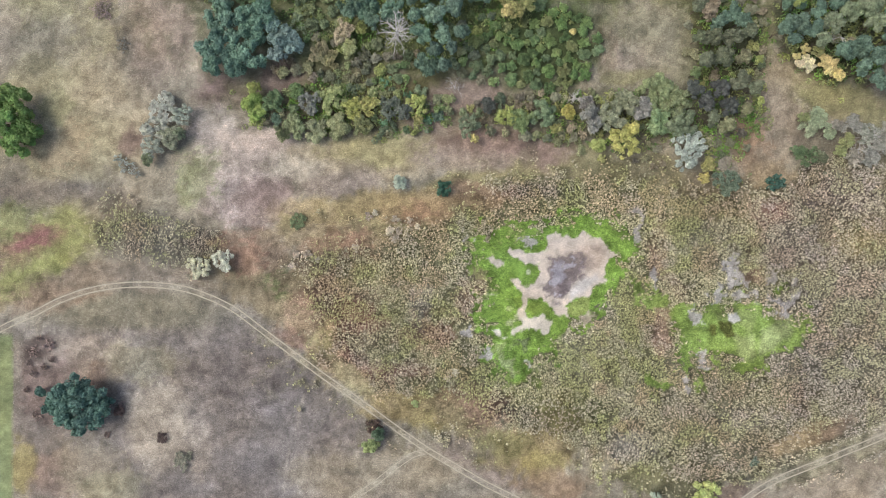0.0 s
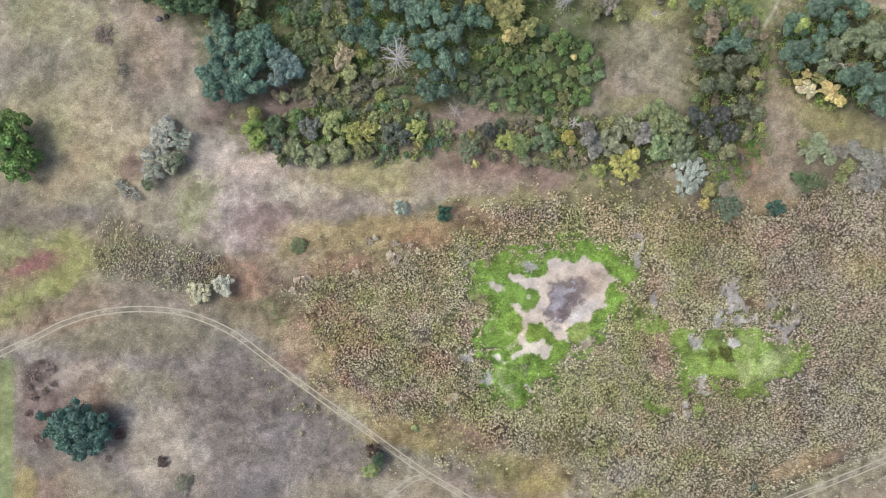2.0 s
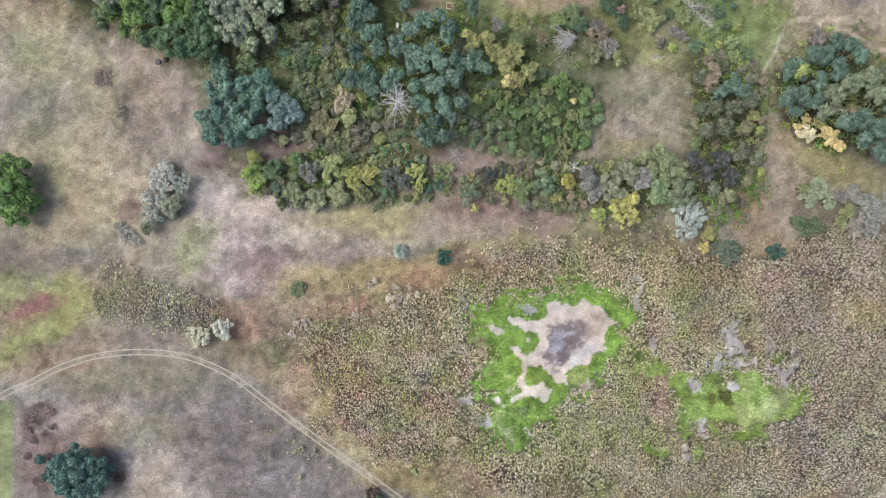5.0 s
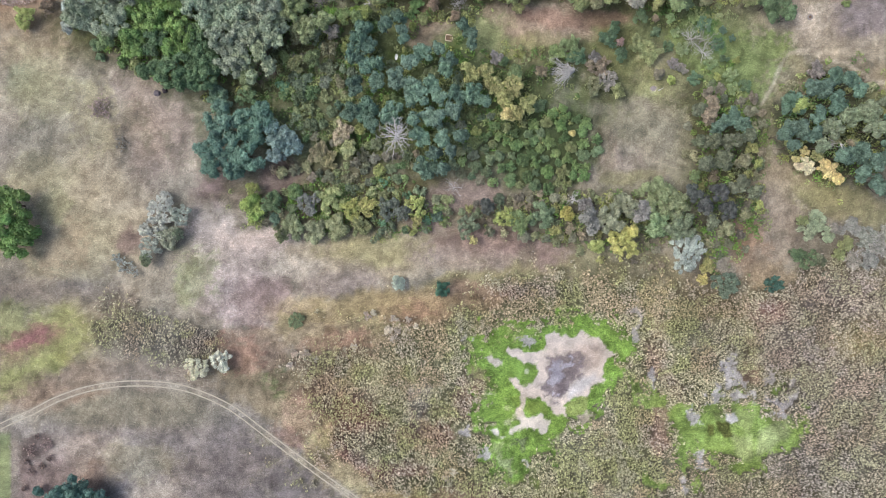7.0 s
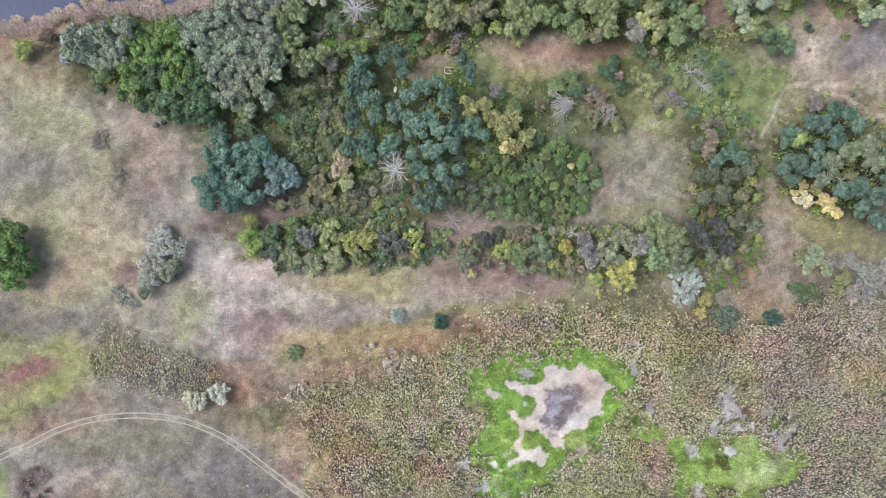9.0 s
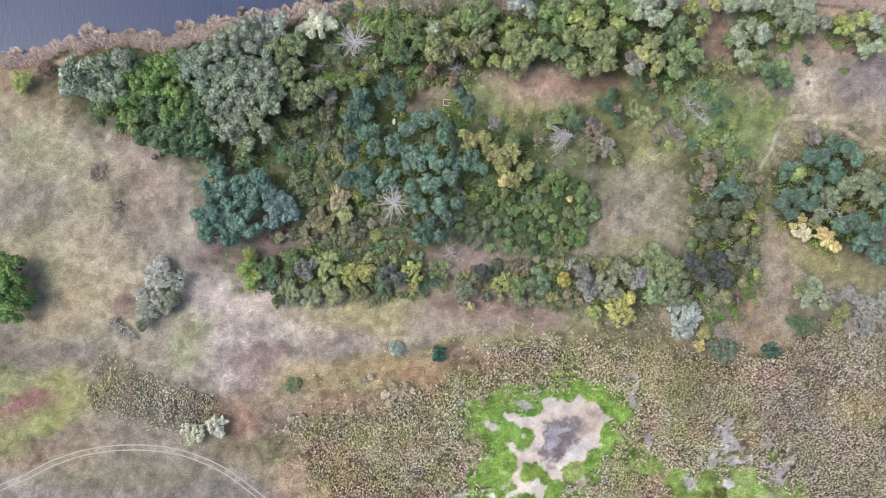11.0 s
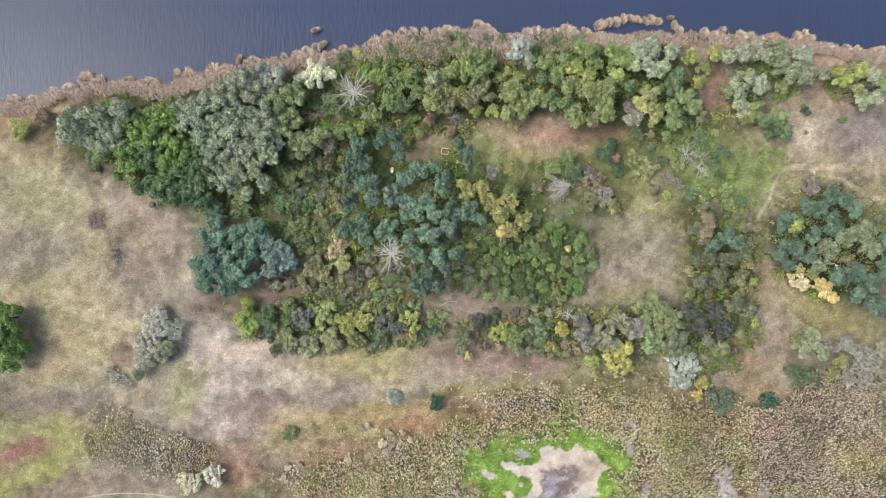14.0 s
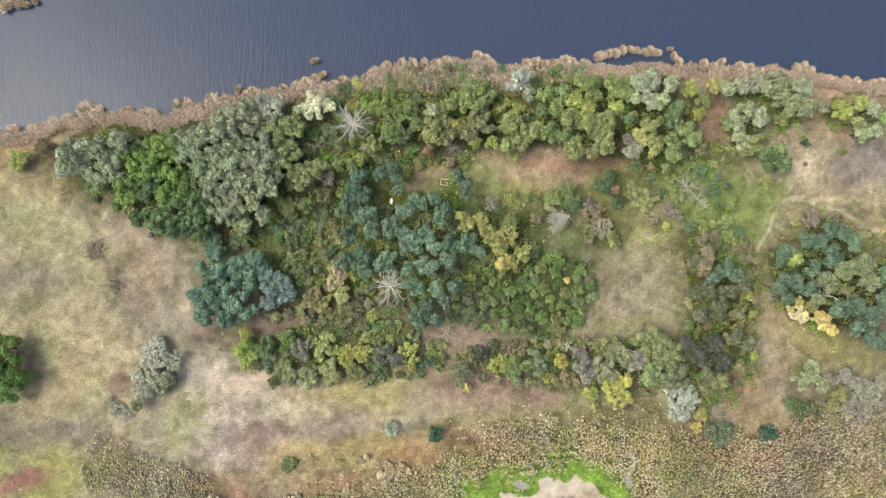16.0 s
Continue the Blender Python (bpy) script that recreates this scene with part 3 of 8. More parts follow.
outline([(25.3, -15.6), (29.4, -15.5), (31.7, -17.9), (31.0, -19.7), (28.7, -18.6), (26.5, -19.4), (24.4, -18.2)], (124, 148, 58), fray=0.9, soft=0.35, reed=0, turf=0, bare=0.4)
outline([(20.8, -14.2), (22.7, -13.7), (23.7, -15.9), (22.7, -17.4), (20.8, -16.6)], (120, 146, 56), fray=0.9, soft=0.35, reed=0, turf=0, bare=0.4)
outline([(24.5, -6.0), (25.3, -6.0), (25.3, -7.2), (24.5, -7.2)], (176, 184, 140), soft=0.3, bare=0.5)
outline([(38.2, -0.8), (43.2, 1.9), (46.7, 1.2), (47.7, -1.8), (46.3, -5.5), (42.3, -6.8)], (174, 154, 138), 0.85, fray=2.0, soft=1.4, bare=0.6)
outline([(37.4, -11.5), (40.7, -8.8), (45.4, -7.2), (46.7, -9.2), (43.2, -11.2), (40.7, -13.2), (37.7, -14.5)], (206, 200, 196), 0.85, fray=1.5, soft=1.2, bare=0.6)
outline([(40.7, -3.0), (43.2, -1.3), (44.8, -2.2), (43.2, -6.3), (39.0, -9.8), (37.7, -8.8)], (150, 136, 128), 0.7, fray=2.5, soft=1.4, bare=0.6)
outline([(30.2, -4.2), (32.0, -2.2), (35.7, -1.3), (39.3, -1.5), (42.0, -2.5), (42.3, -4.8), (41.3, -7.5), (38.0, -9.5), (36.5, -12.5), (35.7, -14.9), (33.2, -15.4), (31.0, -14.2), (29.0, -12.9), (29.2, -11.2), (31.3, -9.9), (31.5, -7.2)], (120, 108, 110), 0.95, fray=5.0, soft=1.1, bare=0.6)
outline([(34.0, -9.7), (36.5, -8.8), (36.4, -12.2), (35.0, -14.5), (33.7, -14.2)], (98, 86, 88), 0.7, fray=1.6, soft=0.8, bare=0.6)
outline([(33.3, -3.8), (37.3, -2.8), (40.0, -3.8), (38.7, -5.5), (35.7, -6.8), (34.2, -9.2), (33.0, -8.2), (33.0, -5.5)], (158, 154, 166), 0.9, fray=6.0, soft=0.6, bare=0.6)
outline([(32.7, -8.5), (33.7, -9.2), (32.7, -12.5), (34.0, -14.2), (32.7, -14.2), (31.7, -12.2)], (164, 158, 166), 0.8, fray=5.0, soft=0.4, bare=0.6)
# rust strips and bleached reed litter
outline([(62.4, -17.1), (66.4, -17.1), (67.1, -29.2), (63.3, -32.2), (61.8, -27.2)], (150, 122, 104), 0.85, fray=2.5, soft=0.8, reed=0.35)
outline([(59.0, 2.9), (63.2, 1.2), (66.5, -5.4), (71.5, -10.4), (73.2, -17.1), (69.9, -15.5), (65.7, -10.5), (60.7, -5.5)], (152, 124, 104), 0.6, fray=3.0, soft=1.5, reed=0.6)
outline([(87.4, -6.2), (94.0, -5.4), (94.4, -9.7), (88.7, -10.4)], (150, 120, 104), 0.7, fray=2.0, soft=1.0, reed=0.5)
outline([(97.7, -17.1), (102.4, -16.4), (101.8, -20.4), (98.3, -21.1)], (154, 128, 106), 0.7, fray=2.0, soft=0.8, reed=0.3)
outline([(9.0, -5.6), (12.3, -6.4), (13.3, -11.4), (10.7, -14.7), (8.6, -10.6)], (150, 118, 100), 0.6, fray=3.0, soft=1.2, reed=0.7)
outline([(95.6, 13.0), (101.5, 13.8), (102.3, 9.6), (98.1, 7.6), (95.3, 9.6)], (158, 116, 104), 0.7, fray=3.0, soft=1.5, reed=0.6)
outline([(80.7, -4.8), (84.0, -3.2), (88.0, -3.7), (87.9, -9.7), (85.7, -10.3), (83.0, -7.4)], (172, 165, 160), 0.9, fray=6.0, soft=0.35, reed=0.08, turf=0, bare=0.3)
outline([(94.0, -8.1), (97.4, -6.7), (98.1, -9.6), (94.9, -10.7)], (172, 165, 160), 0.9, fray=6.0, soft=0.35, reed=0.08, turf=0, bare=0.3)
outline([(78.2, -13.1), (85.7, -12.4), (93.4, -11.9), (93.4, -14.2), (85.7, -14.9), (78.2, -15.3)], (172, 165, 160), 0.9, fray=6.0, soft=0.35, reed=0.08, turf=0, bare=0.3)
outline([(96.1, -14.4), (104.9, -12.5), (105.6, -15.7), (101.1, -16.4), (97.4, -15.9)], (172, 165, 160), 0.9, fray=6.0, soft=0.35, reed=0.08, turf=0, bare=0.3)
outline([(72.7, -16.1), (75.1, -16.1), (75.9, -19.6), (75.6, -22.8), (73.7, -19.8)], (172, 165, 160), 0.9, fray=6.0, soft=0.35, reed=0.08, turf=0, bare=0.3)
outline([(55.6, 13.2), (58.1, 11.6), (59.3, 6.9), (57.7, 1.7), (56.0, 1.9), (57.0, 6.2)], (172, 165, 160), 0.9, fray=6.0, soft=0.35, reed=0.08, turf=0, bare=0.3)
outline([(98.4, -17.7), (100.9, -17.1), (101.8, -19.7), (99.3, -20.4)], (172, 165, 160), 0.9, fray=6.0, soft=0.35, reed=0.08, turf=0, bare=0.3)
outline([(74.6, -31.5), (77.5, -30.6), (77.8, -34.8), (74.5, -34.2)], (172, 165, 160), 0.9, fray=6.0, soft=0.35, reed=0.08, turf=0, bare=0.3)
outline([(23.3, 4.2), (25.6, 4.2), (26.6, 1.8), (24.3, 0.6)], (172, 165, 160), 0.9, fray=6.0, soft=0.35, reed=0.08, turf=0, bare=0.3)
outline([(81.7, -10.1), (84.4, -10.1), (84.7, -11.4), (82.1, -11.6)], (172, 165, 160), 0.9, fray=6.0, soft=0.35, reed=0.08, turf=0, bare=0.3)
outline([(88.7, -9.1), (91.0, -8.7), (91.2, -10.4), (89.1, -10.4)], (172, 165, 160), 0.9, fray=6.0, soft=0.35, reed=0.08, turf=0, bare=0.3)
outline([(102.4, -8.7), (104.7, -8.4), (104.7, -10.4), (102.7, -10.4)], (172, 165, 160), 0.9, fray=6.0, soft=0.35, reed=0.08, turf=0, bare=0.3)
outline([(5.6, 5.3), (7.6, 4.5), (7.6, 2.5), (5.6, 2.4)], (172, 165, 160), 0.9, fray=6.0, soft=0.35, reed=0.08, turf=0, bare=0.3)
outline([(11.5, -30.1), (13.7, -30.0), (13.7, -32.3), (12.0, -32.3)], (172, 165, 160), 0.9, fray=6.0, soft=0.35, reed=0.08, turf=0, bare=0.3)
outline([(5.7, -21.9), (8.3, -23.1), (8.3, -26.5), (6.0, -26.0)], (172, 165, 160), 0.9, fray=6.0, soft=0.35, reed=0.08, turf=0, bare=0.3)
outline([(35.7, -3.8), (35.8, -4.0), (36.0, -3.8)], (172, 165, 160), 0.9, fray=6.0, soft=0.35, reed=0.08, turf=0, bare=0.3)
outline([(61.5, -6.3), (63.2, -5.5), (63.4, -10.5), (61.9, -10.5)], (172, 165, 160), 0.9, fray=6.0, soft=0.35, reed=0.08, turf=0, bare=0.3)
outline([(70.8, -37.2), (73.3, -38.0), (72.8, -40.5), (70.5, -39.9)], (172, 165, 160), 0.9, fray=6.0, soft=0.35, reed=0.08, turf=0, bare=0.3)
outline([(84.1, -18.6), (86.6, -18.6), (87.8, -20.8), (85.8, -21.9), (84.4, -20.6)], (214, 208, 200), soft=0.3, fray=0.8, reed=0, turf=0, bare=0.5)
outline([(81.6, -21.4), (85.3, -21.4), (85.9, -25.4), (83.4, -26.0), (81.9, -23.8)], (84, 88, 32), 0.95, soft=0.4, reed=0, turf=0)
outline([(78.6, -22.3), (80.6, -22.3), (80.6, -25.1), (79.1, -25.5)], (92, 96, 40), 0.9, soft=0.4, reed=0, turf=0)
# floor of the wood and its clearings
patch(-12.6, 78.9, 66.7, 30.8, 0, (94, 102, 63), reed=0, turf=0.5)
patch(62.2, 96.4, 33.3, 21.7, 0, (111, 115, 70), reed=0)
patch(80.8, 66.7, 18.3, 25.0, 0, (91, 91, 59), reed=0)
patch(20.3, 112.6, 70.0, 15.0, 0, (93, 93, 59), reed=0)
patch(-79.2, 94.8, 38.3, 18.3, -15, (89, 91, 55), reed=0)
patch(115.8, 67.1, 21.7, 21.7, 0, (79, 81, 53), reed=0)
patch(-27.7, 43.8, 40.0, 10.0, 0, (104, 98, 66), 0.80)
patch(52.4, 40.4, 38.3, 9.2, 0, (102, 98, 72), 0.85)
patch(-4.3, 48.0, 20.0, 2.3, 0, (111, 111, 65), 0.70)
patch(5.7, 45.4, 12.5, 4.7, 0, (139, 120, 109), 0.85)
patch(-47.7, 50.5, 6.7, 5.0, 0, (128, 107, 98), 0.80)
patch(-4.3, 37.1, 6.7, 3.3, 0, (152, 130, 119), 0.60)
patch(-16.0, 48.8, 8.3, 2.3, 0, (119, 107, 79), 0.60)
patch(59.1, 59.6, 14.0, 12.0, 0, (139, 130, 104))
patch(57.4, 66.3, 10.0, 5.0, 0, (148, 146, 104), 0.70)
patch(54.0, 57.1, 5.7, 5.0, 0, (161, 146, 130), 0.90)
patch(64.0, 54.6, 6.7, 5.0, 0, (148, 135, 115), 0.70)
patch(55.7, 51.3, 10.0, 2.3, 0, (135, 130, 83), 0.60)
patch(69.1, 60.4, 5.0, 10.0, 0, (139, 135, 104), 0.60)
patch(47.4, 59.6, 3.3, 6.7, 0, (148, 126, 107), 0.60)
patch(64.0, 79.8, 7.5, 5.8, 0, (139, 139, 96), 0.80)
patch(63.9, 86.5, 5.0, 5.0, 0, (152, 146, 111), 0.60)
patch(62.4, 77.3, 1.1, 1.0, 0, (191, 182, 165), 0.90)
patch(27.2, 96.0, 15.8, 6.3, 0, (169, 146, 120))
patch(30.5, 97.7, 8.3, 2.7, 0, (172, 135, 109), 0.80)
patch(12.2, 92.5, 6.7, 5.0, 0, (120, 126, 70), 0.80)
patch(20.6, 87.6, 8.3, 4.3, 0, (146, 139, 96), 0.80)
patch(30.6, 91.1, 8.3, 3.3, 0, (119, 120, 66), 0.50)
patch(-2.8, 92.7, 7.0, 4.3, 0, (152, 135, 109), 0.90)
patch(-6.1, 98.1, 5.0, 5.0, 0, (139, 119, 93), 0.70)
patch(2.3, 90.7, 4.3, 3.3, 0, (102, 117, 52), 0.70)
patch(-9.3, 87.3, 6.7, 2.0, 0, (91, 107, 46), 0.80)
patch(88.9, 88.4, 13.3, 11.7, 0, (119, 128, 76), 0.90)
patch(65.5, 94.8, 6.7, 5.0, 0, (107, 115, 70), 0.60)
patch(75.5, 96.6, 6.7, 4.0, 0, (93, 115, 66), 0.60)
patch(93.9, 93.5, 4.2, 6.7, 0, (148, 139, 109), 0.70)
patch(102.4, 80.2, 6.7, 6.7, 0, (148, 137, 102), 0.70)
patch(80.4, 113.3, 3.7, 8.3, 0, (139, 113, 94), 0.90)
patch(45.5, 97.6, 10.0, 2.7, 0, (130, 104, 85), 0.80)
patch(79.6, 106.7, 5.0, 4.3, 0, (126, 111, 100), 0.60)
patch(112.2, 103.7, 18.3, 11.0, 0, (154, 139, 117))
patch(110.6, 95.3, 10.0, 6.7, 0, (169, 155, 132), 0.80)
patch(125.6, 98.9, 10.0, 7.5, 0, (141, 128, 126), 0.90)
patch(124.0, 88.8, 15.0, 5.0, 0, (159, 146, 122), 0.80)
patch(103.8, 108.6, 6.7, 4.3, 0, (163, 143, 124), 0.80)
patch(108.8, 107.0, 3.3, 4.3, 0, (130, 126, 89), 0.50)
patch(128.3, 80.5, 8.3, 4.3, 0, (152, 137, 109), 0.80)
patch(127.5, 73.9, 8.3, 2.7, 0, (130, 130, 83), 0.70)
patch(117.2, 109.6, 8.3, 3.0, 0, (152, 120, 100), 0.70)
patch(101.5, 89.4, 1.0, 4.3, -40, (182, 169, 145), 0.80)
patch(109.0, 88.7, 10.0, 0.8, 8, (186, 171, 145), 0.80)
patch(120.7, 88.5, 8.3, 0.8, -12, (182, 167, 139), 0.60)
patch(95.8, 63.5, 2.3, 13.3, 0, (130, 124, 85), 0.80)
patch(94.9, 80.2, 2.3, 8.3, 0, (139, 135, 96), 0.60)
patch(97.4, 42.1, 8.3, 10.0, 0, (143, 128, 109), 0.90)
patch(98.2, 33.7, 7.3, 8.3, 0, (141, 122, 107), 0.90)
patch(94.0, 28.7, 7.3, 8.3, 0, (150, 130, 106), 0.90)
patch(89.0, 30.4, 5.0, 8.3, 0, (130, 107, 83), 0.60)
patch(115.7, 46.2, 18.3, 4.3, -14, (132, 126, 81), 0.90)
patch(124.0, 42.1, 10.0, 4.3, 0, (135, 124, 91), 0.80)
patch(102.4, 52.1, 6.7, 5.0, 0, (141, 128, 100), 0.70)
patch(96.5, 22.1, 7.5, 4.0, 0, (154, 135, 104), 0.80, reed=0)
patch(105.7, 32.1, 8.3, 6.7, 0, (111, 104, 89), 0.50)
patch(77.4, 18.7, 11.7, 5.0, 0, (120, 104, 78), 0.70, reed=0.3)
patch(59.0, 23.7, 15.0, 5.0, 0, (119, 111, 72), 0.70, reed=0.3)
# bank
patch(-119.2, 104.3, 18.3, 4.3, 12, (168, 140, 112), 0.90)
patch(-21.4, 120.4, 26.7, 4.3, 12, (176, 148, 124), 0.80, turf=0.3)
patch(103.7, 122.0, 33.3, 3.7, -6, (176, 148, 126), 0.80)
patch(20.2, 124.3, 33.3, 3.3, 2, (176,150,124), 0.80)
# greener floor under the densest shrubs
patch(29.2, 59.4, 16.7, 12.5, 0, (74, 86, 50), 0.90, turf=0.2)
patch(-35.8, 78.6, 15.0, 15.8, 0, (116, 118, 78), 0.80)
patch(-36.0, 90.3, 11.7, 6.7, 0, (120,114,80), 0.50)
patch(-116.9, 61.1, 10.0, 10.0, 0, (156,150,116), 0.50)
patch(-113.8, 74.4, 15.0, 6.7, 0, (160,154,112), 0.50)
patch(-118.4, 51.1, 10.0, 6.7, 0, (164,156,110), 0.50)
# faint old wheel marks
patch(-42.2, -48.8, 0.6, 8.0, -12, (160,148,134), 0.60, fray=1.0)
patch(-46.4, -63.0, 0.6, 8.0, -10, (160,148,134), 0.60, fray=1.0)
# greyer grass and trodden gaps
patch(-97.9, 65.5, 40.0, 18.3, 0, (136, 126, 108), 0.30, fray=1.2)
patch(-52.8, 83.1, 3.7, 4.3, 0, (156,136,118), 0.90, turf=0.6)
patch(103.8, 105.3, 21.7, 13.3, 0, (150,136,112), 0.30)
# lush gap north-east of the clearing, trodden lines in the dry grass beside it
outline([(65.4, 94.5), (70.3, 97.3), (80.3, 98.8), (85.4, 92.2), (92.1, 92.2), (98.8, 94.0), (102.5, 90.7), (99.2, 85.6), (94.7, 75.6), (92.3, 67.2), (87.3, 68.8), (82.2, 75.5), (73.0, 83.7), (67.1, 87.0)], (122, 136, 78), 0.8, 2.0, 14.0)
outline([(72.8, 99.0), (77.8, 99.4), (78.7, 94.6), (74.5, 94.1)], (86, 122, 66), 0.7, 1.2, 8.0)
outline([(79.7, 92.8), (83.4, 92.5), (83.5, 86.3), (80.5, 86.3)], (92, 124, 70), 0.7, 1.2, 8.0)
outline([(92.1, 92.2), (100.4, 92.3), (99.7, 84.8), (93.0, 85.6)], (128, 140, 82), 0.7, 1.5, 10.0)
outline([(103.7, 100.7), (110.4, 101.6), (112.1, 96.6), (108.8, 92.4), (104.6, 94.0)], (186, 172, 152), 0.6, 1.5, 8.0)
outline([(114.5, 111.7), (120.3, 110.9), (120.4, 104.2), (115.4, 103.3)], (160, 136, 116), 0.6, 1.5, 8.0)
outline([(118.7, 102.5), (130.4, 103.5), (133.0, 94.4), (123.8, 93.4), (117.9, 97.5)], (148, 136, 132), 0.6, 2.5, 10.0)
outline([(78.5, 116.3), (83.6, 114.7), (84.5, 106.3), (80.7, 102.1), (77.8, 108.8)], (152, 124, 104), 0.8, 1.5, 8.0)
trail([(93.9, 72.3), (97.5, 79.0), (99.7, 84.8), (101.8, 87.7), (105.8, 88.9), (110.8, 90.4)], 0.9, (190, 176, 150), 0.5)
trail([(107.9, 98.4), (108.8, 92.4), (111.3, 85.8), (118.9, 85.0), (125.6, 80.1), (132.0, 78.5)], 0.8, (184, 170, 146), 0.6)
trail([(107.9, 98.4), (112.1, 100.5), (113.0, 103.8)], 0.7, (190, 176, 152), 0.5)
outline([(11.2, 97.2), (17.0, 98.9), (20.4, 91.5), (21.3, 83.1), (17.1, 86.4), (10.4, 86.4)], (134, 140, 84), 0.6, 2.0, 10.0)
outline([(55.5, 79.3), (62.1, 81.1), (64.7, 75.3), (57.2, 73.5)], (150, 154, 100), 0.6, 1.5, 8.0)
outline([(47.3, 63.4), (53.9, 71.8), (65.6, 72.8), (69.8, 63.7), (67.4, 55.3), (52.4, 55.2)], (138, 130, 108), 0.75, 2.5, 10.0)
outline([(93.9, 46.1), (97.2, 59.4), (101.4, 54.5), (104.0, 42.8), (103.2, 26.2), (90.7, 26.1)], (148, 134, 112), 0.7, 2.0, 10.0)
outline([(103.9, 49.5), (117.3, 47.9), (132.0, 39.7), (132.0, 33.1), (120.7, 39.6), (105.6, 43.7)], (144, 138, 92), 0.7, 2.0, 10.0)
outline([(86.5, 39.4), (94.0, 37.8), (95.7, 31.1), (87.4, 27.7), (85.7, 32.7)], (158, 124, 92), 0.7, 2.0, 9.0)
# colours of the dry meadow
outline([(-64.5, 3.8), (-56.2, 4.7), (-52.8, -2.8), (-57.9, -8.7), (-62.9, -6.2)], (152, 116, 94), 0.65, 2.0, 12.0)
outline([(-32.8, 4.7), (-22.8, 5.6), (-21.1, -1.1), (-29.5, -3.6)], (154, 118, 96), 0.6, 2.0, 12.0)
outline([(-17.8, 11.4), (-7.8, 12.6), (0.6, 9.0), (-7.7, 5.6)], (152, 118, 92), 0.6, 2.0, 12.0)
outline([(-51.2, 11.4), (-31.1, 13.9), (-14.4, 16.4), (-14.4, 12.3), (-31.1, 8.1), (-47.8, 5.5)], (160, 142, 96), 0.6, 2.0, 12.0)
outline([(-37.8, 33.9), (-7.8, 34.8), (-4.4, 28.1), (-24.5, 25.6), (-36.2, 28.1)], (160, 150, 102), 0.55, 2.5, 12.0)
outline([(-73.7, 37.2), (-51.2, 37.2), (-47.9, 30.6), (-56.2, 20.6), (-67.9, 15.5), (-72.9, 25.5)], (188, 170, 156), 0.55, 2.5, 14.0)
outline([(-62.7, 20.5), (-47.8, 21.4), (-45.3, 12.2), (-52.9, 6.4), (-62.9, 8.8)], (146, 124, 112), 0.6, 2.0, 12.0)
outline([(-77.1, 28.0), (-68.7, 28.9), (-67.1, 17.2), (-72.9, 13.8), (-77.9, 18.8)], (146, 148, 106), 0.65, 2.0, 12.0)
outline([(-121.4, 37.2), (-106.3, 37.2), (-103.8, 28.8), (-111.4, 23.0), (-119.7, 25.5)], (166, 142, 110), 0.5, 2.5, 14.0)
outline([(-131.4, 19.6), (-111.4, 18.8), (-94.6, 17.5), (-94.6, 15.1), (-114.7, 15.4), (-131.4, 16.3)], (126, 114, 100), 0.6, 1.5, 10.0)
outline([(-37.8, 23.1), (-24.5, 24.8), (-21.1, 20.6), (-31.1, 16.4), (-38.7, 18.1)], (150, 134, 116), 0.5, 2.0, 12.0)
outline([(-128.1, 2.9), (-116.4, 7.4), (-113.0, 5.1), (-121.4, -1.3), (-127.3, -3.8)], (140, 94, 90), 0.6, 1.6, 10.0)
outline([(-131.5, -3.8), (-121.4, -1.3), (-109.7, 7.1), (-106.4, 5.4), (-114.7, -6.3), (-124.8, -13.0), (-131.5, -14.7)], (146, 148, 84), 0.5, 2.0, 12.0)
outline([(-51.2, -6.2), (-41.1, -2.8), (-31.1, -12.8), (-34.4, -22.9), (-44.5, -16.2)], (150, 120, 100), 0.5, 2.0, 12.0)
outline([(-24.4, -6.1), (-11.1, -2.8), (-4.4, -9.4), (-14.4, -16.1)], (140, 138, 92), 0.5, 2.0, 14.0)
outline([(-14.4, -21.1), (0.6, -19.4), (2.3, -27.8), (-11.0, -29.5)], (150, 116, 98), 0.5, 2.0, 14.0)
outline([(-44.5, -29.6), (-37.8, -27.9), (-27.7, -36.2), (-31.1, -39.6)], (158, 144, 104), 0.5, 2.0, 12.0)
outline([(19.1, -40.3), (29.1, -37.8), (34.1, -46.1), (24.1, -49.5)], (138, 138, 82), 0.6, 2.5, 14.0)
outline([(5.7, -44.5), (15.7, -42.8), (19.1, -51.2), (7.4, -52.9)], (152, 118, 98), 0.6, 2.0, 14.0)
outline([(-125.9, 89.9), (-112.6, 86.7), (-110.7, 73.4), (-118.9, 66.7), (-127.3, 73.3)], (150, 146, 108), 0.5, 3.0, 14.0)
outline([(-107.5, 76.8), (-99.2, 78.5), (-97.3, 60.3), (-103.9, 56.9), (-108.1, 65.2)], (168, 158, 114), 0.5, 2.5, 14.0)
outline([(-97.6, 86.9), (-89.3, 82.0), (-82.5, 73.7), (-74.2, 70.5), (-74.0, 53.9), (-82.4, 62.1), (-92.5, 73.6)], (162, 142, 126), 0.5, 2.5, 14.0)
# where wheels go: a worn band, the ruts themselves follow below
def ribbon_path(points, steps):
    """A smooth line through the points."""
    p = np.array(points, float)
    p = np.vstack([2 * p[0] - p[1], p, 2 * p[-1] - p[-2]])
    out = []
    for a, b, c, d in zip(p[:-3], p[1:-2], p[2:-1], p[3:]):
        for t in np.linspace(0, 1, steps, endpoint=False):
            out.append(0.5 * (2 * b + (c - a) * t + (2 * a - 5 * b + 4 * c - d) * t ** 2 + (3 * b - a - 3 * c + d) * t ** 3))
    return np.array(out + [p[-2]])


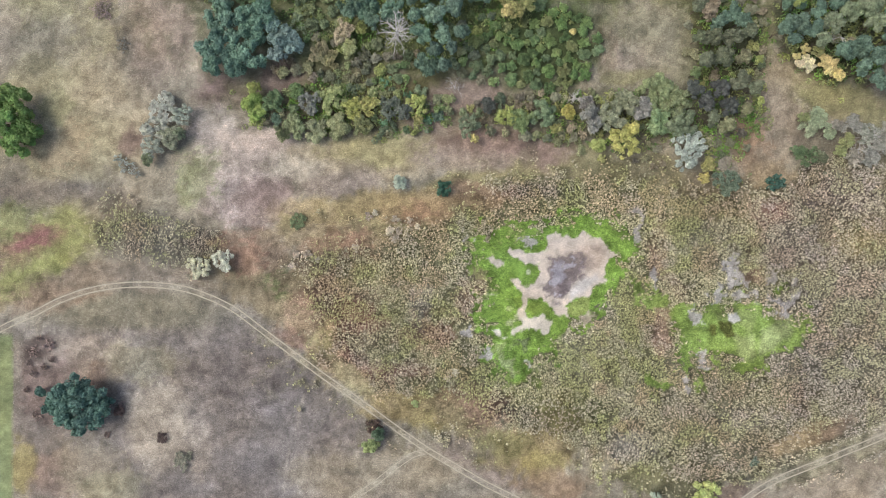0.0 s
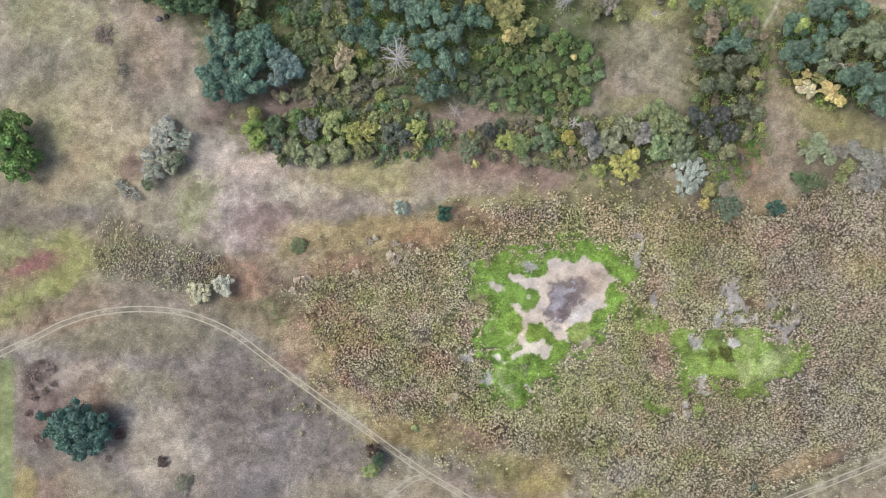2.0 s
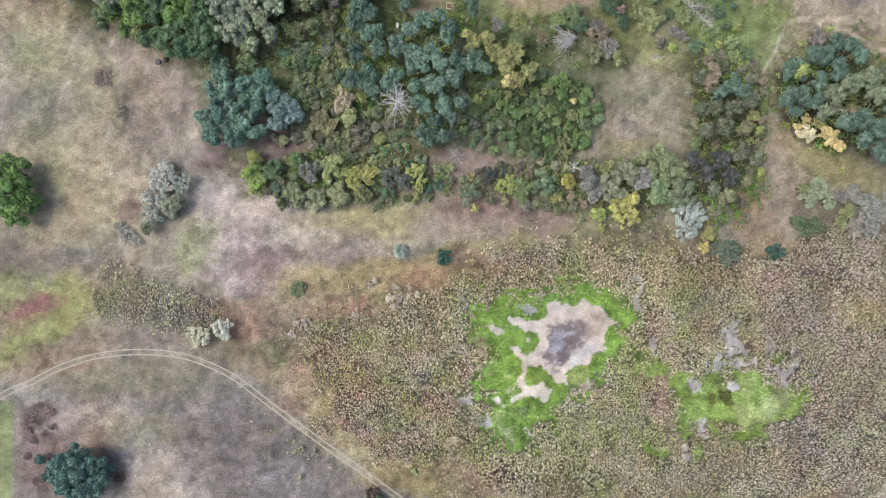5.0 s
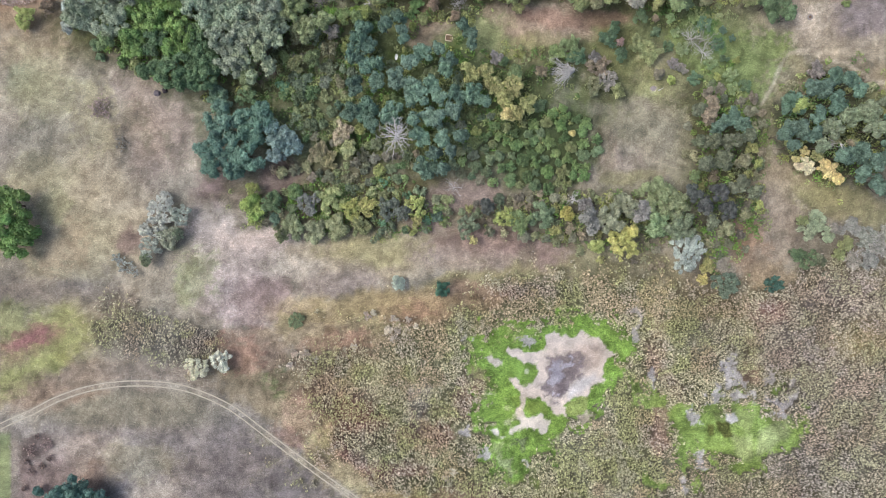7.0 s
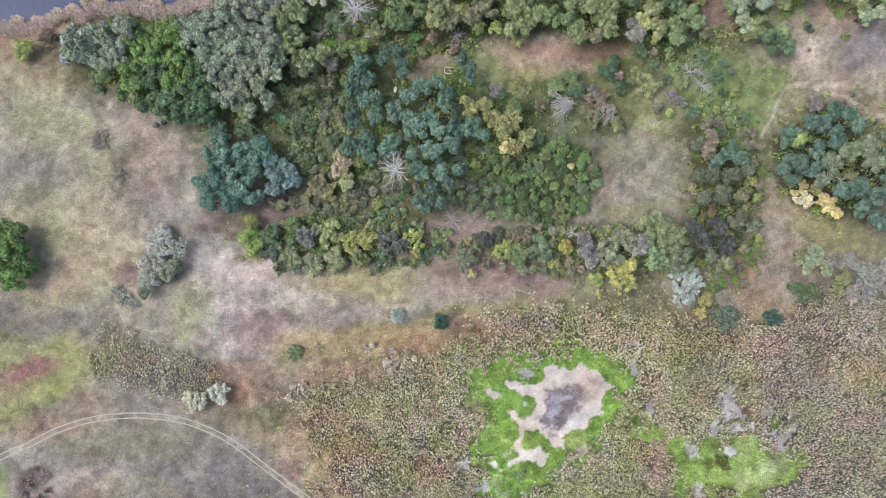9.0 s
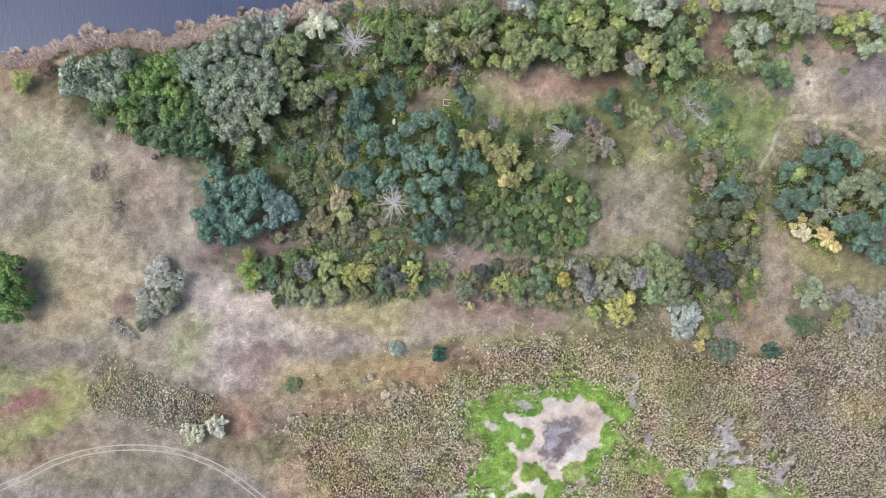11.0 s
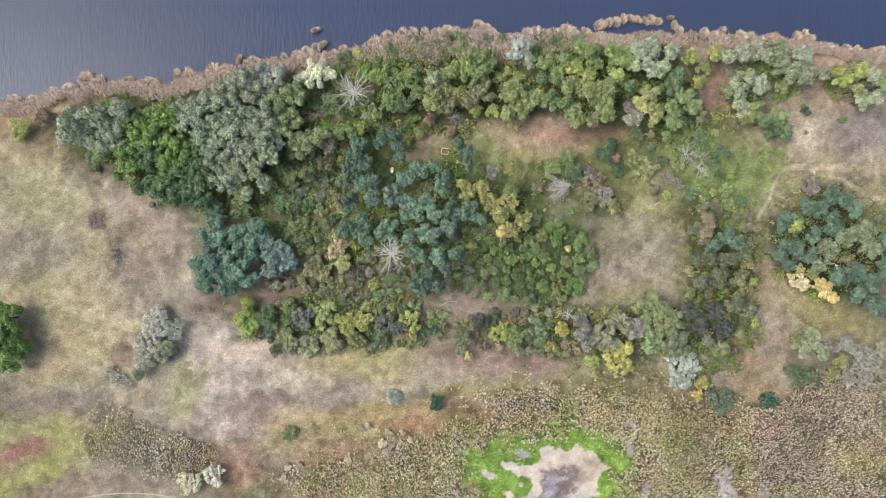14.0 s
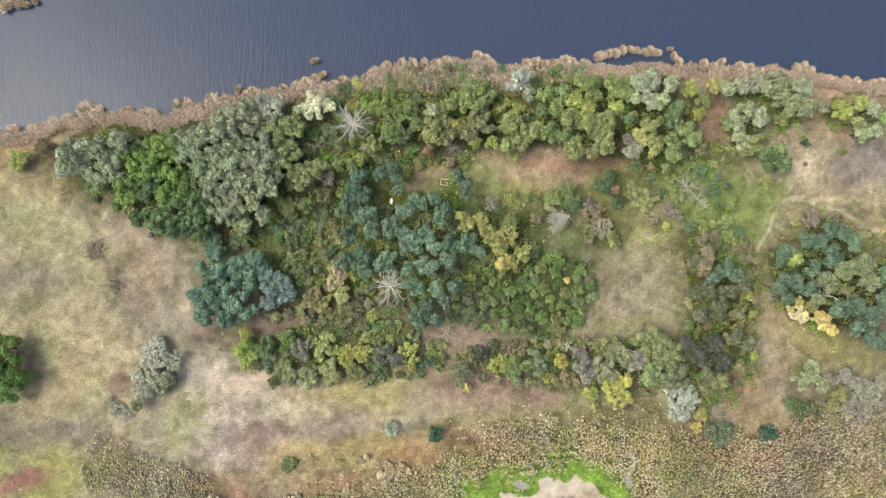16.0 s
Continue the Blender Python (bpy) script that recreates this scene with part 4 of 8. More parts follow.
TRACKS = [
    ([(-141.5, -30.1), (-131.5, -23.7), (-121.4, -19.0), (-113.1, -14.8), (-104.7, -12.0), (-96.3, -10.6), (-87.9, -10.3), (-79.6, -11.0), (-72.0, -13.0), (-62.8, -17.2), (-54.5, -23.3), (-44.4, -30.9), (-34.4, -38.2), (-24.4, -45.2), (-14.3, -52.6), (-6.0, -58.4), (2.4, -63.4), (12.4, -69.1), (22.4, -74.1), (35.7, -81.4)], 1.5, 0.52, "pale twin-rut dirt track curving through dry heath"),
    ([(-5.7, -59.7), (-9.3, -60.7), (-14.3, -64.1), (-21.0, -69.4), (-27.7, -73.9), (-37.7, -81.5)], 1.4, 0.36, "faint twin-rut spur track in dry grass"),
    ([(142.4, -50.0), (130.4, -54.6), (119.1, -59.3), (109.1, -63.3), (99.1, -67.3), (92.4, -71.0), (85.8, -75.7), (75.8, -83.0)], 1.6, 0.5, "pale twin-rut dirt track below the reed marsh"),
]
for points, *_ in TRACKS:
    for tx, ty in ribbon_path(points, 60):
        i, j = int(np.searchsorted(XS, tx)), int(np.searchsorted(YS, ty))
        if 12 < i < GX.shape[1] - 16 and 12 < j < GX.shape[0] - 16:
            part_x, part_y = GX[j - 4:j + 5, i - 4:i + 5], GY[j - 4:j + 5, i - 4:i + 5]
            w = 0.05 * smooth(1.9, 0.5, np.hypot(part_x - tx, part_y - ty))[..., None]
            cover[j - 4:j + 5, i - 4:i + 5] = cover[j - 4:j + 5, i - 4:i + 5] * (1 - w) + np.array(linear(164, 154, 134)) * w
            TURF[j - 4:j + 5, i - 4:i + 5] *= 0.93
            REED[j - 4:j + 5, i - 4:i + 5] *= 0.85
# a mown field with a straight edge
w = smooth(0.4, -0.4, WARP_X * 0.15 + GX * 0.85 + 127.4) * smooth(-25.0 + 1, -25.0 - 1, GY)
cover[:] = cover * (1 - w[..., None]) + np.array(linear(132, 142, 98)) * w[..., None]
TURF *= 1 - w
BARE = np.maximum(BARE, 0.6 * w)
# bare mud and silt along and under the river
w = smooth(-2.5, 0.5, GY - shore(GX))
cover[:] = cover * (1 - w[..., None]) + np.array(linear(96, 86, 78)) * w[..., None]
TURF *= 1 - w
REED *= 1 - w
# light and dark drifts in the cover
cover *= (0.66 + 0.68 * fbm(GX, GY, 6, 4, 11))[..., None]
# how strongly the reeds' shade is painted into the ground under them
REED_SHADE = smooth(0.2, 0.7, REED)[..., None]
cover *= (1 + (1 - 0.8 * BARE) * 0.85 * (fbm(GX, GY, 1.7, 2, 13) - 0.5))[..., None]
# laid grass: pale strands that swirl round one another
bend_x, bend_y = 9 * (fbm(GX, GY, 7, 3, 51) - 0.5), 9 * (fbm(GX, GY, 7, 3, 52) - 0.5)
strand = 1 - np.abs(2 * fbm(GX + bend_x, GY + bend_y, 5, 4, 53) - 1) * 2.2
cover *= (1 + (1 - REED) * (1 - 0.7 * BARE) * 0.42 * (strand - 0.62))[..., None]
grey = cover.mean(-1, keepdims=True)
cover[:] = grey + (cover - grey) * np.where(cover[..., 1:2] > 1.15 * cover[..., 0:1], 0.86, 0.78)
drift = fbm(GX, GY, 14, 3, 12)[..., None] - 0.5
cover *= 1 + drift * np.array([0.15, 0.04, -0.15])

# shade between the reed tufts, put into the ground colour where reeds stand
GROUND_COVER = cover * (1 - 0.34 * REED_SHADE)

ground_mesh = bpy.data.meshes.new("ground")
nx, ny = len(XS), len(YS)
GZ = land(GX, GY)
index = np.arange(nx * ny).reshape(ny, nx)
faces = np.stack([index[:-1, :-1], index[:-1, 1:], index[1:, 1:], index[1:, :-1]], -1).reshape(-1, 4)
ground_mesh.from_pydata(np.stack([GX, GY, GZ], -1).reshape(-1, 3), [], faces)
layer = ground_mesh.attributes.new("cover", "FLOAT_COLOR", "POINT")
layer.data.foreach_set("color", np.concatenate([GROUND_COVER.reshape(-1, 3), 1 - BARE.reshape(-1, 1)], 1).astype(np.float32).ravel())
ground_mesh.polygons.foreach_set("use_smooth", np.ones(len(faces), bool))
ground_mesh.materials.append(COVER)
ground = tagged(new("ground", ground_mesh), "dry autumn meadow and marsh ground sloping to a river", "ground", kind="structure")

water_mesh = bpy.data.meshes.new("water")
water_mesh.from_pydata([(-2500, 60, WATER_LEVEL), (2500, 60, WATER_LEVEL), (2500, 400, WATER_LEVEL), (-2500, 400, WATER_LEVEL)], [], [(0, 1, 2, 3)])
water_mesh.materials.append(WATER)
tagged(new("water", water_mesh), "slate-blue river water with fine wind ripples", "river", kind="structure")


def lookup(field, x, y):
    """A field of the ground at single places inside the finely laid part."""
    i = np.clip(np.searchsorted(XS, x), 0, nx - 1)
    j = np.clip(np.searchsorted(YS, y), 0, ny - 1)
    return field[j, i]


# ---- the wheel track: two worn ruts ----
def dirt_track(points, gauge, width, label, strength=1.0):
    line = ribbon_path(points, 28)
    way = np.gradient(line, axis=0)
    way /= np.linalg.norm(way, axis=1)[:, None]
    side = np.stack([-way[:, 1], way[:, 0]], 1)
    top = tagged(new("dirt_track"), label, "track", kind="structure")
    for sign in (-1, 1):
        s = np.arange(len(line))
        wander = 0.12 * (fbm(s, s * 0 + sign, 6, 3, 4) - 0.5)[:, None]
        half = (width * (0.5 + 0.5 * fbm(s, s * 0 + 7 * sign, 3, 3, 9)))[:, None] * 0.5
        mid = line + side * (sign * gauge / 2 + wander)
        rows = [mid - side * half, mid, mid + side * half]
        verts, quads = [], []
        for k, r in enumerate(rows):
            z = land(r[:, 0], r[:, 1]) + (0.09 if k == 1 else 0.06)
            verts.append(np.column_stack([r, z]))
        n = len(line)
        for k in range(2):
            quads += [(k * n + i, k * n + i + 1, (k + 1) * n + i + 1, (k + 1) * n + i) for i in range(n - 1)]
        me = bpy.data.meshes.new("rut")
        me.from_pydata(np.vstack(verts), [], quads)
        me.materials.append(DUST)
        ob = new("rut", me)
        ob.parent = top
    return top


for points, gauge, width, label in TRACKS:
    dirt_track(points, gauge, width, label)

# ---- blades: grass tufts and reeds ----
def blades(name, x, y, z, length, width, heading, rise, colours, mat, droop=0.5):
    """One mesh of bent ribbons, each two quads long."""
    n = len(x)
    c, s = np.cos(heading), np.sin(heading)
    verts = np.empty((n, 6, 3))
    for k, (f, g) in enumerate(((0, 0), (0.55, 0.75), (1, 1 - 0.25 * droop))):
        px, py, pz = x + c * length * f, y + s * length * f, z + rise * g
        half = width * (0.8, 1.0, 0.35)[k] / 2
        verts[:, 2 * k] = np.stack([px - s * half, py + c * half, pz], 1)
        verts[:, 2 * k + 1] = np.stack([px + s * half, py - c * half, pz], 1)
    base = np.arange(n)[:, None] * 6
    quads = np.concatenate([base + [0, 1, 3, 2], base + [2, 3, 5, 4]], 0)
    me = bpy.data.meshes.new(name)
    me.from_pydata(verts.reshape(-1, 3), [], quads)
    tint = me.attributes.new("tint", "FLOAT_COLOR", "POINT")
    rgba = np.ones((n, 6, 4), np.float32)
    rgba[..., :3] = colours[:, None, :]
    tint.data.foreach_set("color", rgba.ravel())
    me.materials.append(mat)
    return new(name, me)


def plumes(name, x, y, z, length, width, heading, rise, colours, mat):
    """One mesh of nodding reed heads, each a bent lozenge."""
    n = len(x)
    c, s = np.cos(heading), np.sin(heading)
    verts = np.empty((n, 4, 3))
    half = width / 2
    mx, my = x + c * length * 0.5, y + s * length * 0.5
    verts[:, 0] = np.stack([x, y, z], 1)
    verts[:, 1] = np.stack([mx - s * half, my + c * half, z + 0.8 * rise], 1)
    verts[:, 2] = np.stack([x + c * length, y + s * length, z + 0.9 * rise], 1)
    verts[:, 3] = np.stack([mx + s * half, my - c * half, z + 0.55 * rise], 1)
    me = bpy.data.meshes.new(name)
    me.from_pydata(verts.reshape(-1, 3), [], np.arange(4 * n).reshape(-1, 4))
    tint = me.attributes.new("tint", "FLOAT_COLOR", "POINT")
    rgba = np.ones((n, 4, 4), np.float32)
    rgba[..., :3] = colours[:, None, :]
    tint.data.foreach_set("color", rgba.ravel())
    me.materials.append(mat)
    return new(name, me)


def scatter(count, field, x0=-138, x1=138, y0=-78, y1=140):
    """Places drawn so that they follow a field of densities."""
    x, y = RNG.uniform(x0, x1, count), RNG.uniform(y0, y1, count)
    keep = RNG.random(count) < lookup(field, x, y)
    return x[keep], y[keep]


def meadow_grass():
    x, y = scatter(150000, TURF * np.clip(0.3 + 1.2 * (fbm(GX, GY, 7, 3, 21) - 0.3), 0, 1))
    n = len(x)
    colours = lookup(cover, x, y) * np.where(RNG.random((n, 1)) < 0.2, RNG.uniform(0.88, 1.0, (n, 1)), RNG.uniform(1.08, 1.4, (n, 1)))
    flow = 14 * fbm(x, y, 9, 3, 55)
    ob = blades("grass", x, y, land(x, y), RNG.uniform(0.4, 1.1, n), RNG.uniform(0.07, 0.15, n), flow + RNG.normal(0, 0.5, n), RNG.uniform(0.03, 0.13, n), colours, BLADES)
    tagged(ob, "dry tan and olive meadow grass tufts", "grass", kind="stuff")


def marsh_reeds():
    """Tufts of nodding plumes, a step apart, with dark gaps between them."""
    step = 0.5
    gx, gy = np.meshgrid(np.arange(-138, 138, step), np.arange(-78, 45, step))
    gx, gy = (v.ravel() + RNG.uniform(-0.42, 0.42, v.size) * step for v in (gx, gy))
    thick = lookup(REED, gx, gy)
    keep = RNG.random(gx.size) < smooth(0.12, 0.6, thick) * np.clip(0.8 + 1.8 * (fbm(gx, gy, 3.5, 3, 23) - 0.42), 0.3, 1)
    gx, gy = gx[keep], gy[keep]
    n = len(gx)
    lean = -0.75 + 1.75 * smooth(55, 85, gx) + 2.2 * (fbm(gx, gy, 14, 2, 25) - 0.5)
    pale, rust, green, ashen = (np.array(linear(*c)) for c in ((184, 178, 148), (172, 140, 122), (154, 160, 102), (172, 163, 158)))
    tone = smooth(0.46, 0.57, fbm(gx, gy, 9, 4, 27))[:, None]
    mix = pale * (1 - 0.75 * tone) + green * 0.75 * tone
    redness = 0.5 * smooth(0.5, 0.6, fbm(gx, gy, 8, 3, 29))[:, None]
    mix = mix * (1 - redness) + rust * redness
    fade = smooth(0.54, 0.64, fbm(gx, gy, 6, 3, 37))[:, None] * 0.5 + 0.3 * smooth(75, 100, gx)[:, None]
    mix = mix * (1 - fade) + ashen * fade
    colours = (0.68 * mix + 0.32 * 1.4 * lookup(cover, gx, gy)) * (0.72 + 0.7 * RNG.random((n, 1))) * (1 + 0.12 * smooth(70, 100, gx))[:, None]
    size = RNG.uniform(0.56, 0.98, n) * np.where(RNG.random(n) < 0.12, 1.35, 1.0)
    base = land(gx, gy) + RNG.uniform(0.6, 1.5, n)
    stems = 3
    rep = lambda v: np.repeat(v, stems, axis=0)
    m = n * stems
    side = np.tile(np.linspace(-0.2, 0.2, stems), n) * rep(size)
    heading = rep(lean + RNG.normal(0, 0.45, n)) + RNG.normal(0, 0.35, m)
    x = rep(gx) - np.sin(heading) * side - np.cos(heading) * 0.3 * rep(size) + RNG.normal(0, 0.06, m)
    y = rep(gy) + np.cos(heading) * side - np.sin(heading) * 0.3 * rep(size) + RNG.normal(0, 0.06, m)
    ob = plumes("reed_bed", x, y, rep(base), RNG.uniform(0.5, 0.85, m) * rep(size), RNG.uniform(0.2, 0.34, m) * rep(size), heading, RNG.uniform(0.15, 0.5, m), rep(colours) * RNG.uniform(0.85, 1.18, (m, 1)), REEDS)
    tagged(ob, "dense tan and greenish marsh reeds with pale plumes", "reeds", kind="stuff")


def shore_reeds():
    x = RNG.uniform(-138, 138, 62000)
    x = x[RNG.random(len(x)) < np.clip(0.15 + 1.5 * (fbm(x, x * 0 + 9, 7, 3, 35) - 0.2), 0.25, 1)]
    n = len(x)
    back = RNG.power(1.4, n)
    edge = 3.4 * (fbm(x, x * 0 + 4, 5, 3, 36) - 0.5)
    depth = 4.6 * (0.7 + 0.6 * fbm(x, x * 0, 20, 2, 31) + 1.3 * np.exp(-((x - 8) / 26) ** 2))
    y = shore(x) + 0.8 + edge - depth * (1 - back) - RNG.uniform(0, 0.8, n)
    blush = fbm(x, y, 4, 3, 33)[:, None]
    green = smooth(0.55, 0.7, fbm(x, y, 5, 3, 38))[:, None] * (1 - back)[:, None]
    colours = np.array(linear(212, 196, 184)) * (1 - blush) + np.array(linear(172, 150, 140)) * blush
    colours = (colours * (1 - green) + np.array(linear(150, 146, 104)) * green) * RNG.uniform(0.6, 1.25, (n, 1))
    ob = blades("shore_reeds", x, y, land(x, y) + RNG.uniform(0.3, 1.4, n), RNG.uniform(0.35, 0.85, n), RNG.uniform(0.1, 0.24, n), RNG.normal(1.9, 1.1, n), RNG.uniform(0.3, 0.9, n), colours, REEDS)
    tagged(ob, "pinkish tan dry reeds lining the river bank", "reeds", kind="stuff")


meadow_grass()
marsh_reeds()
shore_reeds()

# ---- trees and shrubs ----
def tube(verts, quads, points, radii, sides=5):
    """Adds a tapering round limb along the points."""
    start = len(verts)
    for k, (p, r) in enumerate(zip(points, radii)):
        p = Vector(p)
        way = (Vector(points[min(k + 1, len(points) - 1)]) - Vector(points[max(k - 1, 0)])).normalized()
        a = way.orthogonal().normalized()
        b = way.cross(a)
        for i in range(sides):
            t = 2 * math.pi * i / sides
            verts.append(p + (a * math.cos(t) + b * math.sin(t)) * r)
        if k:
            for i in range(sides):
                j = (i + 1) % sides
                quads.append((start + (k - 1) * sides + i, start + (k - 1) * sides + j, start + k * sides + j, start + k * sides + i))
    return verts, quads


def limb_line(rng, start, way, length, steps, wiggle):
    points, p, d = [Vector(start)], Vector(start), Vector(way).normalized()
    for _ in range(steps):
        d = (d + Vector(rng.normal(0, wiggle, 3))).normalized()
        p = p + d * (length / steps)
        points.append(p.copy())
    return points


def trunk_mesh(seed, reach, height):
    rng = np.random.default_rng(seed)
    verts, quads = [], []
    r = 0.035 * height + 0.05
    main = limb_line(rng, (0, 0, -0.4), (0, 0, 1), height * 0.75, 4, 0.08)
    tube(verts, quads, main, [r * (1.25, 0.95, 0.7, 0.5, 0.25)[k] for k in range(5)], 6)
    for k in range(5):
        at = main[1 + k % 3]
        turn = k * 2.4 + rng.uniform(-0.4, 0.4)
        line = limb_line(rng, at, (math.cos(turn), math.sin(turn), rng.uniform(0.5, 1.1)), reach * rng.uniform(0.6, 0.85), 2, 0.15)
        tube(verts, quads, line, [r * f for f in (0.45, 0.25, 0.06)], 4)
    me = bpy.data.meshes.new("trunk")
    me.from_pydata(verts, [], quads)
    me.materials.append(BARK)
    return me


def leaf_cards(rng, lumps, per_area, size, slim, flop):
    """Many small pointed leaves and sprays over the lumps of a crown."""
    out = []
    for cx, cy, cz, r, squash in lumps:
        n = max(10, int(per_area * r * r))
        d = rng.normal(0, 1, (n, 3))
        d /= np.linalg.norm(d, axis=1)[:, None]
        d[:, 2] = np.where(d[:, 2] < -0.35, -d[:, 2], d[:, 2])
        shell = r * (1.0 - 0.28 * rng.random(n) ** 2 + 0.12 * rng.random(n) ** 3)
        p = np.array([cx, cy, cz]) + d * shell[:, None] * np.array([1, 1, squash])
        normal = d + rng.normal(0, flop, (n, 3))
        normal /= np.linalg.norm(normal, axis=1)[:, None]
        u = np.cross(normal, rng.normal(0, 1, (n, 3)))
        u /= np.linalg.norm(u, axis=1)[:, None] + 1e-9
        v = np.cross(normal, u)
        s = size * rng.uniform(0.6, 1.35, n)[:, None]
        out.append(np.stack([p - u * s * 0.75 - v * s * slim, p - u * s * 0.75 + v * s * slim, p + u * s * 1.15], 1))
    return np.concatenate(out)


def crown_mesh(kind, seed, reach, height):
    """kind: round (billowing lobes of tufts), bushy (many small lobes, open), feathery (upright wisps), low (a mound to the ground), sparse (thin wisps that let the ground through)."""
    rng = np.random.default_rng(seed)
    lump = {"round": 1.5, "bushy": 0.95, "feathery": 1.0, "low": 0.75, "sparse": 0.5}[kind]
    lump = min(lump, reach * 0.5) * (1 + 0.04 * reach)
    count = int({"round": 1.3, "bushy": 1.6, "feathery": 1.8, "low": 1.9, "sparse": 1.0}[kind] * (reach / lump) ** 2) + 3
    lumps = []
    for i in range(count):
        f = (i + 0.5) / count
        rad = math.sqrt(f) * (reach - lump * 0.75) * rng.uniform(0.84, 1.08)
        turn = i * 2.39996 + rng.uniform(-0.45, 0.45)
        rad *= 1 + (0.06 if kind == "low" else 0.13) * math.sin(3 * turn + seed) + 0.08 * math.sin(5 * turn + 2 * seed)
        dome = math.sqrt(max(0.0, 1 - (rad / (reach * 1.12)) ** 2))
        base = 0.18 if kind in ("low", "sparse") else 0.32
        cz = height * (base + (0.86 - base) * dome) - lump * 0.5 + rng.uniform(-0.8, 0.45) * lump
        r = lump * rng.uniform(0.55, 1.1)
        squash = 1.25 if kind == "feathery" else rng.uniform(0.75, 1.0)
        lumps.append((rad * math.cos(turn), rad * math.sin(turn), max(cz, r * 0.6), r, squash, rng.uniform(0.82, 1.18)))
        if rad > reach * 0.62 and i % 2 and kind not in ("low", "sparse"):
            lumps.append((rad * 0.95 * math.cos(turn), rad * 0.95 * math.sin(turn), max(height * 0.35, r * 0.5), r * 0.9, 0.9, 0.95))
    size, slim, flop, per, tufts = {"round": (0.24, 0.74, 0.45, 140, 11), "bushy": (0.22, 0.66, 0.7, 150, 6), "feathery": (0.3, 0.26, 0.85, 190, 4), "low": (0.21, 0.62, 0.7, 150, 4), "sparse": (0.17, 0.5, 0.9, 95, 3)}[kind]
    cards, tones = [], []
    for cx, cy, cz, r, squash, tone in lumps:
        for k in range(tufts):
            d = Vector(rng.normal(0, 1, 3)).normalized()
            d.z = abs(d.z) * 1.1 - 0.15
            sub = r * rng.uniform(0.36, 0.56)
            reach_out = r * rng.uniform(0.46, 0.68)
            tuft = leaf_cards(rng, [(cx + d.x * reach_out, cy + d.y * reach_out, cz + d.z * reach_out * squash, sub, squash)], per * (r / sub) ** 2 / tufts, size, slim, flop)
            cards.append(tuft)
            tones.append(np.full(len(tuft) * 3, tone * rng.uniform(0.83, 1.17)))
    leaves, tones = np.concatenate(cards).reshape(-1, 3), np.concatenate(tones)
    inner, hull = np.zeros((0, 3)), []
    if kind != "sparse":
        bm = bmesh.new()
        for cx, cy, cz, r, squash, _ in lumps:
            k = r * (0.75 if kind == "round" else 0.58)
            bmesh.ops.create_icosphere(bm, subdivisions=1, radius=1, matrix=Matrix.LocRotScale((cx, cy, cz), Euler(rng.uniform(0, 3, 3)), (k, k, k * squash)))
        bm.verts.index_update()
        inner = np.array([v.co for v in bm.verts])
        inner = inner + rng.normal(0, 0.05, inner.shape)
        hull = [[v.index + len(leaves) for v in f.verts] for f in bm.faces]
        bm.free()
    me = bpy.data.meshes.new("crown")
    me.from_pydata(np.vstack([leaves, inner]), [], np.arange(len(leaves)).reshape(-1, 3).tolist() + hull)
    layer = me.attributes.new("tone", "FLOAT", "POINT")
    layer.data.foreach_set("value", np.concatenate([tones, np.ones(len(inner))]).astype(np.float32))
    me.materials.append(LEAVES)
    return me


PROTOTYPES = {}


def prototype(kind, reach, variant):
    size = min((1.6, 2.6, 4.0, 6.0, 9.0), key=lambda s: abs(math.log(s / reach)))
    key = (kind, size, variant % (3 if size > 2 else 2))
    if key not in PROTOTYPES:
        seed = len(PROTOTYPES) * 13 + 5
        height = size * {"round": 1.25, "bushy": 1.15, "feathery": 1.4, "low": 0.8, "sparse": 0.6}[kind]
        PROTOTYPES[key] = (crown_mesh(kind, seed, size, height), trunk_mesh(seed, size, height), size, height)
    return PROTOTYPES[key]


planted = []


def tree(name, kind, x, y, reach, height, colour, label, group="", boost=1.6):
    """A tree or shrub of that crown radius and height."""
    variant = len(planted)
    reach *= 1.08
    crown, trunk, size, tall = prototype(kind, reach, variant)
    planted.append((x, y, reach))
    top = tagged(new(name), label, "shrub" if "shrub" in name else "tree", group)
    top.matrix_world = pose(x, y, land_at(x, y), 0, 0, RNG.uniform(0, 360))
    squeeze = RNG.uniform(0.92, 1.08)
    wide, deep = reach / size * squeeze, reach / size / squeeze
    rise = min(height / tall, 1.2 * reach / size)         # a tall slim tree carries its crown high, it is not drawn out
    stem = new("trunk", trunk)
    stem.parent, stem.matrix_basis = top, Matrix.Diagonal((wide, deep, height / tall, 1))
    leafage = new("crown", crown)
    leafage.parent, leafage.matrix_basis = top, pose(0, 0, height - rise * tall) @ Matrix.Diagonal((wide, deep, rise, 1))
    jitter = RNG.uniform(0.9, 1.1) * RNG.uniform(0.97, 1.03, 3)
    base = linear(*colour, boost)
    grey = sum(base) / 3
    leafage.color = (*(min(0.8, (grey + 0.74 * (c - grey)) * j) for c, j in zip(base, jitter)), 1)
    return top


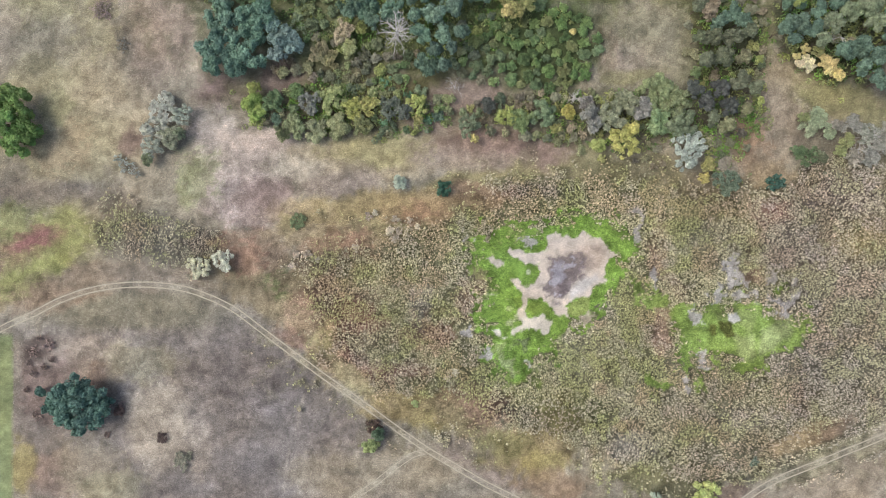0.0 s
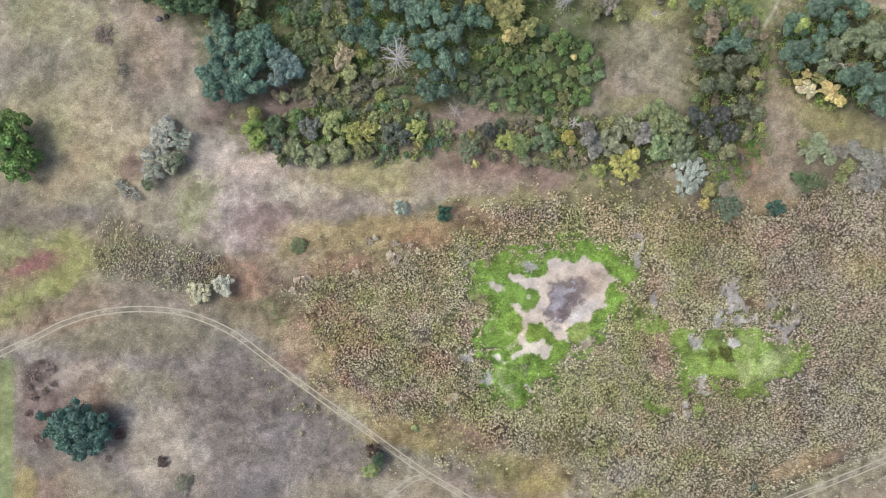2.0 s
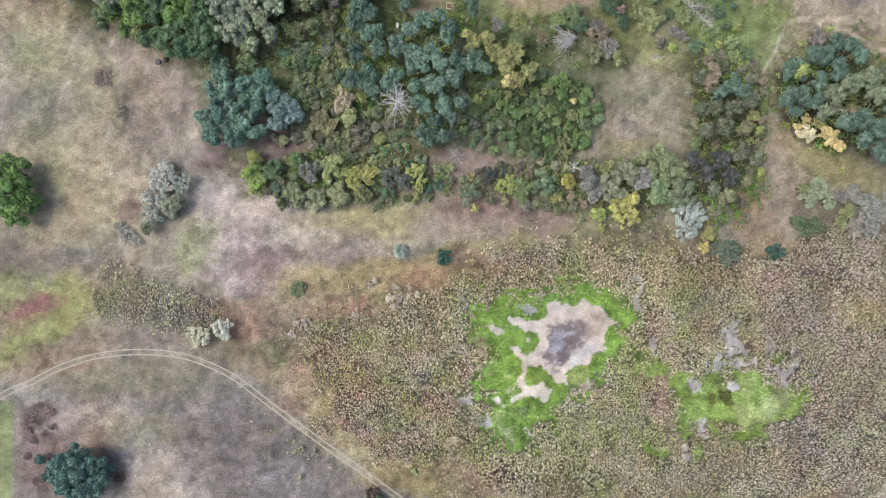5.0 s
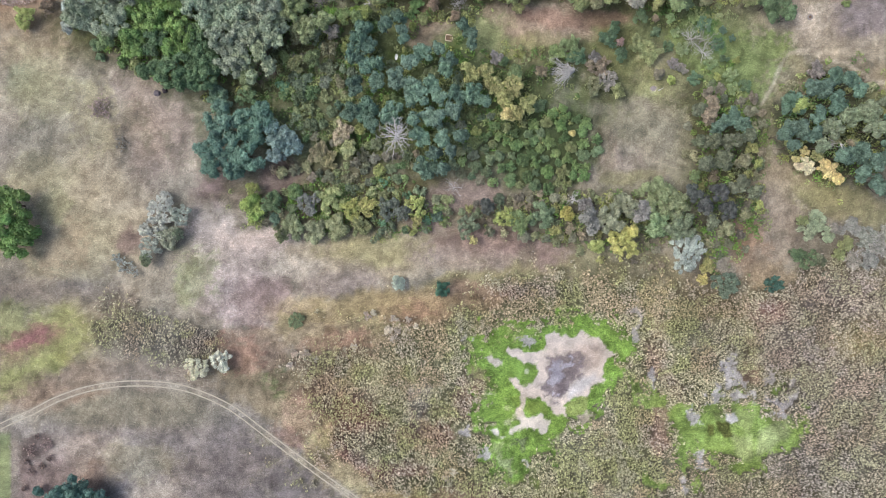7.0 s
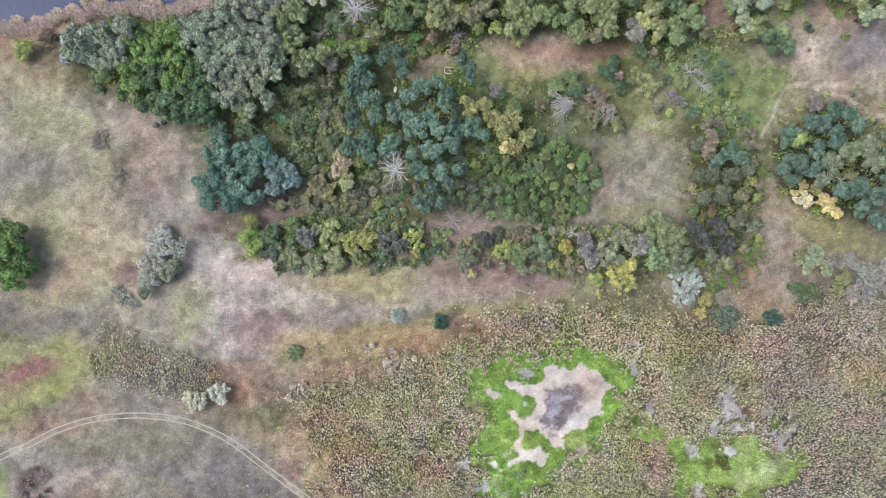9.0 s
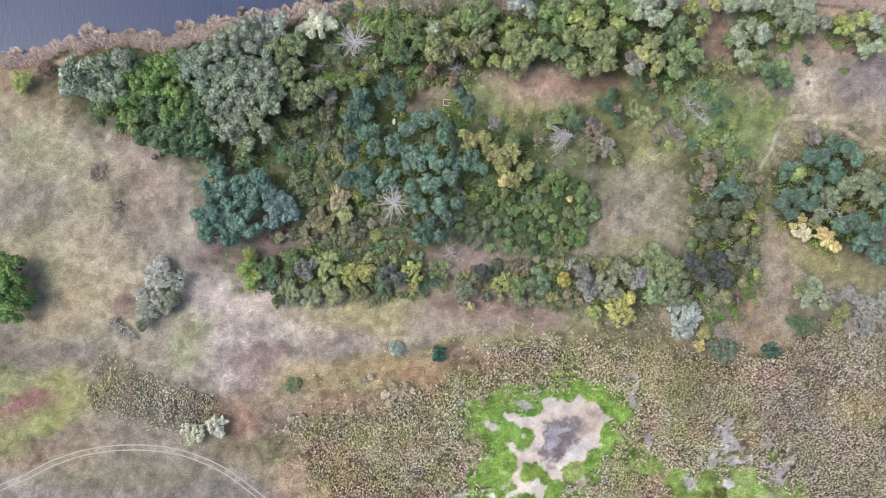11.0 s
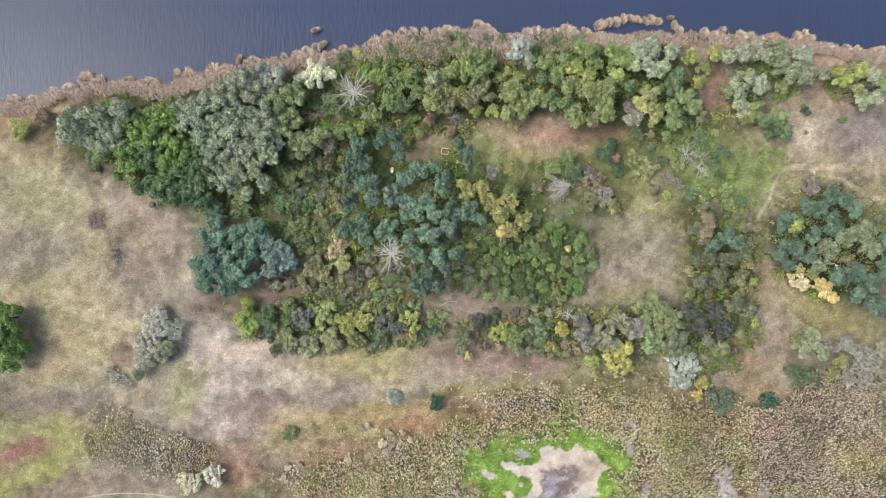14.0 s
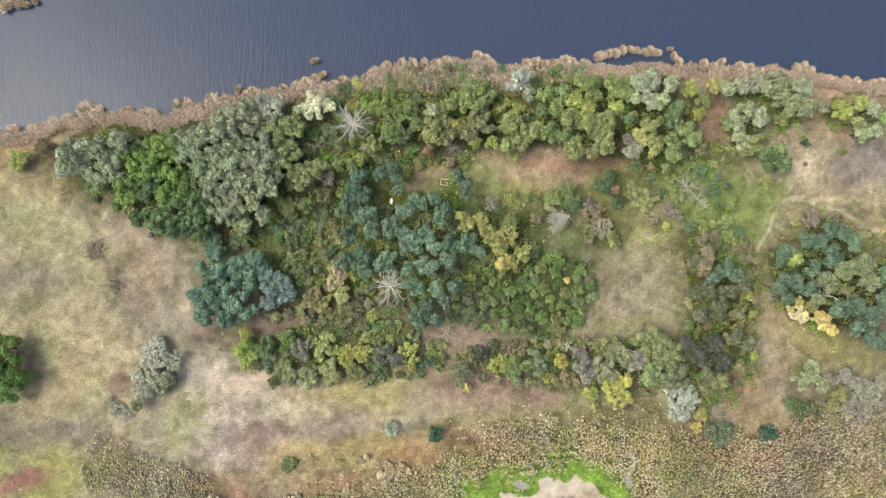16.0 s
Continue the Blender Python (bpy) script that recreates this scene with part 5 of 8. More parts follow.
def bare_tree(name, x, y, reach, height, label, seed, mat=None, limbs=17, thick=0.16, group="", spread=None):
    """A leafless tree: limbs that fork into branches and twigs."""
    rng = np.random.default_rng(seed)
    top = tagged(new(name), label, "shrub" if "shrub" in name else "tree", group)
    top.matrix_world = pose(x, y, land_at(x, y))
    mat = mat or DEADWOOD
    pieces = [("trunk", [], [])]
    main = limb_line(rng, (0, 0, -0.3), (0.05, 0.05, 1), height * 0.8, 4, 0.06)
    tube(pieces[0][1], pieces[0][2], main, [thick * f for f in (1.5, 1.3, 1.15, 1.0, 0.8)], 7)
    for i in range(limbs):
        v, q = [], []
        turn = i * 2.39996 + rng.uniform(-0.4, 0.4)
        if spread:                                  # a fallen tree fans out to one side: heading and width in degrees
            turn = radians(spread[0] + spread[1] * ((i + 0.5) / limbs - 0.5)) + rng.uniform(-0.1, 0.1)
        line = limb_line(rng, main[2 + i % 3], (math.cos(turn), math.sin(turn), rng.uniform(0.1, 0.5)), reach * rng.uniform(0.7, 1.1), 6, 0.14)
        tube(v, q, line, [thick * f for f in (0.75, 0.62, 0.5, 0.4, 0.3, 0.2, 0.08)], 5)
        for k in range(7):
            at = line[1 + k % 5]
            ahead = (line[-1] - line[0]).normalized()
            fork = limb_line(rng, at, ahead + Vector(rng.normal(0, 0.55, 3)), reach * rng.uniform(0.25, 0.5), 4, 0.2)
            tube(v, q, fork, [thick * f for f in (0.35, 0.28, 0.22, 0.15, 0.06)], 4)
            for _ in range(2):
                twig = limb_line(rng, fork[2], ahead + Vector(rng.normal(0, 0.8, 3)), reach * rng.uniform(0.12, 0.26), 2, 0.25)
                tube(v, q, twig, [thick * f for f in (0.17, 0.12, 0.04)], 3)
        pieces.append(("bough", v, q))
    for part_name, v, q in pieces:
        me = bpy.data.meshes.new(part_name)
        me.from_pydata(v, [], q)
        me.materials.append(mat)
        new(part_name, me).parent = top
    planted.append((x, y, reach * 0.7))
    return top


joined = []


def thicket(x, y, rx, ry, count, low, high, palette, label, kinds=("bushy", "bushy", "low", "round"), gap=0.72, single=0.2):
    """Shrubs of mixed colours that fill a patch round the trees already planted; single: the share that stands out, the rest grow into one another."""
    made = 0
    for _ in range(count * 12):
        a, f = RNG.uniform(0, 2 * math.pi), math.sqrt(RNG.random())
        px, py = x + rx * f * math.cos(a), y + ry * f * math.sin(a)
        reach = RNG.uniform(low, high)
        if any((px - qx) ** 2 + (py - qy) ** 2 < (gap * (reach + qr)) ** 2 for qx, qy, qr in planted):
            continue
        if made >= single * count:
            planted.append((px, py, reach))
            joined.append((px, py, reach, palette[int(RNG.integers(len(palette)))]))
            made += 1
            if made == count:
                break
            continue
        tree("shrub", kinds[made % len(kinds)], px, py, reach, reach * RNG.uniform(0.8, 1.3), palette[int(RNG.integers(len(palette)))], label, "thicket shrubs")
        made += 1
        if made == count:
            break


# river-side wood, west
tree("tree", "round", -103.5, 95.8, 4.3, 11.0, (131, 141, 113), "sage-green broadleaf tree in the riverside wood")
tree("tree", "round", -97.6, 98.6, 4.5, 11.0, (131, 141, 113), "sage-green broadleaf tree in the riverside wood")
tree("tree", "round", -92.3, 93.5, 4.8, 11.0, (131, 141, 113), "sage-green broadleaf tree in the riverside wood")
tree("tree", "round", -89.3, 101.2, 4.1, 11.0, (131, 141, 113), "sage-green broadleaf tree in the riverside wood")
tree("tree", "round", -69.4, 98.3, 5.7, 11.0, (131, 141, 113), "sage-green broadleaf tree in the riverside wood")
tree("tree", "round", -62.8, 103.4, 6.4, 11.0, (131, 141, 113), "sage-green broadleaf tree in the riverside wood")
tree("tree", "round", -55.2, 107.5, 5.6, 11.0, (131, 141, 113), "sage-green broadleaf tree in the riverside wood")
tree("tree", "round", -59.5, 95.5, 6.7, 11.0, (131, 141, 113), "sage-green broadleaf tree in the riverside wood")
tree("tree", "round", -48.7, 91.2, 5.1, 11.0, (131, 141, 113), "sage-green broadleaf tree in the riverside wood")
tree("tree", "round", -56.6, 88.4, 5.1, 11.0, (131, 141, 113), "sage-green broadleaf tree in the riverside wood")
tree("tree", "round", -60.0, 82.5, 4.8, 11.0, (131, 141, 113), "sage-green broadleaf tree in the riverside wood")
tree("tree", "round", -62.9, 89.1, 4.8, 11.0, (131, 141, 113), "sage-green broadleaf tree in the riverside wood")
tree("tree", "round", -51.6, 99.1, 6.4, 11.0, (131, 141, 113), "sage-green broadleaf tree in the riverside wood")
tree("tree", "round", -46.1, 104.7, 5.1, 9.0, (122, 134, 84), "olive-green broadleaf tree in the riverside wood")
tree("tree", "round", -41.3, 106.9, 4.2, 9.0, (122, 134, 84), "olive-green broadleaf tree in the riverside wood")
tree("tree", "round", -42.8, 98.3, 4.8, 9.0, (122, 134, 84), "olive-green broadleaf tree in the riverside wood")
tree("tree", "round", -39.5, 92.4, 4.5, 9.0, (122, 134, 84), "olive-green broadleaf tree in the riverside wood")
tree("tree", "round", -55.7, 79.4, 4.5, 9.0, (122, 134, 84), "olive-green broadleaf tree in the riverside wood")
tree("tree", "round", -84.8, 95.6, 6.1, 10.0, (112, 138, 62), "fresh green broadleaf tree in the riverside wood")
tree("tree", "round", -77.4, 101.5, 4.2, 10.0, (112, 138, 62), "fresh green broadleaf tree in the riverside wood")
tree("tree", "round", -74.4, 91.0, 4.8, 10.0, (112, 138, 62), "fresh green broadleaf tree in the riverside wood")
tree("tree", "round", -87.9, 88.1, 4.5, 10.0, (112, 138, 62), "fresh green broadleaf tree in the riverside wood")
tree("tree", "round", -82.3, 88.7, 4.8, 9.0, (90, 114, 72), "dark green broadleaf tree at the wood's edge")
tree("tree", "round", -77.4, 80.8, 6.4, 9.0, (90, 114, 72), "dark green broadleaf tree at the wood's edge")
tree("tree", "round", -84.1, 80.2, 3.5, 9.0, (90, 114, 72), "dark green broadleaf tree at the wood's edge")
tree("tree", "round", -69.0, 86.0, 5.1, 9.0, (90, 114, 72), "dark green broadleaf tree at the wood's edge")
tree("tree", "round", -68.1, 78.8, 4.8, 9.0, (90, 114, 72), "dark green broadleaf tree at the wood's edge")
tree("tree", "round", -73.7, 77.1, 3.9, 9.0, (90, 114, 72), "dark green broadleaf tree at the wood's edge")
tree("tree", "feathery", -47.6, 112.4, 3.9, 8.0, (158, 164, 148), "silvery willow at the water's edge")
tree("tree", "feathery", -40.7, 111.7, 2.3, 5.0, (158, 164, 148), "small silvery willow at the water's edge")
tree("tree", "feathery", -108.2, 93.9, 2.6, 5.0, (158, 164, 148), "small silvery willow at the meadow's edge")
tree("tree", "round", -34.9, 112.7, 4.7, 9.0, (196, 200, 162), "pale cream-green poplar near the water", boost=1.4)
bare_tree("dead_tree", -25.5, 108.2, 6.3, 10.0, "bleached bare dead tree with spreading branches", 3, limbs=20, thick=0.21)
bare_tree("dead_tree", -35.7, 101.0, 4.7, 5.0, "small grey leafless tree in the wood", 11, mat=TWIGS, limbs=8, thick=0.1)
tree("shrub", "bushy", -121.7, 96.7, 3.6, 4.0, (144, 152, 74), "yellow-green shrub on the river bank")
tree("shrub", "low", -115.5, 100.4, 3.0, 2.5, (124, 108, 88), "brown withered shrub on the river bank")
tree("tree", "round", -96.5, 88.9, 3.5, 8.5, (110, 130, 78), "green tree filling the riverside wood")
tree("tree", "round", -79.7, 93.9, 3.9, 8.5, (112, 138, 62), "fresh green tree filling the riverside wood")
tree("tree", "round", -71.6, 90.8, 3.9, 8.5, (110, 130, 78), "green tree filling the riverside wood")
tree("tree", "round", -76.4, 86.7, 4.2, 8.5, (112, 138, 62), "fresh green tree filling the riverside wood")
tree("tree", "round", -65.3, 94.1, 4.2, 8.5, (131, 141, 113), "sage-green tree filling the riverside wood")
tree("tree", "round", -66.4, 82.8, 3.9, 8.5, (90,114,72), "green tree filling the riverside wood")
tree("tree", "round", -54.0, 94.2, 4.2, 8.5, (131, 141, 113), "sage-green tree filling the riverside wood")
tree("tree", "round", -52.0, 87.5, 3.2, 8.5, (131, 141, 113), "sage-green tree filling the riverside wood")
tree("tree", "round", -47.3, 95.9, 3.9, 8.5, (136,144,104), "olive-sage tree filling the riverside wood")
tree("tree", "round", -44.5, 102.1, 3.5, 8.5, (122, 134, 84), "olive-green tree filling the riverside wood")
tree("tree", "round", -49.4, 107.8, 3.9, 8.5, (131, 141, 113), "sage-green tree filling the riverside wood")
tree("tree", "round", -76.5, 98.0, 3.2, 8.5, (112, 138, 62), "fresh green tree filling the riverside wood")
tree("tree", "round", -92.6, 97.8, 3.5, 8.5, (131, 141, 113), "sage-green tree filling the riverside wood")
tree("tree", "round", -86.7, 100.6, 3.5, 8.5, (110, 130, 78), "green tree filling the riverside wood")
tree("tree", "round", -73.7, 102.0, 3.9, 8.5, (131, 141, 113), "sage-green tree filling the riverside wood")
tree("tree", "round", -68.6, 104.5, 3.5, 8.5, (131, 141, 113), "sage-green tree filling the riverside wood")
tree("tree", "round", -58.2, 102.5, 3.9, 8.5, (131, 141, 113), "sage-green tree filling the riverside wood")
tree("tree", "round", -95.8, 101.5, 2.4, 8.5, (131, 141, 113), "sage-green tree filling the riverside wood")
tree("tree", "round", -101.8, 93.7, 2.6, 8.5, (131, 141, 113), "sage-green tree filling the riverside wood")
tree("tree", "round", -57.1, 82.2, 3.2, 8.5, (131, 141, 113), "sage-green tree filling the riverside wood")
tree("tree", "round", -61.2, 86.9, 3.5, 8.5, (131, 141, 113), "sage-green tree filling the riverside wood")
tree("tree", "round", -54.3, 111.9, 2.9, 8.5, (131, 141, 113), "sage-green tree filling the riverside wood")
tree("tree", "round", -60.7, 109.4, 3.2, 8.5, (131, 141, 113), "sage-green tree filling the riverside wood")
tree("tree", "round", -81.4, 100.0, 3.5, 8.5, (112, 138, 62), "fresh green tree filling the riverside wood")
tree("tree", "round", -34.8, 94.5, 3.5, 8.5, (122, 134, 84), "olive-green tree filling the riverside wood")
tree("tree", "round", -71.5, 81.2, 3.9, 8.5, (86,110,70), "dark green tree filling the riverside wood")
tree("tree", "round", -51.5, 84.9, 3.5, 11.0, (132, 142, 108), "sage-green broadleaf tree at the riverside wood's edge")
tree("tree", "round", -49.2, 81.3, 2.7, 10.0, (132, 142, 108), "sage-green broadleaf tree at the riverside wood's edge")
tree("tree", "round", -53.9, 89.7, 3.4, 11.0, (132, 142, 108), "sage-green broadleaf tree at the riverside wood's edge")
tree("tree", "round", -47.2, 88.5, 3.0, 11.0, (132, 142, 108), "sage-green broadleaf tree at the riverside wood's edge")
tree("tree", "round", -56.5, 83.0, 2.7, 10.0, (132, 142, 108), "sage-green broadleaf tree at the riverside wood's edge")
tree("tree", "round", -54.2, 78.3, 2.3, 9.0, (132, 142, 108), "sage-green broadleaf tree at the riverside wood's edge")
tree("tree", "round", -106.6, 98.0, 2.3, 8.0, (150, 157, 146), "silver-white broadleaf tree at the riverside wood's edge")
tree("tree", "round", -104.0, 95.4, 2.4, 8.0, (140, 149, 124), "pale sage broadleaf tree at the riverside wood's edge")
tree("tree", "round", -101.5, 100.0, 2.6, 8.0, (150, 157, 146), "silver-white broadleaf tree at the riverside wood's edge")
tree("tree", "round", -105.0, 101.4, 1.9, 8.0, (140, 149, 124), "pale sage broadleaf tree at the riverside wood's edge")
tree("tree", "round", -98.9, 91.9, 2.1, 8.0, (140, 149, 124), "pale sage broadleaf tree at the riverside wood's edge")
tree("tree", "round", -94.9, 90.3, 2.3, 8.0, (132, 142, 108), "sage-green broadleaf tree at the riverside wood's edge")
tree("tree", "feathery", -50.2, 113.7, 2.8, 7.0, (150, 157, 146), "silver-white broadleaf tree at the riverside wood's edge")
tree("tree", "feathery", -53.4, 111.2, 2.4, 7.0, (140, 149, 124), "pale sage broadleaf tree at the riverside wood's edge")
# river-side wood, middle and east
tree("tree", "bushy", -17.4, 112.6, 3.4, 6.0, (118, 136, 74), "fresh green broadleaf tree in the riverside wood")
tree("tree", "bushy", -12.8, 109.7, 3.4, 6.0, (112, 130, 78), "green broadleaf tree in the riverside wood")
tree("tree", "bushy", -8.5, 111.8, 3.1, 6.0, (118, 136, 74), "fresh green broadleaf tree in the riverside wood")
tree("tree", "bushy", -14.4, 104.8, 3.3, 6.0, (112, 130, 78), "green broadleaf tree in the riverside wood")
tree("tree", "bushy", -10.2, 104.6, 2.6, 6.0, (88, 108, 70), "dark green broadleaf tree in the riverside wood")
tree("tree", "bushy", -6.3, 107.8, 2.4, 6.0, (112, 130, 78), "green broadleaf tree in the riverside wood")
tree("tree", "bushy", -20.9, 106.8, 2.6, 6.0, (112, 130, 78), "green broadleaf tree in the riverside wood")
tree("tree", "bushy", -19.3, 101.9, 2.4, 6.0, (126, 134, 80), "olive-green broadleaf tree in the riverside wood")
tree("tree", "round", -0.6, 108.4, 4.4, 8.0, (126, 134, 80), "olive-green broadleaf tree in the riverside wood")
tree("tree", "round", 2.2, 104.5, 3.6, 8.0, (116, 116, 80), "dull olive broadleaf tree in the riverside wood")
tree("tree", "round", -2.1, 111.6, 2.8, 8.0, (132, 142, 108), "sage-green broadleaf tree in the riverside wood")
tree("tree", "round", -2.6, 104.3, 2.6, 8.0, (126, 134, 80), "olive-green broadleaf tree in the riverside wood")
tree("tree", "round", 6.6, 114.9, 3.7, 8.0, (118, 136, 74), "fresh green broadleaf tree in the riverside wood")
tree("tree", "round", 10.8, 114.0, 3.4, 8.0, (112, 130, 78), "green broadleaf tree in the riverside wood")
tree("tree", "bushy", 5.4, 107.6, 2.6, 6.0, (146, 146, 82), "khaki-yellow autumn broadleaf tree in the riverside wood")
tree("tree", "round", 2.6, 113.3, 2.9, 8.0, (126, 134, 80), "olive-green broadleaf tree in the riverside wood")
tree("tree", "bushy", -29.0, 96.9, 2.3, 6.0, (118, 136, 74), "fresh green broadleaf tree in the riverside wood")
tree("tree", "bushy", -24.9, 96.2, 2.4, 6.0, (112, 130, 78), "green broadleaf tree in the riverside wood")
tree("tree", "bushy", -29.9, 102.6, 2.1, 6.0, (112, 130, 78), "green broadleaf tree in the riverside wood")
tree("tree", "bushy", -22.5, 97.8, 2.0, 6.0, (138, 148, 70), "yellow-green broadleaf tree in the riverside wood")
tree("tree", "bushy", -37.9, 93.3, 3.9, 6.0, (132, 142, 108), "sage-green broadleaf tree in the riverside wood")
tree("tree", "bushy", -41.9, 90.3, 2.6, 6.0, (116, 116, 80), "dull olive broadleaf tree in the riverside wood")
tree("tree", "bushy", -42.7, 82.9, 2.4, 6.0, (126, 134, 80), "olive-green broadleaf tree in the riverside wood")
tree("tree", "bushy", -37.8, 84.6, 2.8, 6.0, (112, 130, 78), "green broadleaf tree in the riverside wood")
tree("tree", "bushy", -32.9, 87.1, 2.8, 6.0, (116, 116, 80), "dull olive broadleaf tree in the riverside wood")
tree("tree", "bushy", -32.2, 92.0, 2.3, 6.0, (134, 130, 116), "grey-green broadleaf tree in the riverside wood")
tree("tree", "round", 13.1, 117.4, 3.6, 8.0, (118, 136, 74), "fresh green broadleaf tree in the riverside wood")
tree("tree", "round", 9.2, 118.5, 2.9, 8.0, (112, 130, 78), "green broadleaf tree in the riverside wood")
tree("tree", "round", 11.9, 108.5, 4.7, 8.0, (116, 116, 80), "dull olive broadleaf tree in the riverside wood")
tree("tree", "round", 8.7, 105.7, 2.8, 8.0, (116, 116, 80), "dull olive broadleaf tree in the riverside wood")
tree("tree", "bushy", 10.4, 102.9, 2.1, 6.0, (138, 148, 70), "yellow-green broadleaf tree in the riverside wood")
tree("tree", "bushy", 15.3, 103.0, 2.0, 6.0, (138, 148, 70), "yellow-green broadleaf tree in the riverside wood")
tree("tree", "feathery", 22.8, 120.8, 4.1, 7.0, (150, 157, 146), "silver-white broadleaf tree in the riverside wood")
tree("tree", "feathery", 25.5, 116.9, 2.4, 7.0, (140, 149, 124), "pale sage broadleaf tree in the riverside wood")
tree("tree", "round", 20.5, 108.6, 4.1, 8.0, (126, 134, 80), "olive-green broadleaf tree in the riverside wood")
tree("tree", "round", 22.1, 104.6, 4.7, 8.0, (126, 134, 80), "olive-green broadleaf tree in the riverside wood")
tree("tree", "round", 19.1, 101.1, 2.4, 8.0, (126, 134, 80), "olive-green broadleaf tree in the riverside wood")
tree("tree", "round", 27.8, 106.2, 3.9, 8.0, (126, 134, 80), "olive-green broadleaf tree in the riverside wood")
tree("tree", "round", 32.0, 106.3, 3.1, 8.0, (112, 130, 78), "green broadleaf tree in the riverside wood")
tree("tree", "bushy", 21.2, 98.8, 2.0, 6.0, (146, 146, 82), "khaki-yellow autumn broadleaf tree in the riverside wood")
tree("tree", "round", 30.1, 116.8, 3.2, 8.0, (118, 136, 74), "fresh green broadleaf tree in the riverside wood")
tree("tree", "round", 33.4, 113.1, 2.9, 8.0, (118, 136, 74), "fresh green broadleaf tree in the riverside wood")
tree("tree", "round", 29.0, 111.9, 2.3, 8.0, (88, 108, 70), "dark green broadleaf tree in the riverside wood")
tree("tree", "round", 37.4, 110.1, 4.4, 8.0, (126, 134, 80), "olive-green broadleaf tree in the riverside wood")
tree("tree", "round", 36.7, 104.6, 3.6, 8.0, (112, 130, 78), "green broadleaf tree in the riverside wood")
tree("tree", "round", 39.2, 101.3, 3.7, 8.0, (126, 134, 80), "olive-green broadleaf tree in the riverside wood")
tree("tree", "round", 42.3, 108.5, 3.1, 8.0, (126, 134, 80), "olive-green broadleaf tree in the riverside wood")
tree("tree", "round", 47.2, 109.5, 4.1, 8.0, (126, 134, 80), "olive-green broadleaf tree in the riverside wood")
tree("tree", "round", 46.6, 104.8, 4.4, 8.0, (126, 134, 80), "olive-green broadleaf tree in the riverside wood")
tree("tree", "round", 47.4, 101.4, 3.1, 8.0, (126, 134, 80), "olive-green broadleaf tree in the riverside wood")
tree("tree", "round", 43.7, 100.1, 2.4, 8.0, (116, 116, 80), "dull olive broadleaf tree in the riverside wood")
tree("tree", "round", 38.2, 115.3, 3.4, 8.0, (138, 148, 70), "yellow-green broadleaf tree in the riverside wood")
tree("tree", "round", 42.3, 112.7, 2.8, 8.0, (138, 148, 70), "yellow-green broadleaf tree in the riverside wood")
tree("tree", "round", 43.8, 118.6, 4.4, 8.0, (118, 136, 74), "fresh green broadleaf tree in the riverside wood")
tree("tree", "round", 49.7, 119.3, 3.7, 8.0, (118, 136, 74), "fresh green broadleaf tree in the riverside wood")
tree("tree", "round", 50.4, 113.0, 2.8, 8.0, (138, 148, 70), "yellow-green broadleaf tree in the riverside wood")
tree("tree", "round", 52.9, 117.1, 2.3, 8.0, (118, 136, 74), "fresh green broadleaf tree in the riverside wood")
tree("tree", "round", 40.6, 120.2, 3.1, 8.0, (118, 136, 74), "fresh green broadleaf tree in the riverside wood")
tree("tree", "round", 34.9, 117.7, 2.6, 8.0, (112, 130, 78), "green broadleaf tree in the riverside wood")
tree("tree", "round", 59.4, 121.0, 4.4, 8.0, (140, 149, 124), "pale sage broadleaf tree in the riverside wood")
tree("tree", "round", 60.1, 115.5, 3.4, 8.0, (140, 149, 124), "pale sage broadleaf tree in the riverside wood")
tree("tree", "round", 55.6, 115.5, 2.3, 8.0, (132, 142, 108), "sage-green broadleaf tree in the riverside wood")
tree("tree", "round", 65.9, 120.1, 2.6, 8.0, (140, 149, 124), "pale sage broadleaf tree in the riverside wood")
tree("tree", "round", 63.3, 115.2, 2.8, 8.0, (132, 142, 108), "sage-green broadleaf tree in the riverside wood")
tree("tree", "round", 60.2, 108.2, 3.2, 8.0, (126, 134, 80), "olive-green broadleaf tree in the riverside wood")
tree("tree", "round", 57.5, 105.3, 2.8, 7.0, (146, 146, 82), "khaki-yellow autumn broadleaf tree in the riverside wood")
tree("tree", "round", 61.8, 103.2, 3.1, 8.0, (126, 134, 80), "olive-green broadleaf tree in the riverside wood")
tree("tree", "round", 61.6, 100.9, 2.1, 6.0, (146, 146, 82), "khaki-yellow autumn broadleaf tree in the riverside wood")
tree("tree", "round", 55.4, 100.9, 2.8, 8.0, (134, 130, 116), "grey-green broadleaf tree in the riverside wood")
tree("tree", "round", 66.7, 103.3, 3.4, 8.0, (112, 130, 78), "green broadleaf tree in the riverside wood")
tree("tree", "bushy", 56.8, 96.9, 2.1, 6.0, (88, 108, 70), "dark green broadleaf tree in the riverside wood")
tree("tree", "round", 66.7, 99.4, 2.3, 8.0, (112, 130, 78), "green broadleaf tree in the riverside wood")
tree("tree", "bushy", 65.3, 96.0, 1.6, 6.0, (112, 130, 78), "green broadleaf tree in the riverside wood")
tree("tree", "round", 54.0, 109.8, 2.4, 8.0, (88, 108, 70), "dark green broadleaf tree in the riverside wood")
tree("tree", "bushy", 54.4, 104.1, 2.1, 6.0, (126, 120, 114), "grey-mauve leafless broadleaf tree in the riverside wood")
tree("tree", "round", 66.0, 110.4, 3.7, 8.0, (88, 108, 70), "dark green broadleaf tree in the riverside wood")
tree("tree", "round", 69.9, 107.5, 3.4, 8.0, (112, 130, 78), "green broadleaf tree in the riverside wood")
tree("tree", "round", 67.7, 113.0, 2.8, 8.0, (88, 108, 70), "dark green broadleaf tree in the riverside wood")
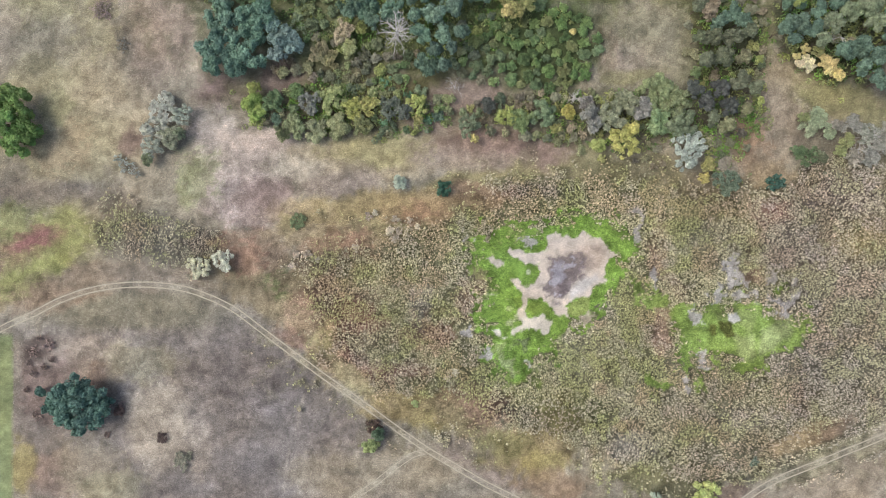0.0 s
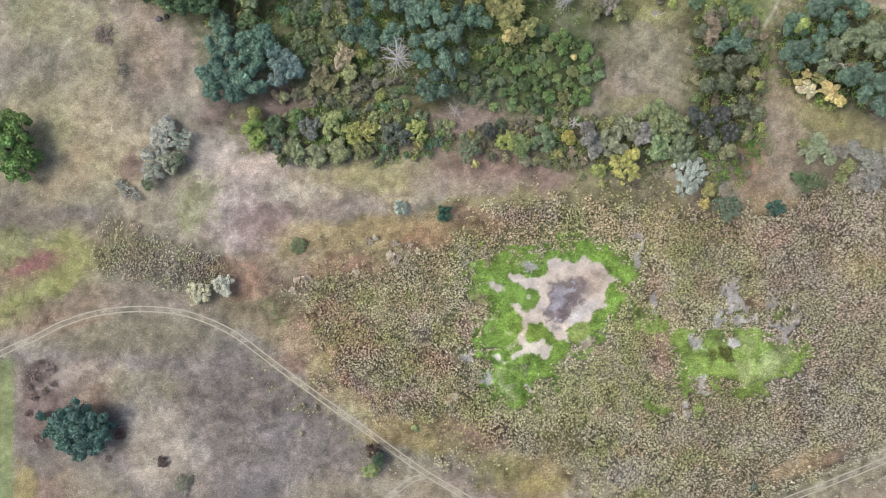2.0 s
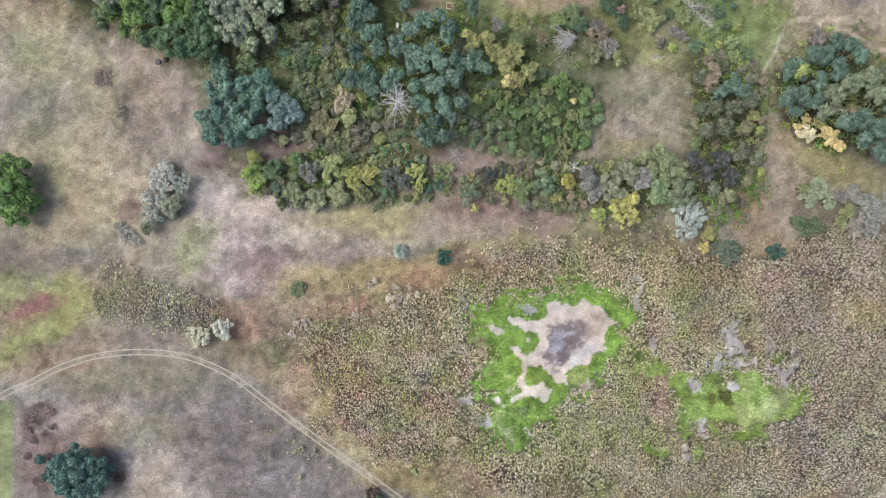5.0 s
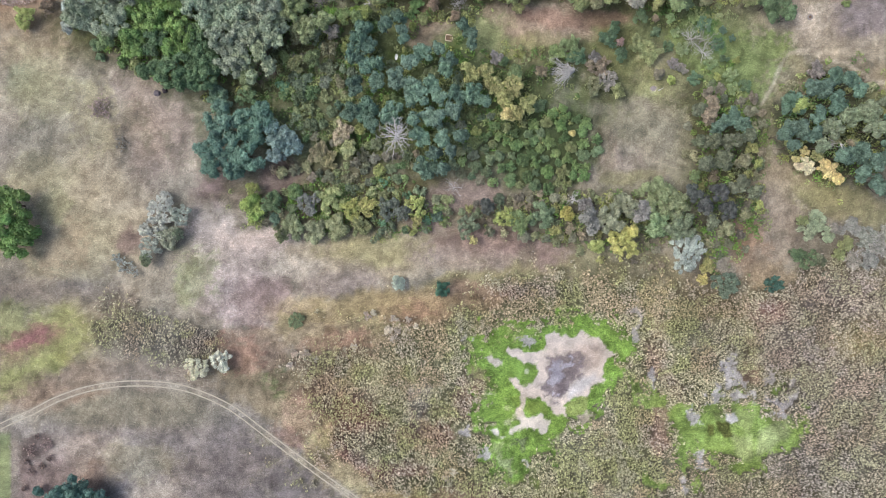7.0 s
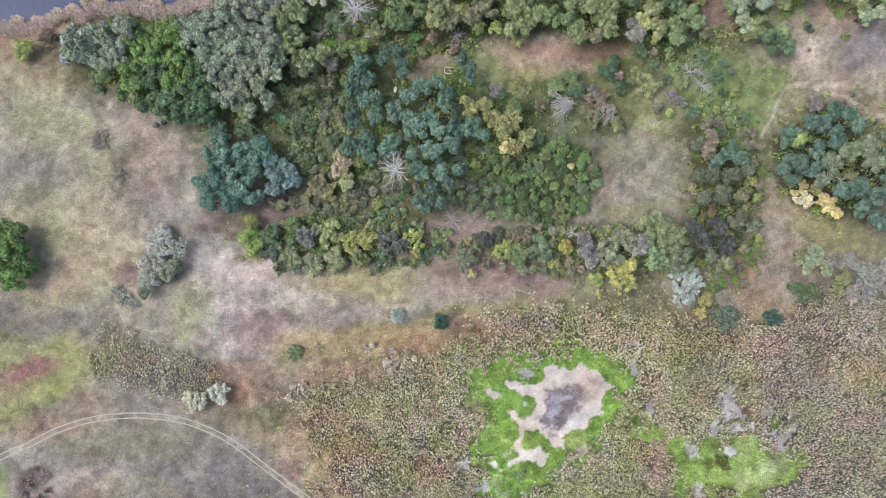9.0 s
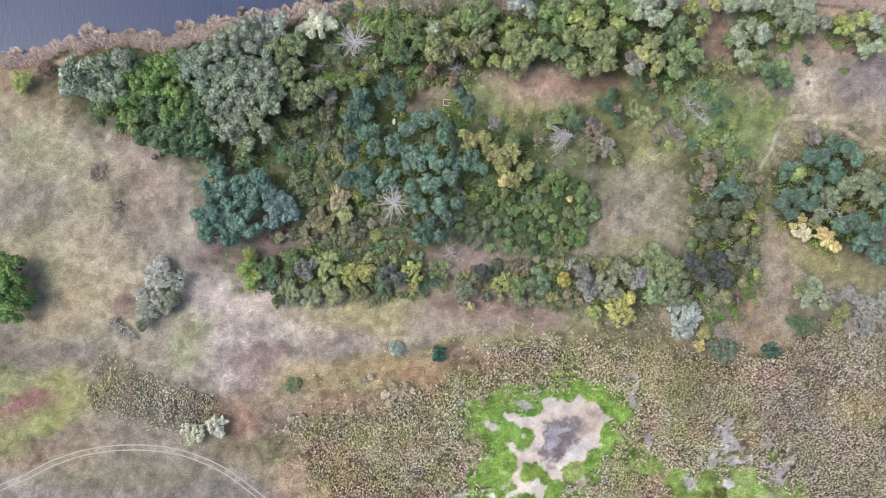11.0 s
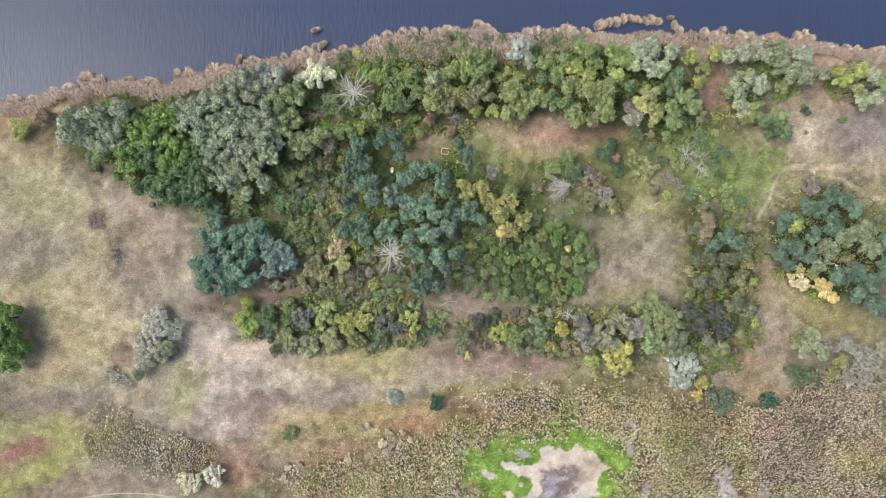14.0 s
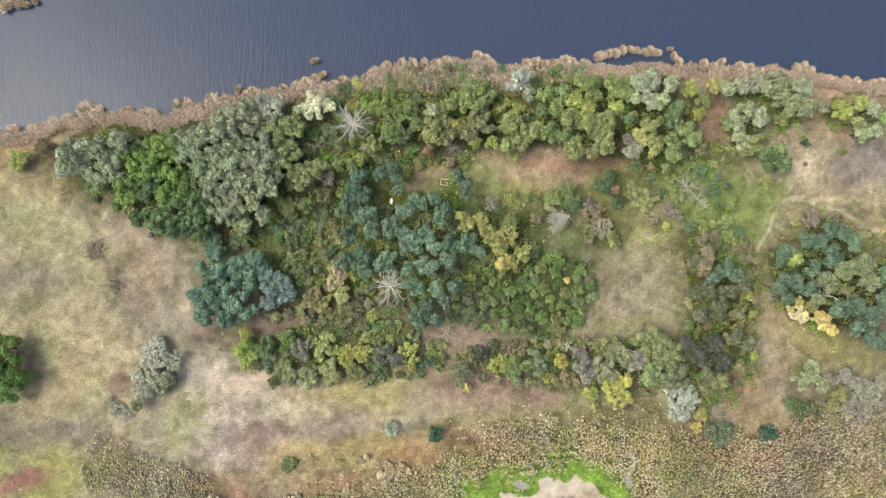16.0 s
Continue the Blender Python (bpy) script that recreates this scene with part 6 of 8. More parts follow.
tree("tree", "bushy", 74.6, 112.0, 2.3, 6.0, (138, 148, 70), "yellow-green broadleaf tree in the riverside wood")
tree("tree", "round", 72.5, 104.1, 3.1, 8.0, (112, 130, 78), "green broadleaf tree in the riverside wood")
tree("tree", "bushy", 75.4, 101.7, 2.1, 6.0, (116, 116, 80), "dull olive broadleaf tree in the riverside wood")
tree("tree", "bushy", 69.6, 100.5, 2.3, 6.0, (88, 108, 70), "dark green broadleaf tree in the riverside wood")
tree("tree", "bushy", 71.9, 118.9, 2.4, 6.0, (138, 148, 70), "yellow-green broadleaf tree in the riverside wood")
tree("tree", "bushy", 79.4, 120.0, 2.8, 6.0, (146, 146, 82), "khaki-yellow autumn broadleaf tree in the riverside wood")
tree("tree", "round", 82.1, 118.9, 2.9, 8.0, (132, 142, 108), "sage-green broadleaf tree in the riverside wood")
tree("tree", "bushy", 76.0, 116.1, 2.1, 6.0, (112, 130, 78), "green broadleaf tree in the riverside wood")
tree("tree", "round", 89.3, 120.6, 4.1, 8.0, (140, 149, 124), "pale sage broadleaf tree in the riverside wood")
tree("tree", "round", 92.8, 118.8, 2.3, 8.0, (132, 142, 108), "sage-green broadleaf tree in the riverside wood")
tree("tree", "round", 87.7, 111.6, 4.7, 8.0, (132, 142, 108), "sage-green broadleaf tree in the riverside wood")
tree("tree", "round", 84.5, 109.3, 2.8, 8.0, (132, 142, 108), "sage-green broadleaf tree in the riverside wood")
tree("tree", "round", 91.8, 110.8, 3.1, 8.0, (140, 149, 124), "pale sage broadleaf tree in the riverside wood")
tree("tree", "round", 86.1, 104.3, 3.7, 8.0, (132, 142, 108), "sage-green broadleaf tree in the riverside wood")
tree("tree", "round", 90.4, 103.5, 3.4, 8.0, (126, 134, 80), "olive-green broadleaf tree in the riverside wood")
tree("tree", "bushy", 87.8, 101.3, 2.1, 6.0, (126, 134, 80), "olive-green broadleaf tree in the riverside wood")
tree("tree", "bushy", 82.6, 109.6, 2.0, 6.0, (112, 130, 78), "green broadleaf tree in the riverside wood")
tree("tree", "feathery", 97.8, 117.6, 3.9, 7.0, (132, 142, 108), "sage-green broadleaf tree in the riverside wood")
tree("tree", "feathery", 101.0, 114.5, 3.1, 7.0, (132, 142, 108), "sage-green broadleaf tree in the riverside wood")
tree("tree", "feathery", 96.9, 121.6, 3.1, 7.0, (132, 142, 108), "sage-green broadleaf tree in the riverside wood")
tree("tree", "feathery", 104.3, 119.3, 3.6, 7.0, (140, 149, 124), "pale sage broadleaf tree in the riverside wood")
tree("tree", "feathery", 105.3, 113.8, 3.1, 7.0, (132, 142, 108), "sage-green broadleaf tree in the riverside wood")
tree("tree", "feathery", 110.0, 114.6, 2.4, 7.0, (134, 130, 116), "grey-green broadleaf tree in the riverside wood")
tree("shrub", "bushy", 99.7, 110.9, 2.3, 4.0, (126, 134, 80), "olive-green shrub in the riverside wood")
tree("tree", "round", 95.9, 98.9, 4.1, 8.0, (88, 108, 70), "dark green broadleaf tree in the riverside wood")
tree("tree", "round", 92.7, 100.3, 2.8, 8.0, (88, 108, 70), "dark green broadleaf tree in the riverside wood")
tree("tree", "round", 98.5, 97.1, 2.4, 8.0, (88, 108, 70), "dark green broadleaf tree in the riverside wood")
tree("tree", "round", 96.9, 102.0, 2.3, 8.0, (112, 130, 78), "green broadleaf tree in the riverside wood")
tree("shrub", "low", 107.6, 104.6, 1.5, 1.6, (82, 104, 86), "grey-teal shrub in the riverside wood")
tree("shrub", "low", 106.1, 106.9, 1.2, 1.6, (126, 134, 80), "olive-green shrub in the riverside wood")
tree("tree", "round", 115.3, 112.7, 3.1, 8.0, (138, 148, 70), "yellow-green broadleaf tree in the riverside wood")
tree("tree", "round", 113.3, 114.5, 2.1, 8.0, (138, 148, 70), "yellow-green broadleaf tree in the riverside wood")
tree("tree", "round", 120.2, 115.2, 2.4, 8.0, (138, 148, 70), "yellow-green broadleaf tree in the riverside wood")
tree("tree", "round", 123.6, 113.6, 2.8, 8.0, (140, 149, 124), "pale sage broadleaf tree in the riverside wood")
tree("tree", "round", 121.2, 107.1, 3.4, 8.0, (132, 142, 108), "sage-green broadleaf tree in the riverside wood")
tree("tree", "round", 124.4, 107.2, 2.1, 8.0, (132, 142, 108), "sage-green broadleaf tree in the riverside wood")
tree("tree", "round", 126.7, 111.1, 2.6, 8.0, (112, 130, 78), "green broadleaf tree in the riverside wood")
tree("tree", "round", 118.6, 109.7, 2.1, 8.0, (126, 134, 80), "olive-green broadleaf tree in the riverside wood")
tree("shrub", "low", 118.1, 102.3, 1.3, 1.6, (118, 136, 74), "fresh green shrub in the riverside wood")
tree("shrub", "bushy", -3.0, 100.7, 2.1, 4.0, (130, 116, 92), "brownish shrub by the clearing")
tree("shrub", "bushy", 3.6, 97.2, 1.8, 4.0, (130, 116, 92), "brownish shrub by the clearing")
tree("shrub", "bushy", 51.3, 89.8, 1.5, 4.0, (138, 114, 104), "reddish-brown withered shrub by the clearing")
tree("shrub", "bushy", 49.6, 94.4, 2.1, 4.0, (84, 110, 76), "deep green shrub by the clearing")
tree("shrub", "bushy", 48.0, 91.4, 2.8, 4.0, (84, 110, 76), "deep green shrub by the clearing")
tree("shrub", "bushy", 51.4, 86.5, 2.3, 4.0, (84, 110, 76), "deep green shrub by the clearing")
tree("shrub", "bushy", 59.6, 87.3, 4.1, 4.0, (126, 134, 80), "olive-green shrub by the clearing")
tree("shrub", "bushy", 56.3, 89.7, 2.5, 4.0, (126, 134, 80), "olive-green shrub by the clearing")
tree("shrub", "bushy", 36.6, 88.0, 3.9, 4.0, (112, 130, 78), "green shrub by the clearing")
tree("shrub", "bushy", 38.9, 85.6, 3.0, 4.0, (84, 110, 76), "deep green shrub by the clearing")
tree("shrub", "bushy", 32.6, 87.0, 2.5, 4.0, (118, 136, 74), "fresh green shrub by the clearing")
tree("shrub", "bushy", 44.8, 82.8, 3.6, 4.0, (130, 116, 92), "brownish shrub by the clearing")
tree("shrub", "bushy", 43.8, 85.6, 2.1, 4.0, (126, 120, 114), "grey-mauve leafless shrub by the clearing")
tree("shrub", "bushy", 47.8, 78.9, 3.1, 4.0, (134, 130, 116), "grey-green shrub by the clearing")
tree("shrub", "bushy", 44.0, 77.4, 3.0, 4.0, (116, 116, 80), "dull olive shrub by the clearing")
tree("shrub", "bushy", 50.6, 75.8, 2.5, 4.0, (126, 134, 80), "olive-green shrub by the clearing")
tree("shrub", "bushy", 15.2, 85.3, 2.0, 4.0, (126, 120, 114), "grey-mauve leafless shrub by the clearing")
tree("shrub", "bushy", 17.7, 83.7, 1.6, 4.0, (88, 108, 70), "dark green shrub by the clearing")
tree("shrub", "bushy", 28.4, 81.4, 2.1, 4.0, (130, 116, 92), "brownish shrub by the clearing")
tree("shrub", "bushy", 61.1, 96.8, 1.3, 4.0, (130, 116, 92), "brownish shrub by the clearing")
tree("shrub", "low", 76.6, 96.1, 2.8, 1.6, (84, 110, 76), "deep green shrub in the lush green gap")
tree("shrub", "low", 73.3, 98.2, 2.0, 1.6, (118, 136, 74), "fresh green shrub in the lush green gap")
tree("shrub", "low", 80.3, 90.3, 2.2, 1.6, (84, 110, 76), "deep green shrub in the lush green gap")
tree("shrub", "low", 68.3, 93.5, 2.0, 1.6, (112, 130, 78), "green shrub in the lush green gap")
tree("shrub", "low", 70.0, 88.6, 2.3, 1.6, (112, 130, 78), "green shrub in the lush green gap")
tree("shrub", "low", 65.9, 89.3, 2.0, 1.6, (88, 108, 70), "dark green shrub in the lush green gap")
tree("shrub", "low", 73.7, 80.0, 2.5, 1.6, (84, 110, 76), "deep green shrub in the lush green gap")
tree("shrub", "low", 70.1, 82.7, 1.8, 1.6, (134, 130, 116), "grey-green shrub in the lush green gap")
tree("shrub", "low", 80.4, 80.4, 1.3, 1.6, (138, 148, 70), "yellow-green shrub in the lush green gap")
tree("shrub", "low", 85.8, 85.4, 1.3, 1.6, (138, 148, 70), "yellow-green shrub in the lush green gap")
tree("shrub", "low", 84.2, 81.2, 2.3, 1.6, (112, 130, 78), "green shrub in the lush green gap")
tree("shrub", "low", 67.6, 84.4, 2.0, 1.6, (126, 120, 114), "grey-mauve leafless shrub in the lush green gap")
tree("shrub", "low", 88.4, 78.0, 2.5, 1.6, (88, 108, 70), "dark green shrub in the lush green gap")
tree("shrub", "low", 78.4, 84.5, 2.2, 1.6, (112, 130, 78), "green shrub in the lush green gap")
tree("shrub", "low", 66.8, 79.4, 1.5, 1.6, (138, 148, 70), "yellow-green shrub in the lush green gap")
tree("shrub", "low", 85.1, 77.1, 2.3, 1.6, (112, 130, 78), "green shrub in the lush green gap")
bare_tree("dead_shrub", 4.6, 100.1, 3.7, 3.0, "pale leafless shrub by the clearing", 17, mat=TWIGS, limbs=7, thick=0.07)
# teal trees at the wood's south-west corner
tree("tree", "round", -62.4, 66.5, 6.7, 9.0, (90, 120, 100), "dense teal-green tree at the thicket's corner")
tree("tree", "round", -54.8, 65.0, 6.1, 9.0, (90, 120, 100), "dense teal-green tree at the thicket's corner")
tree("tree", "round", -64.7, 58.0, 6.1, 9.0, (90, 120, 100), "dense teal-green tree at the thicket's corner")
tree("tree", "round", -56.6, 56.5, 6.7, 9.0, (90, 120, 100), "dense teal-green tree at the thicket's corner")
tree("tree", "round", -65.9, 52.4, 3.5, 9.0, (90, 120, 100), "dense teal-green tree at the thicket's corner")
tree("tree", "round", -59.8, 51.7, 3.2, 9.0, (90, 120, 100), "dense teal-green tree at the thicket's corner")
tree("tree", "round", -51.2, 69.4, 3.2, 9.0, (90, 120, 100), "dense teal-green tree at the thicket's corner")
tree("tree", "round", -47.2, 61.3, 4.5, 7.0, (108, 130, 122), "blue-green tree beside the thicket")
tree("tree", "round", -43.4, 59.0, 3.6, 7.0, (108, 130, 122), "blue-green tree beside the thicket")
tree("tree", "round", -48.2, 56.5, 3.2, 7.0, (108, 130, 122), "blue-green tree beside the thicket")
tree("tree", "round", -49.2, 64.5, 2.6, 7.0, (108, 130, 122), "blue-green tree beside the thicket")
tree("shrub", "bushy", -65.1, 72.9, 4.2, 5.0, (100, 126, 95), "dark shrub between wood and thicket")
tree("shrub", "bushy", -57.5, 74.2, 3.3, 3.0, (96, 118, 76), "dark green shrub in the wood's gap")
# teal grove in the middle
tree("tree", "round", -23.8, 90.9, 4.0, 9.0, (86, 112, 90), "dark teal tree in the grove")
tree("tree", "round", -25.3, 85.2, 3.4, 9.0, (86, 112, 90), "dark teal tree in the grove")
tree("tree", "round", -21.1, 87.0, 3.1, 9.0, (86, 112, 90), "dark teal tree in the grove")
tree("tree", "round", -22.0, 81.4, 2.6, 9.0, (86, 112, 90), "dark teal tree in the grove")
tree("tree", "round", -16.5, 93.4, 2.6, 9.0, (82, 104, 86), "grey-teal tree in the grove")
tree("tree", "round", -12.9, 95.3, 2.4, 9.0, (82, 104, 86), "grey-teal tree in the grove")
tree("tree", "round", -11.7, 91.6, 1.9, 9.0, (82, 104, 86), "grey-teal tree in the grove")
tree("tree", "round", -11.2, 89.1, 1.9, 9.0, (86, 112, 90), "dark teal tree in the grove")
tree("tree", "round", -18.8, 82.2, 2.6, 9.0, (86, 112, 90), "dark teal tree in the grove")
tree("tree", "round", -9.5, 82.8, 2.7, 9.0, (98, 124, 102), "teal-green tree in the grove")
tree("tree", "round", -6.0, 85.4, 3.2, 9.0, (98, 124, 102), "teal-green tree in the grove")
tree("tree", "round", 1.3, 83.1, 3.1, 9.0, (82, 104, 86), "grey-teal tree in the grove")
tree("tree", "round", -1.2, 86.4, 2.1, 9.0, (86, 112, 90), "dark teal tree in the grove")
tree("tree", "round", -13.2, 78.1, 3.7, 9.0, (98, 124, 102), "teal-green tree in the grove")
tree("tree", "round", -18.8, 77.2, 3.4, 9.0, (86, 112, 90), "dark teal tree in the grove")
tree("tree", "round", -25.2, 76.3, 3.1, 9.0, (86, 112, 90), "dark teal tree in the grove")
tree("tree", "round", -8.8, 75.9, 3.2, 9.0, (98, 124, 102), "teal-green tree in the grove")
tree("tree", "round", -3.5, 76.6, 3.1, 9.0, (98, 124, 102), "teal-green tree in the grove")
tree("tree", "round", 0.5, 80.5, 2.4, 9.0, (86, 112, 90), "dark teal tree in the grove")
tree("tree", "round", 7.7, 90.6, 2.4, 9.0, (82, 104, 86), "grey-teal tree in the grove")
tree("tree", "round", 5.5, 93.0, 1.8, 9.0, (82, 104, 86), "grey-teal tree in the grove")
tree("tree", "round", 7.9, 87.7, 1.9, 9.0, (82, 104, 86), "grey-teal tree in the grove")
tree("tree", "round", -7.7, 73.7, 4.2, 9.0, (98, 124, 102), "teal-green tree in the grove")
tree("tree", "round", -1.2, 73.1, 3.1, 9.0, (98, 124, 102), "teal-green tree in the grove")
tree("tree", "round", 3.6, 73.8, 3.2, 9.0, (86, 112, 90), "dark teal tree in the grove")
tree("tree", "round", 8.5, 73.8, 3.6, 9.0, (86, 112, 90), "dark teal tree in the grove")
tree("tree", "round", -2.8, 67.3, 4.2, 9.0, (98, 124, 102), "teal-green tree in the grove")
tree("tree", "round", 2.9, 68.9, 3.1, 9.0, (98, 124, 102), "teal-green tree in the grove")
tree("tree", "round", -8.4, 66.4, 2.4, 9.0, (98, 124, 102), "teal-green tree in the grove")
tree("tree", "round", -6.8, 61.6, 3.7, 9.0, (98, 124, 102), "teal-green tree in the grove")
tree("tree", "round", -0.3, 60.8, 2.7, 9.0, (98, 124, 102), "teal-green tree in the grove")
tree("tree", "round", 5.0, 61.7, 2.6, 9.0, (82, 104, 86), "grey-teal tree in the grove")
tree("tree", "round", -2.7, 56.8, 2.7, 9.0, (82, 104, 86), "grey-teal tree in the grove")
tree("tree", "round", 2.1, 57.6, 2.1, 9.0, (82, 104, 86), "grey-teal tree in the grove")
tree("tree", "round", -5.1, 52.7, 3.9, 9.0, (82, 104, 86), "grey-teal tree in the grove")
tree("tree", "round", -0.1, 52.3, 2.6, 9.0, (82, 104, 86), "grey-teal tree in the grove")
tree("tree", "round", -22.1, 69.5, 4.2, 9.0, (86, 112, 90), "dark teal tree in the grove")
tree("tree", "round", -14.9, 68.3, 3.9, 9.0, (98, 124, 102), "teal-green tree in the grove")
tree("tree", "round", -20.5, 65.5, 3.1, 9.0, (86, 112, 90), "dark teal tree in the grove")
tree("tree", "round", -26.2, 68.7, 3.1, 9.0, (86, 112, 90), "dark teal tree in the grove")
tree("tree", "round", 11.7, 71.6, 2.3, 9.0, (86, 112, 90), "dark teal tree in the grove")
tree("tree", "bushy", 8.1, 79.8, 2.8, 7.0, (146, 146, 82), "khaki-yellow autumn broadleaf tree in the thicket")
tree("tree", "bushy", 12.5, 80.8, 2.4, 7.0, (146, 146, 82), "khaki-yellow autumn broadleaf tree in the thicket")
tree("tree", "bushy", 15.0, 76.4, 3.7, 7.0, (146, 146, 82), "khaki-yellow autumn broadleaf tree in the thicket")
tree("tree", "bushy", 19.9, 76.5, 3.4, 7.0, (146, 146, 82), "khaki-yellow autumn broadleaf tree in the thicket")
tree("tree", "bushy", 17.4, 73.0, 2.8, 7.0, (146, 146, 82), "khaki-yellow autumn broadleaf tree in the thicket")
tree("tree", "bushy", 20.7, 68.7, 2.9, 7.0, (146, 146, 82), "khaki-yellow autumn broadleaf tree in the thicket")
tree("tree", "bushy", 24.1, 71.5, 2.6, 7.0, (146, 146, 82), "khaki-yellow autumn broadleaf tree in the thicket")
tree("tree", "bushy", 18.0, 68.5, 2.1, 7.0, (184, 170, 104), "golden autumn broadleaf tree in the thicket")
tree("tree", "bushy", 6.8, 82.0, 1.8, 7.0, (146, 146, 82), "khaki-yellow autumn broadleaf tree in the thicket")
tree("tree", "bushy", 20.6, 80.7, 2.1, 7.0, (112, 130, 78), "green broadleaf tree in the thicket")
bare_tree("dead_tree", -13.4, 61.5, 5.7, 12.5, "bleached bare dead tree among teal trees", 5, limbs=20, thick=0.2)
tree("shrub", "bushy", -29.2, 63.3, 3.6, 5.0, (158, 146, 116), "tan withered shrub in the thicket")
tree("tree", "round", -27.4, 58.7, 3.3, 5.0, (150, 152, 96), "pale yellow-green tree in the thicket")
tree("shrub", "bushy", -24.0, 64.3, 2.1, 4.0, (144, 152, 74), "yellow-green shrub in the thicket")
tree("shrub", "bushy", -36.3, 57.3, 3.6, 4.0, (132, 128, 88), "brownish olive shrub in the thicket")
tree("shrub", "bushy", -33.3, 55.7, 2.6, 4.0, (140,134,86), "brownish olive shrub in the thicket")
tree("shrub", "round", 37.7, 63.6, 1.2, 3.0, (170, 158, 90), "small golden shrub in the thicket")
bare_tree("dead_shrub", 75.2, 90.5, 5.0, 4.0, "grey leafless shrub in green undergrowth", 29, mat=TWIGS, limbs=10, thick=0.08)
bare_tree("dead_shrub", 27.8, 80.6, 3.0, 3.0, "brown leafless shrub by the clearing", 31, mat=TWIGS, limbs=8, thick=0.07)
bare_tree("dead_tree", 38.2, 82.0, 7.6, 3.5, "grey fallen dead tree with a fan of boughs", 7, limbs=17, thick=0.2, spread=(-168, 75))
bare_tree("dead_shrub", 72.3, 91.8, 4.2, 2.6, "bleached leafless shrub in green undergrowth", 61, limbs=12, thick=0.09)
bare_tree("dead_shrub", 76.1, 87.7, 3.6, 2.6, "bleached leafless shrub in green undergrowth", 62, limbs=12, thick=0.09)
bare_tree("dead_shrub", -22.0, 101.4, 1.8, 2.6, "bleached leafless shrub in green undergrowth", 63, limbs=12, thick=0.09)
bare_tree("dead_shrub", 4.1, 101.7, 2.6, 2.6, "bleached leafless shrub in green undergrowth", 64, limbs=12, thick=0.09)
# belt of dark trees east of the clearing
tree("tree", "round", 76.5, 71.2, 3.4, 8.0, (130, 116, 92), "brownish broadleaf tree in the dark belt")
tree("tree", "round", 72.6, 69.6, 2.3, 8.0, (96, 102, 76), "dark olive broadleaf tree in the dark belt")
tree("tree", "round", 75.7, 67.8, 2.8, 8.0, (130, 116, 92), "brownish broadleaf tree in the dark belt")
tree("tree", "round", 82.2, 67.9, 3.4, 8.0, (82, 104, 86), "grey-teal tree in the dark belt")
tree("tree", "round", 85.5, 65.6, 2.8, 8.0, (82, 104, 86), "grey-teal tree in the dark belt")
tree("tree", "round", 78.2, 64.6, 2.8, 8.0, (82, 104, 86), "grey-teal tree in the dark belt")
tree("tree", "round", 72.7, 60.7, 2.3, 8.0, (96, 102, 76), "dark olive broadleaf tree in the dark belt")
tree("tree", "round", 76.6, 60.7, 3.1, 8.0, (96, 102, 76), "dark olive broadleaf tree in the dark belt")
tree("tree", "round", 82.3, 60.7, 3.1, 8.0, (96, 102, 76), "dark olive broadleaf tree in the dark belt")
tree("tree", "round", 87.1, 62.4, 2.8, 8.0, (96, 102, 76), "dark olive broadleaf tree in the dark belt")
tree("tree", "round", 79.9, 55.1, 3.6, 8.0, (96, 102, 76), "dark olive broadleaf tree in the dark belt")
tree("tree", "round", 75.0, 54.2, 2.8, 8.0, (96, 102, 76), "dark olive broadleaf tree in the dark belt")
tree("tree", "round", 85.5, 55.1, 2.8, 8.0, (116, 116, 80), "dull olive broadleaf tree in the dark belt")
tree("tree", "bushy", 90.2, 54.5, 1.5, 6.0, (138, 148, 70), "yellow-green broadleaf tree in the dark belt")
tree("tree", "bushy", 72.3, 51.1, 2.0, 6.0, (112, 130, 78), "green broadleaf tree in the dark belt")
tree("tree", "round", 71.8, 46.1, 3.1, 8.0, (74, 76, 72), "nearly black-green broadleaf tree in the dark belt")
tree("tree", "round", 75.1, 42.1, 2.8, 8.0, (74, 76, 72), "nearly black-green broadleaf tree in the dark belt")
tree("tree", "round", 79.1, 46.2, 3.1, 8.0, (74, 76, 72), "nearly black-green broadleaf tree in the dark belt")
tree("tree", "round", 84.8, 48.6, 3.6, 8.0, (96, 102, 76), "dark olive broadleaf tree in the dark belt")
tree("tree", "round", 88.8, 46.2, 2.4, 8.0, (96, 102, 76), "dark olive broadleaf tree in the dark belt")
tree("tree", "round", 81.6, 41.0, 3.1, 8.0, (74, 76, 72), "nearly black-green broadleaf tree in the dark belt")
tree("tree", "round", 76.8, 37.6, 2.4, 8.0, (96, 102, 76), "dark olive broadleaf tree in the dark belt")
tree("tree", "bushy", 91.1, 42.7, 1.3, 6.0, (138, 148, 70), "yellow-green broadleaf tree in the dark belt")
tree("tree", "round", 80.8, 35.6, 2.8, 8.0, (116, 116, 80), "dull olive broadleaf tree in the dark belt")
tree("tree", "round", 86.1, 39.9, 2.1, 8.0, (116, 116, 80), "dull olive broadleaf tree in the dark belt")
tree("tree", "round", 61.4, 45.0, 5.8, 7.0, (120, 128, 82), "olive tree at the thicket's south edge")
tree("tree", "round", 67.1, 42.8, 4.9, 7.0, (116, 126, 82), "olive tree at the thicket's south edge")
tree("tree", "round", 57.4, 40.9, 4.2, 7.0, (126, 126, 116), "grey-olive tree at the thicket's south edge")
tree("tree", "round", 68.7, 36.7, 4.9, 7.0, (104, 118, 84), "grey-green tree at the thicket's south edge")
tree("tree", "round", 62.2, 36.8, 4.5, 7.0, (112, 130, 84), "green tree at the thicket's south edge")
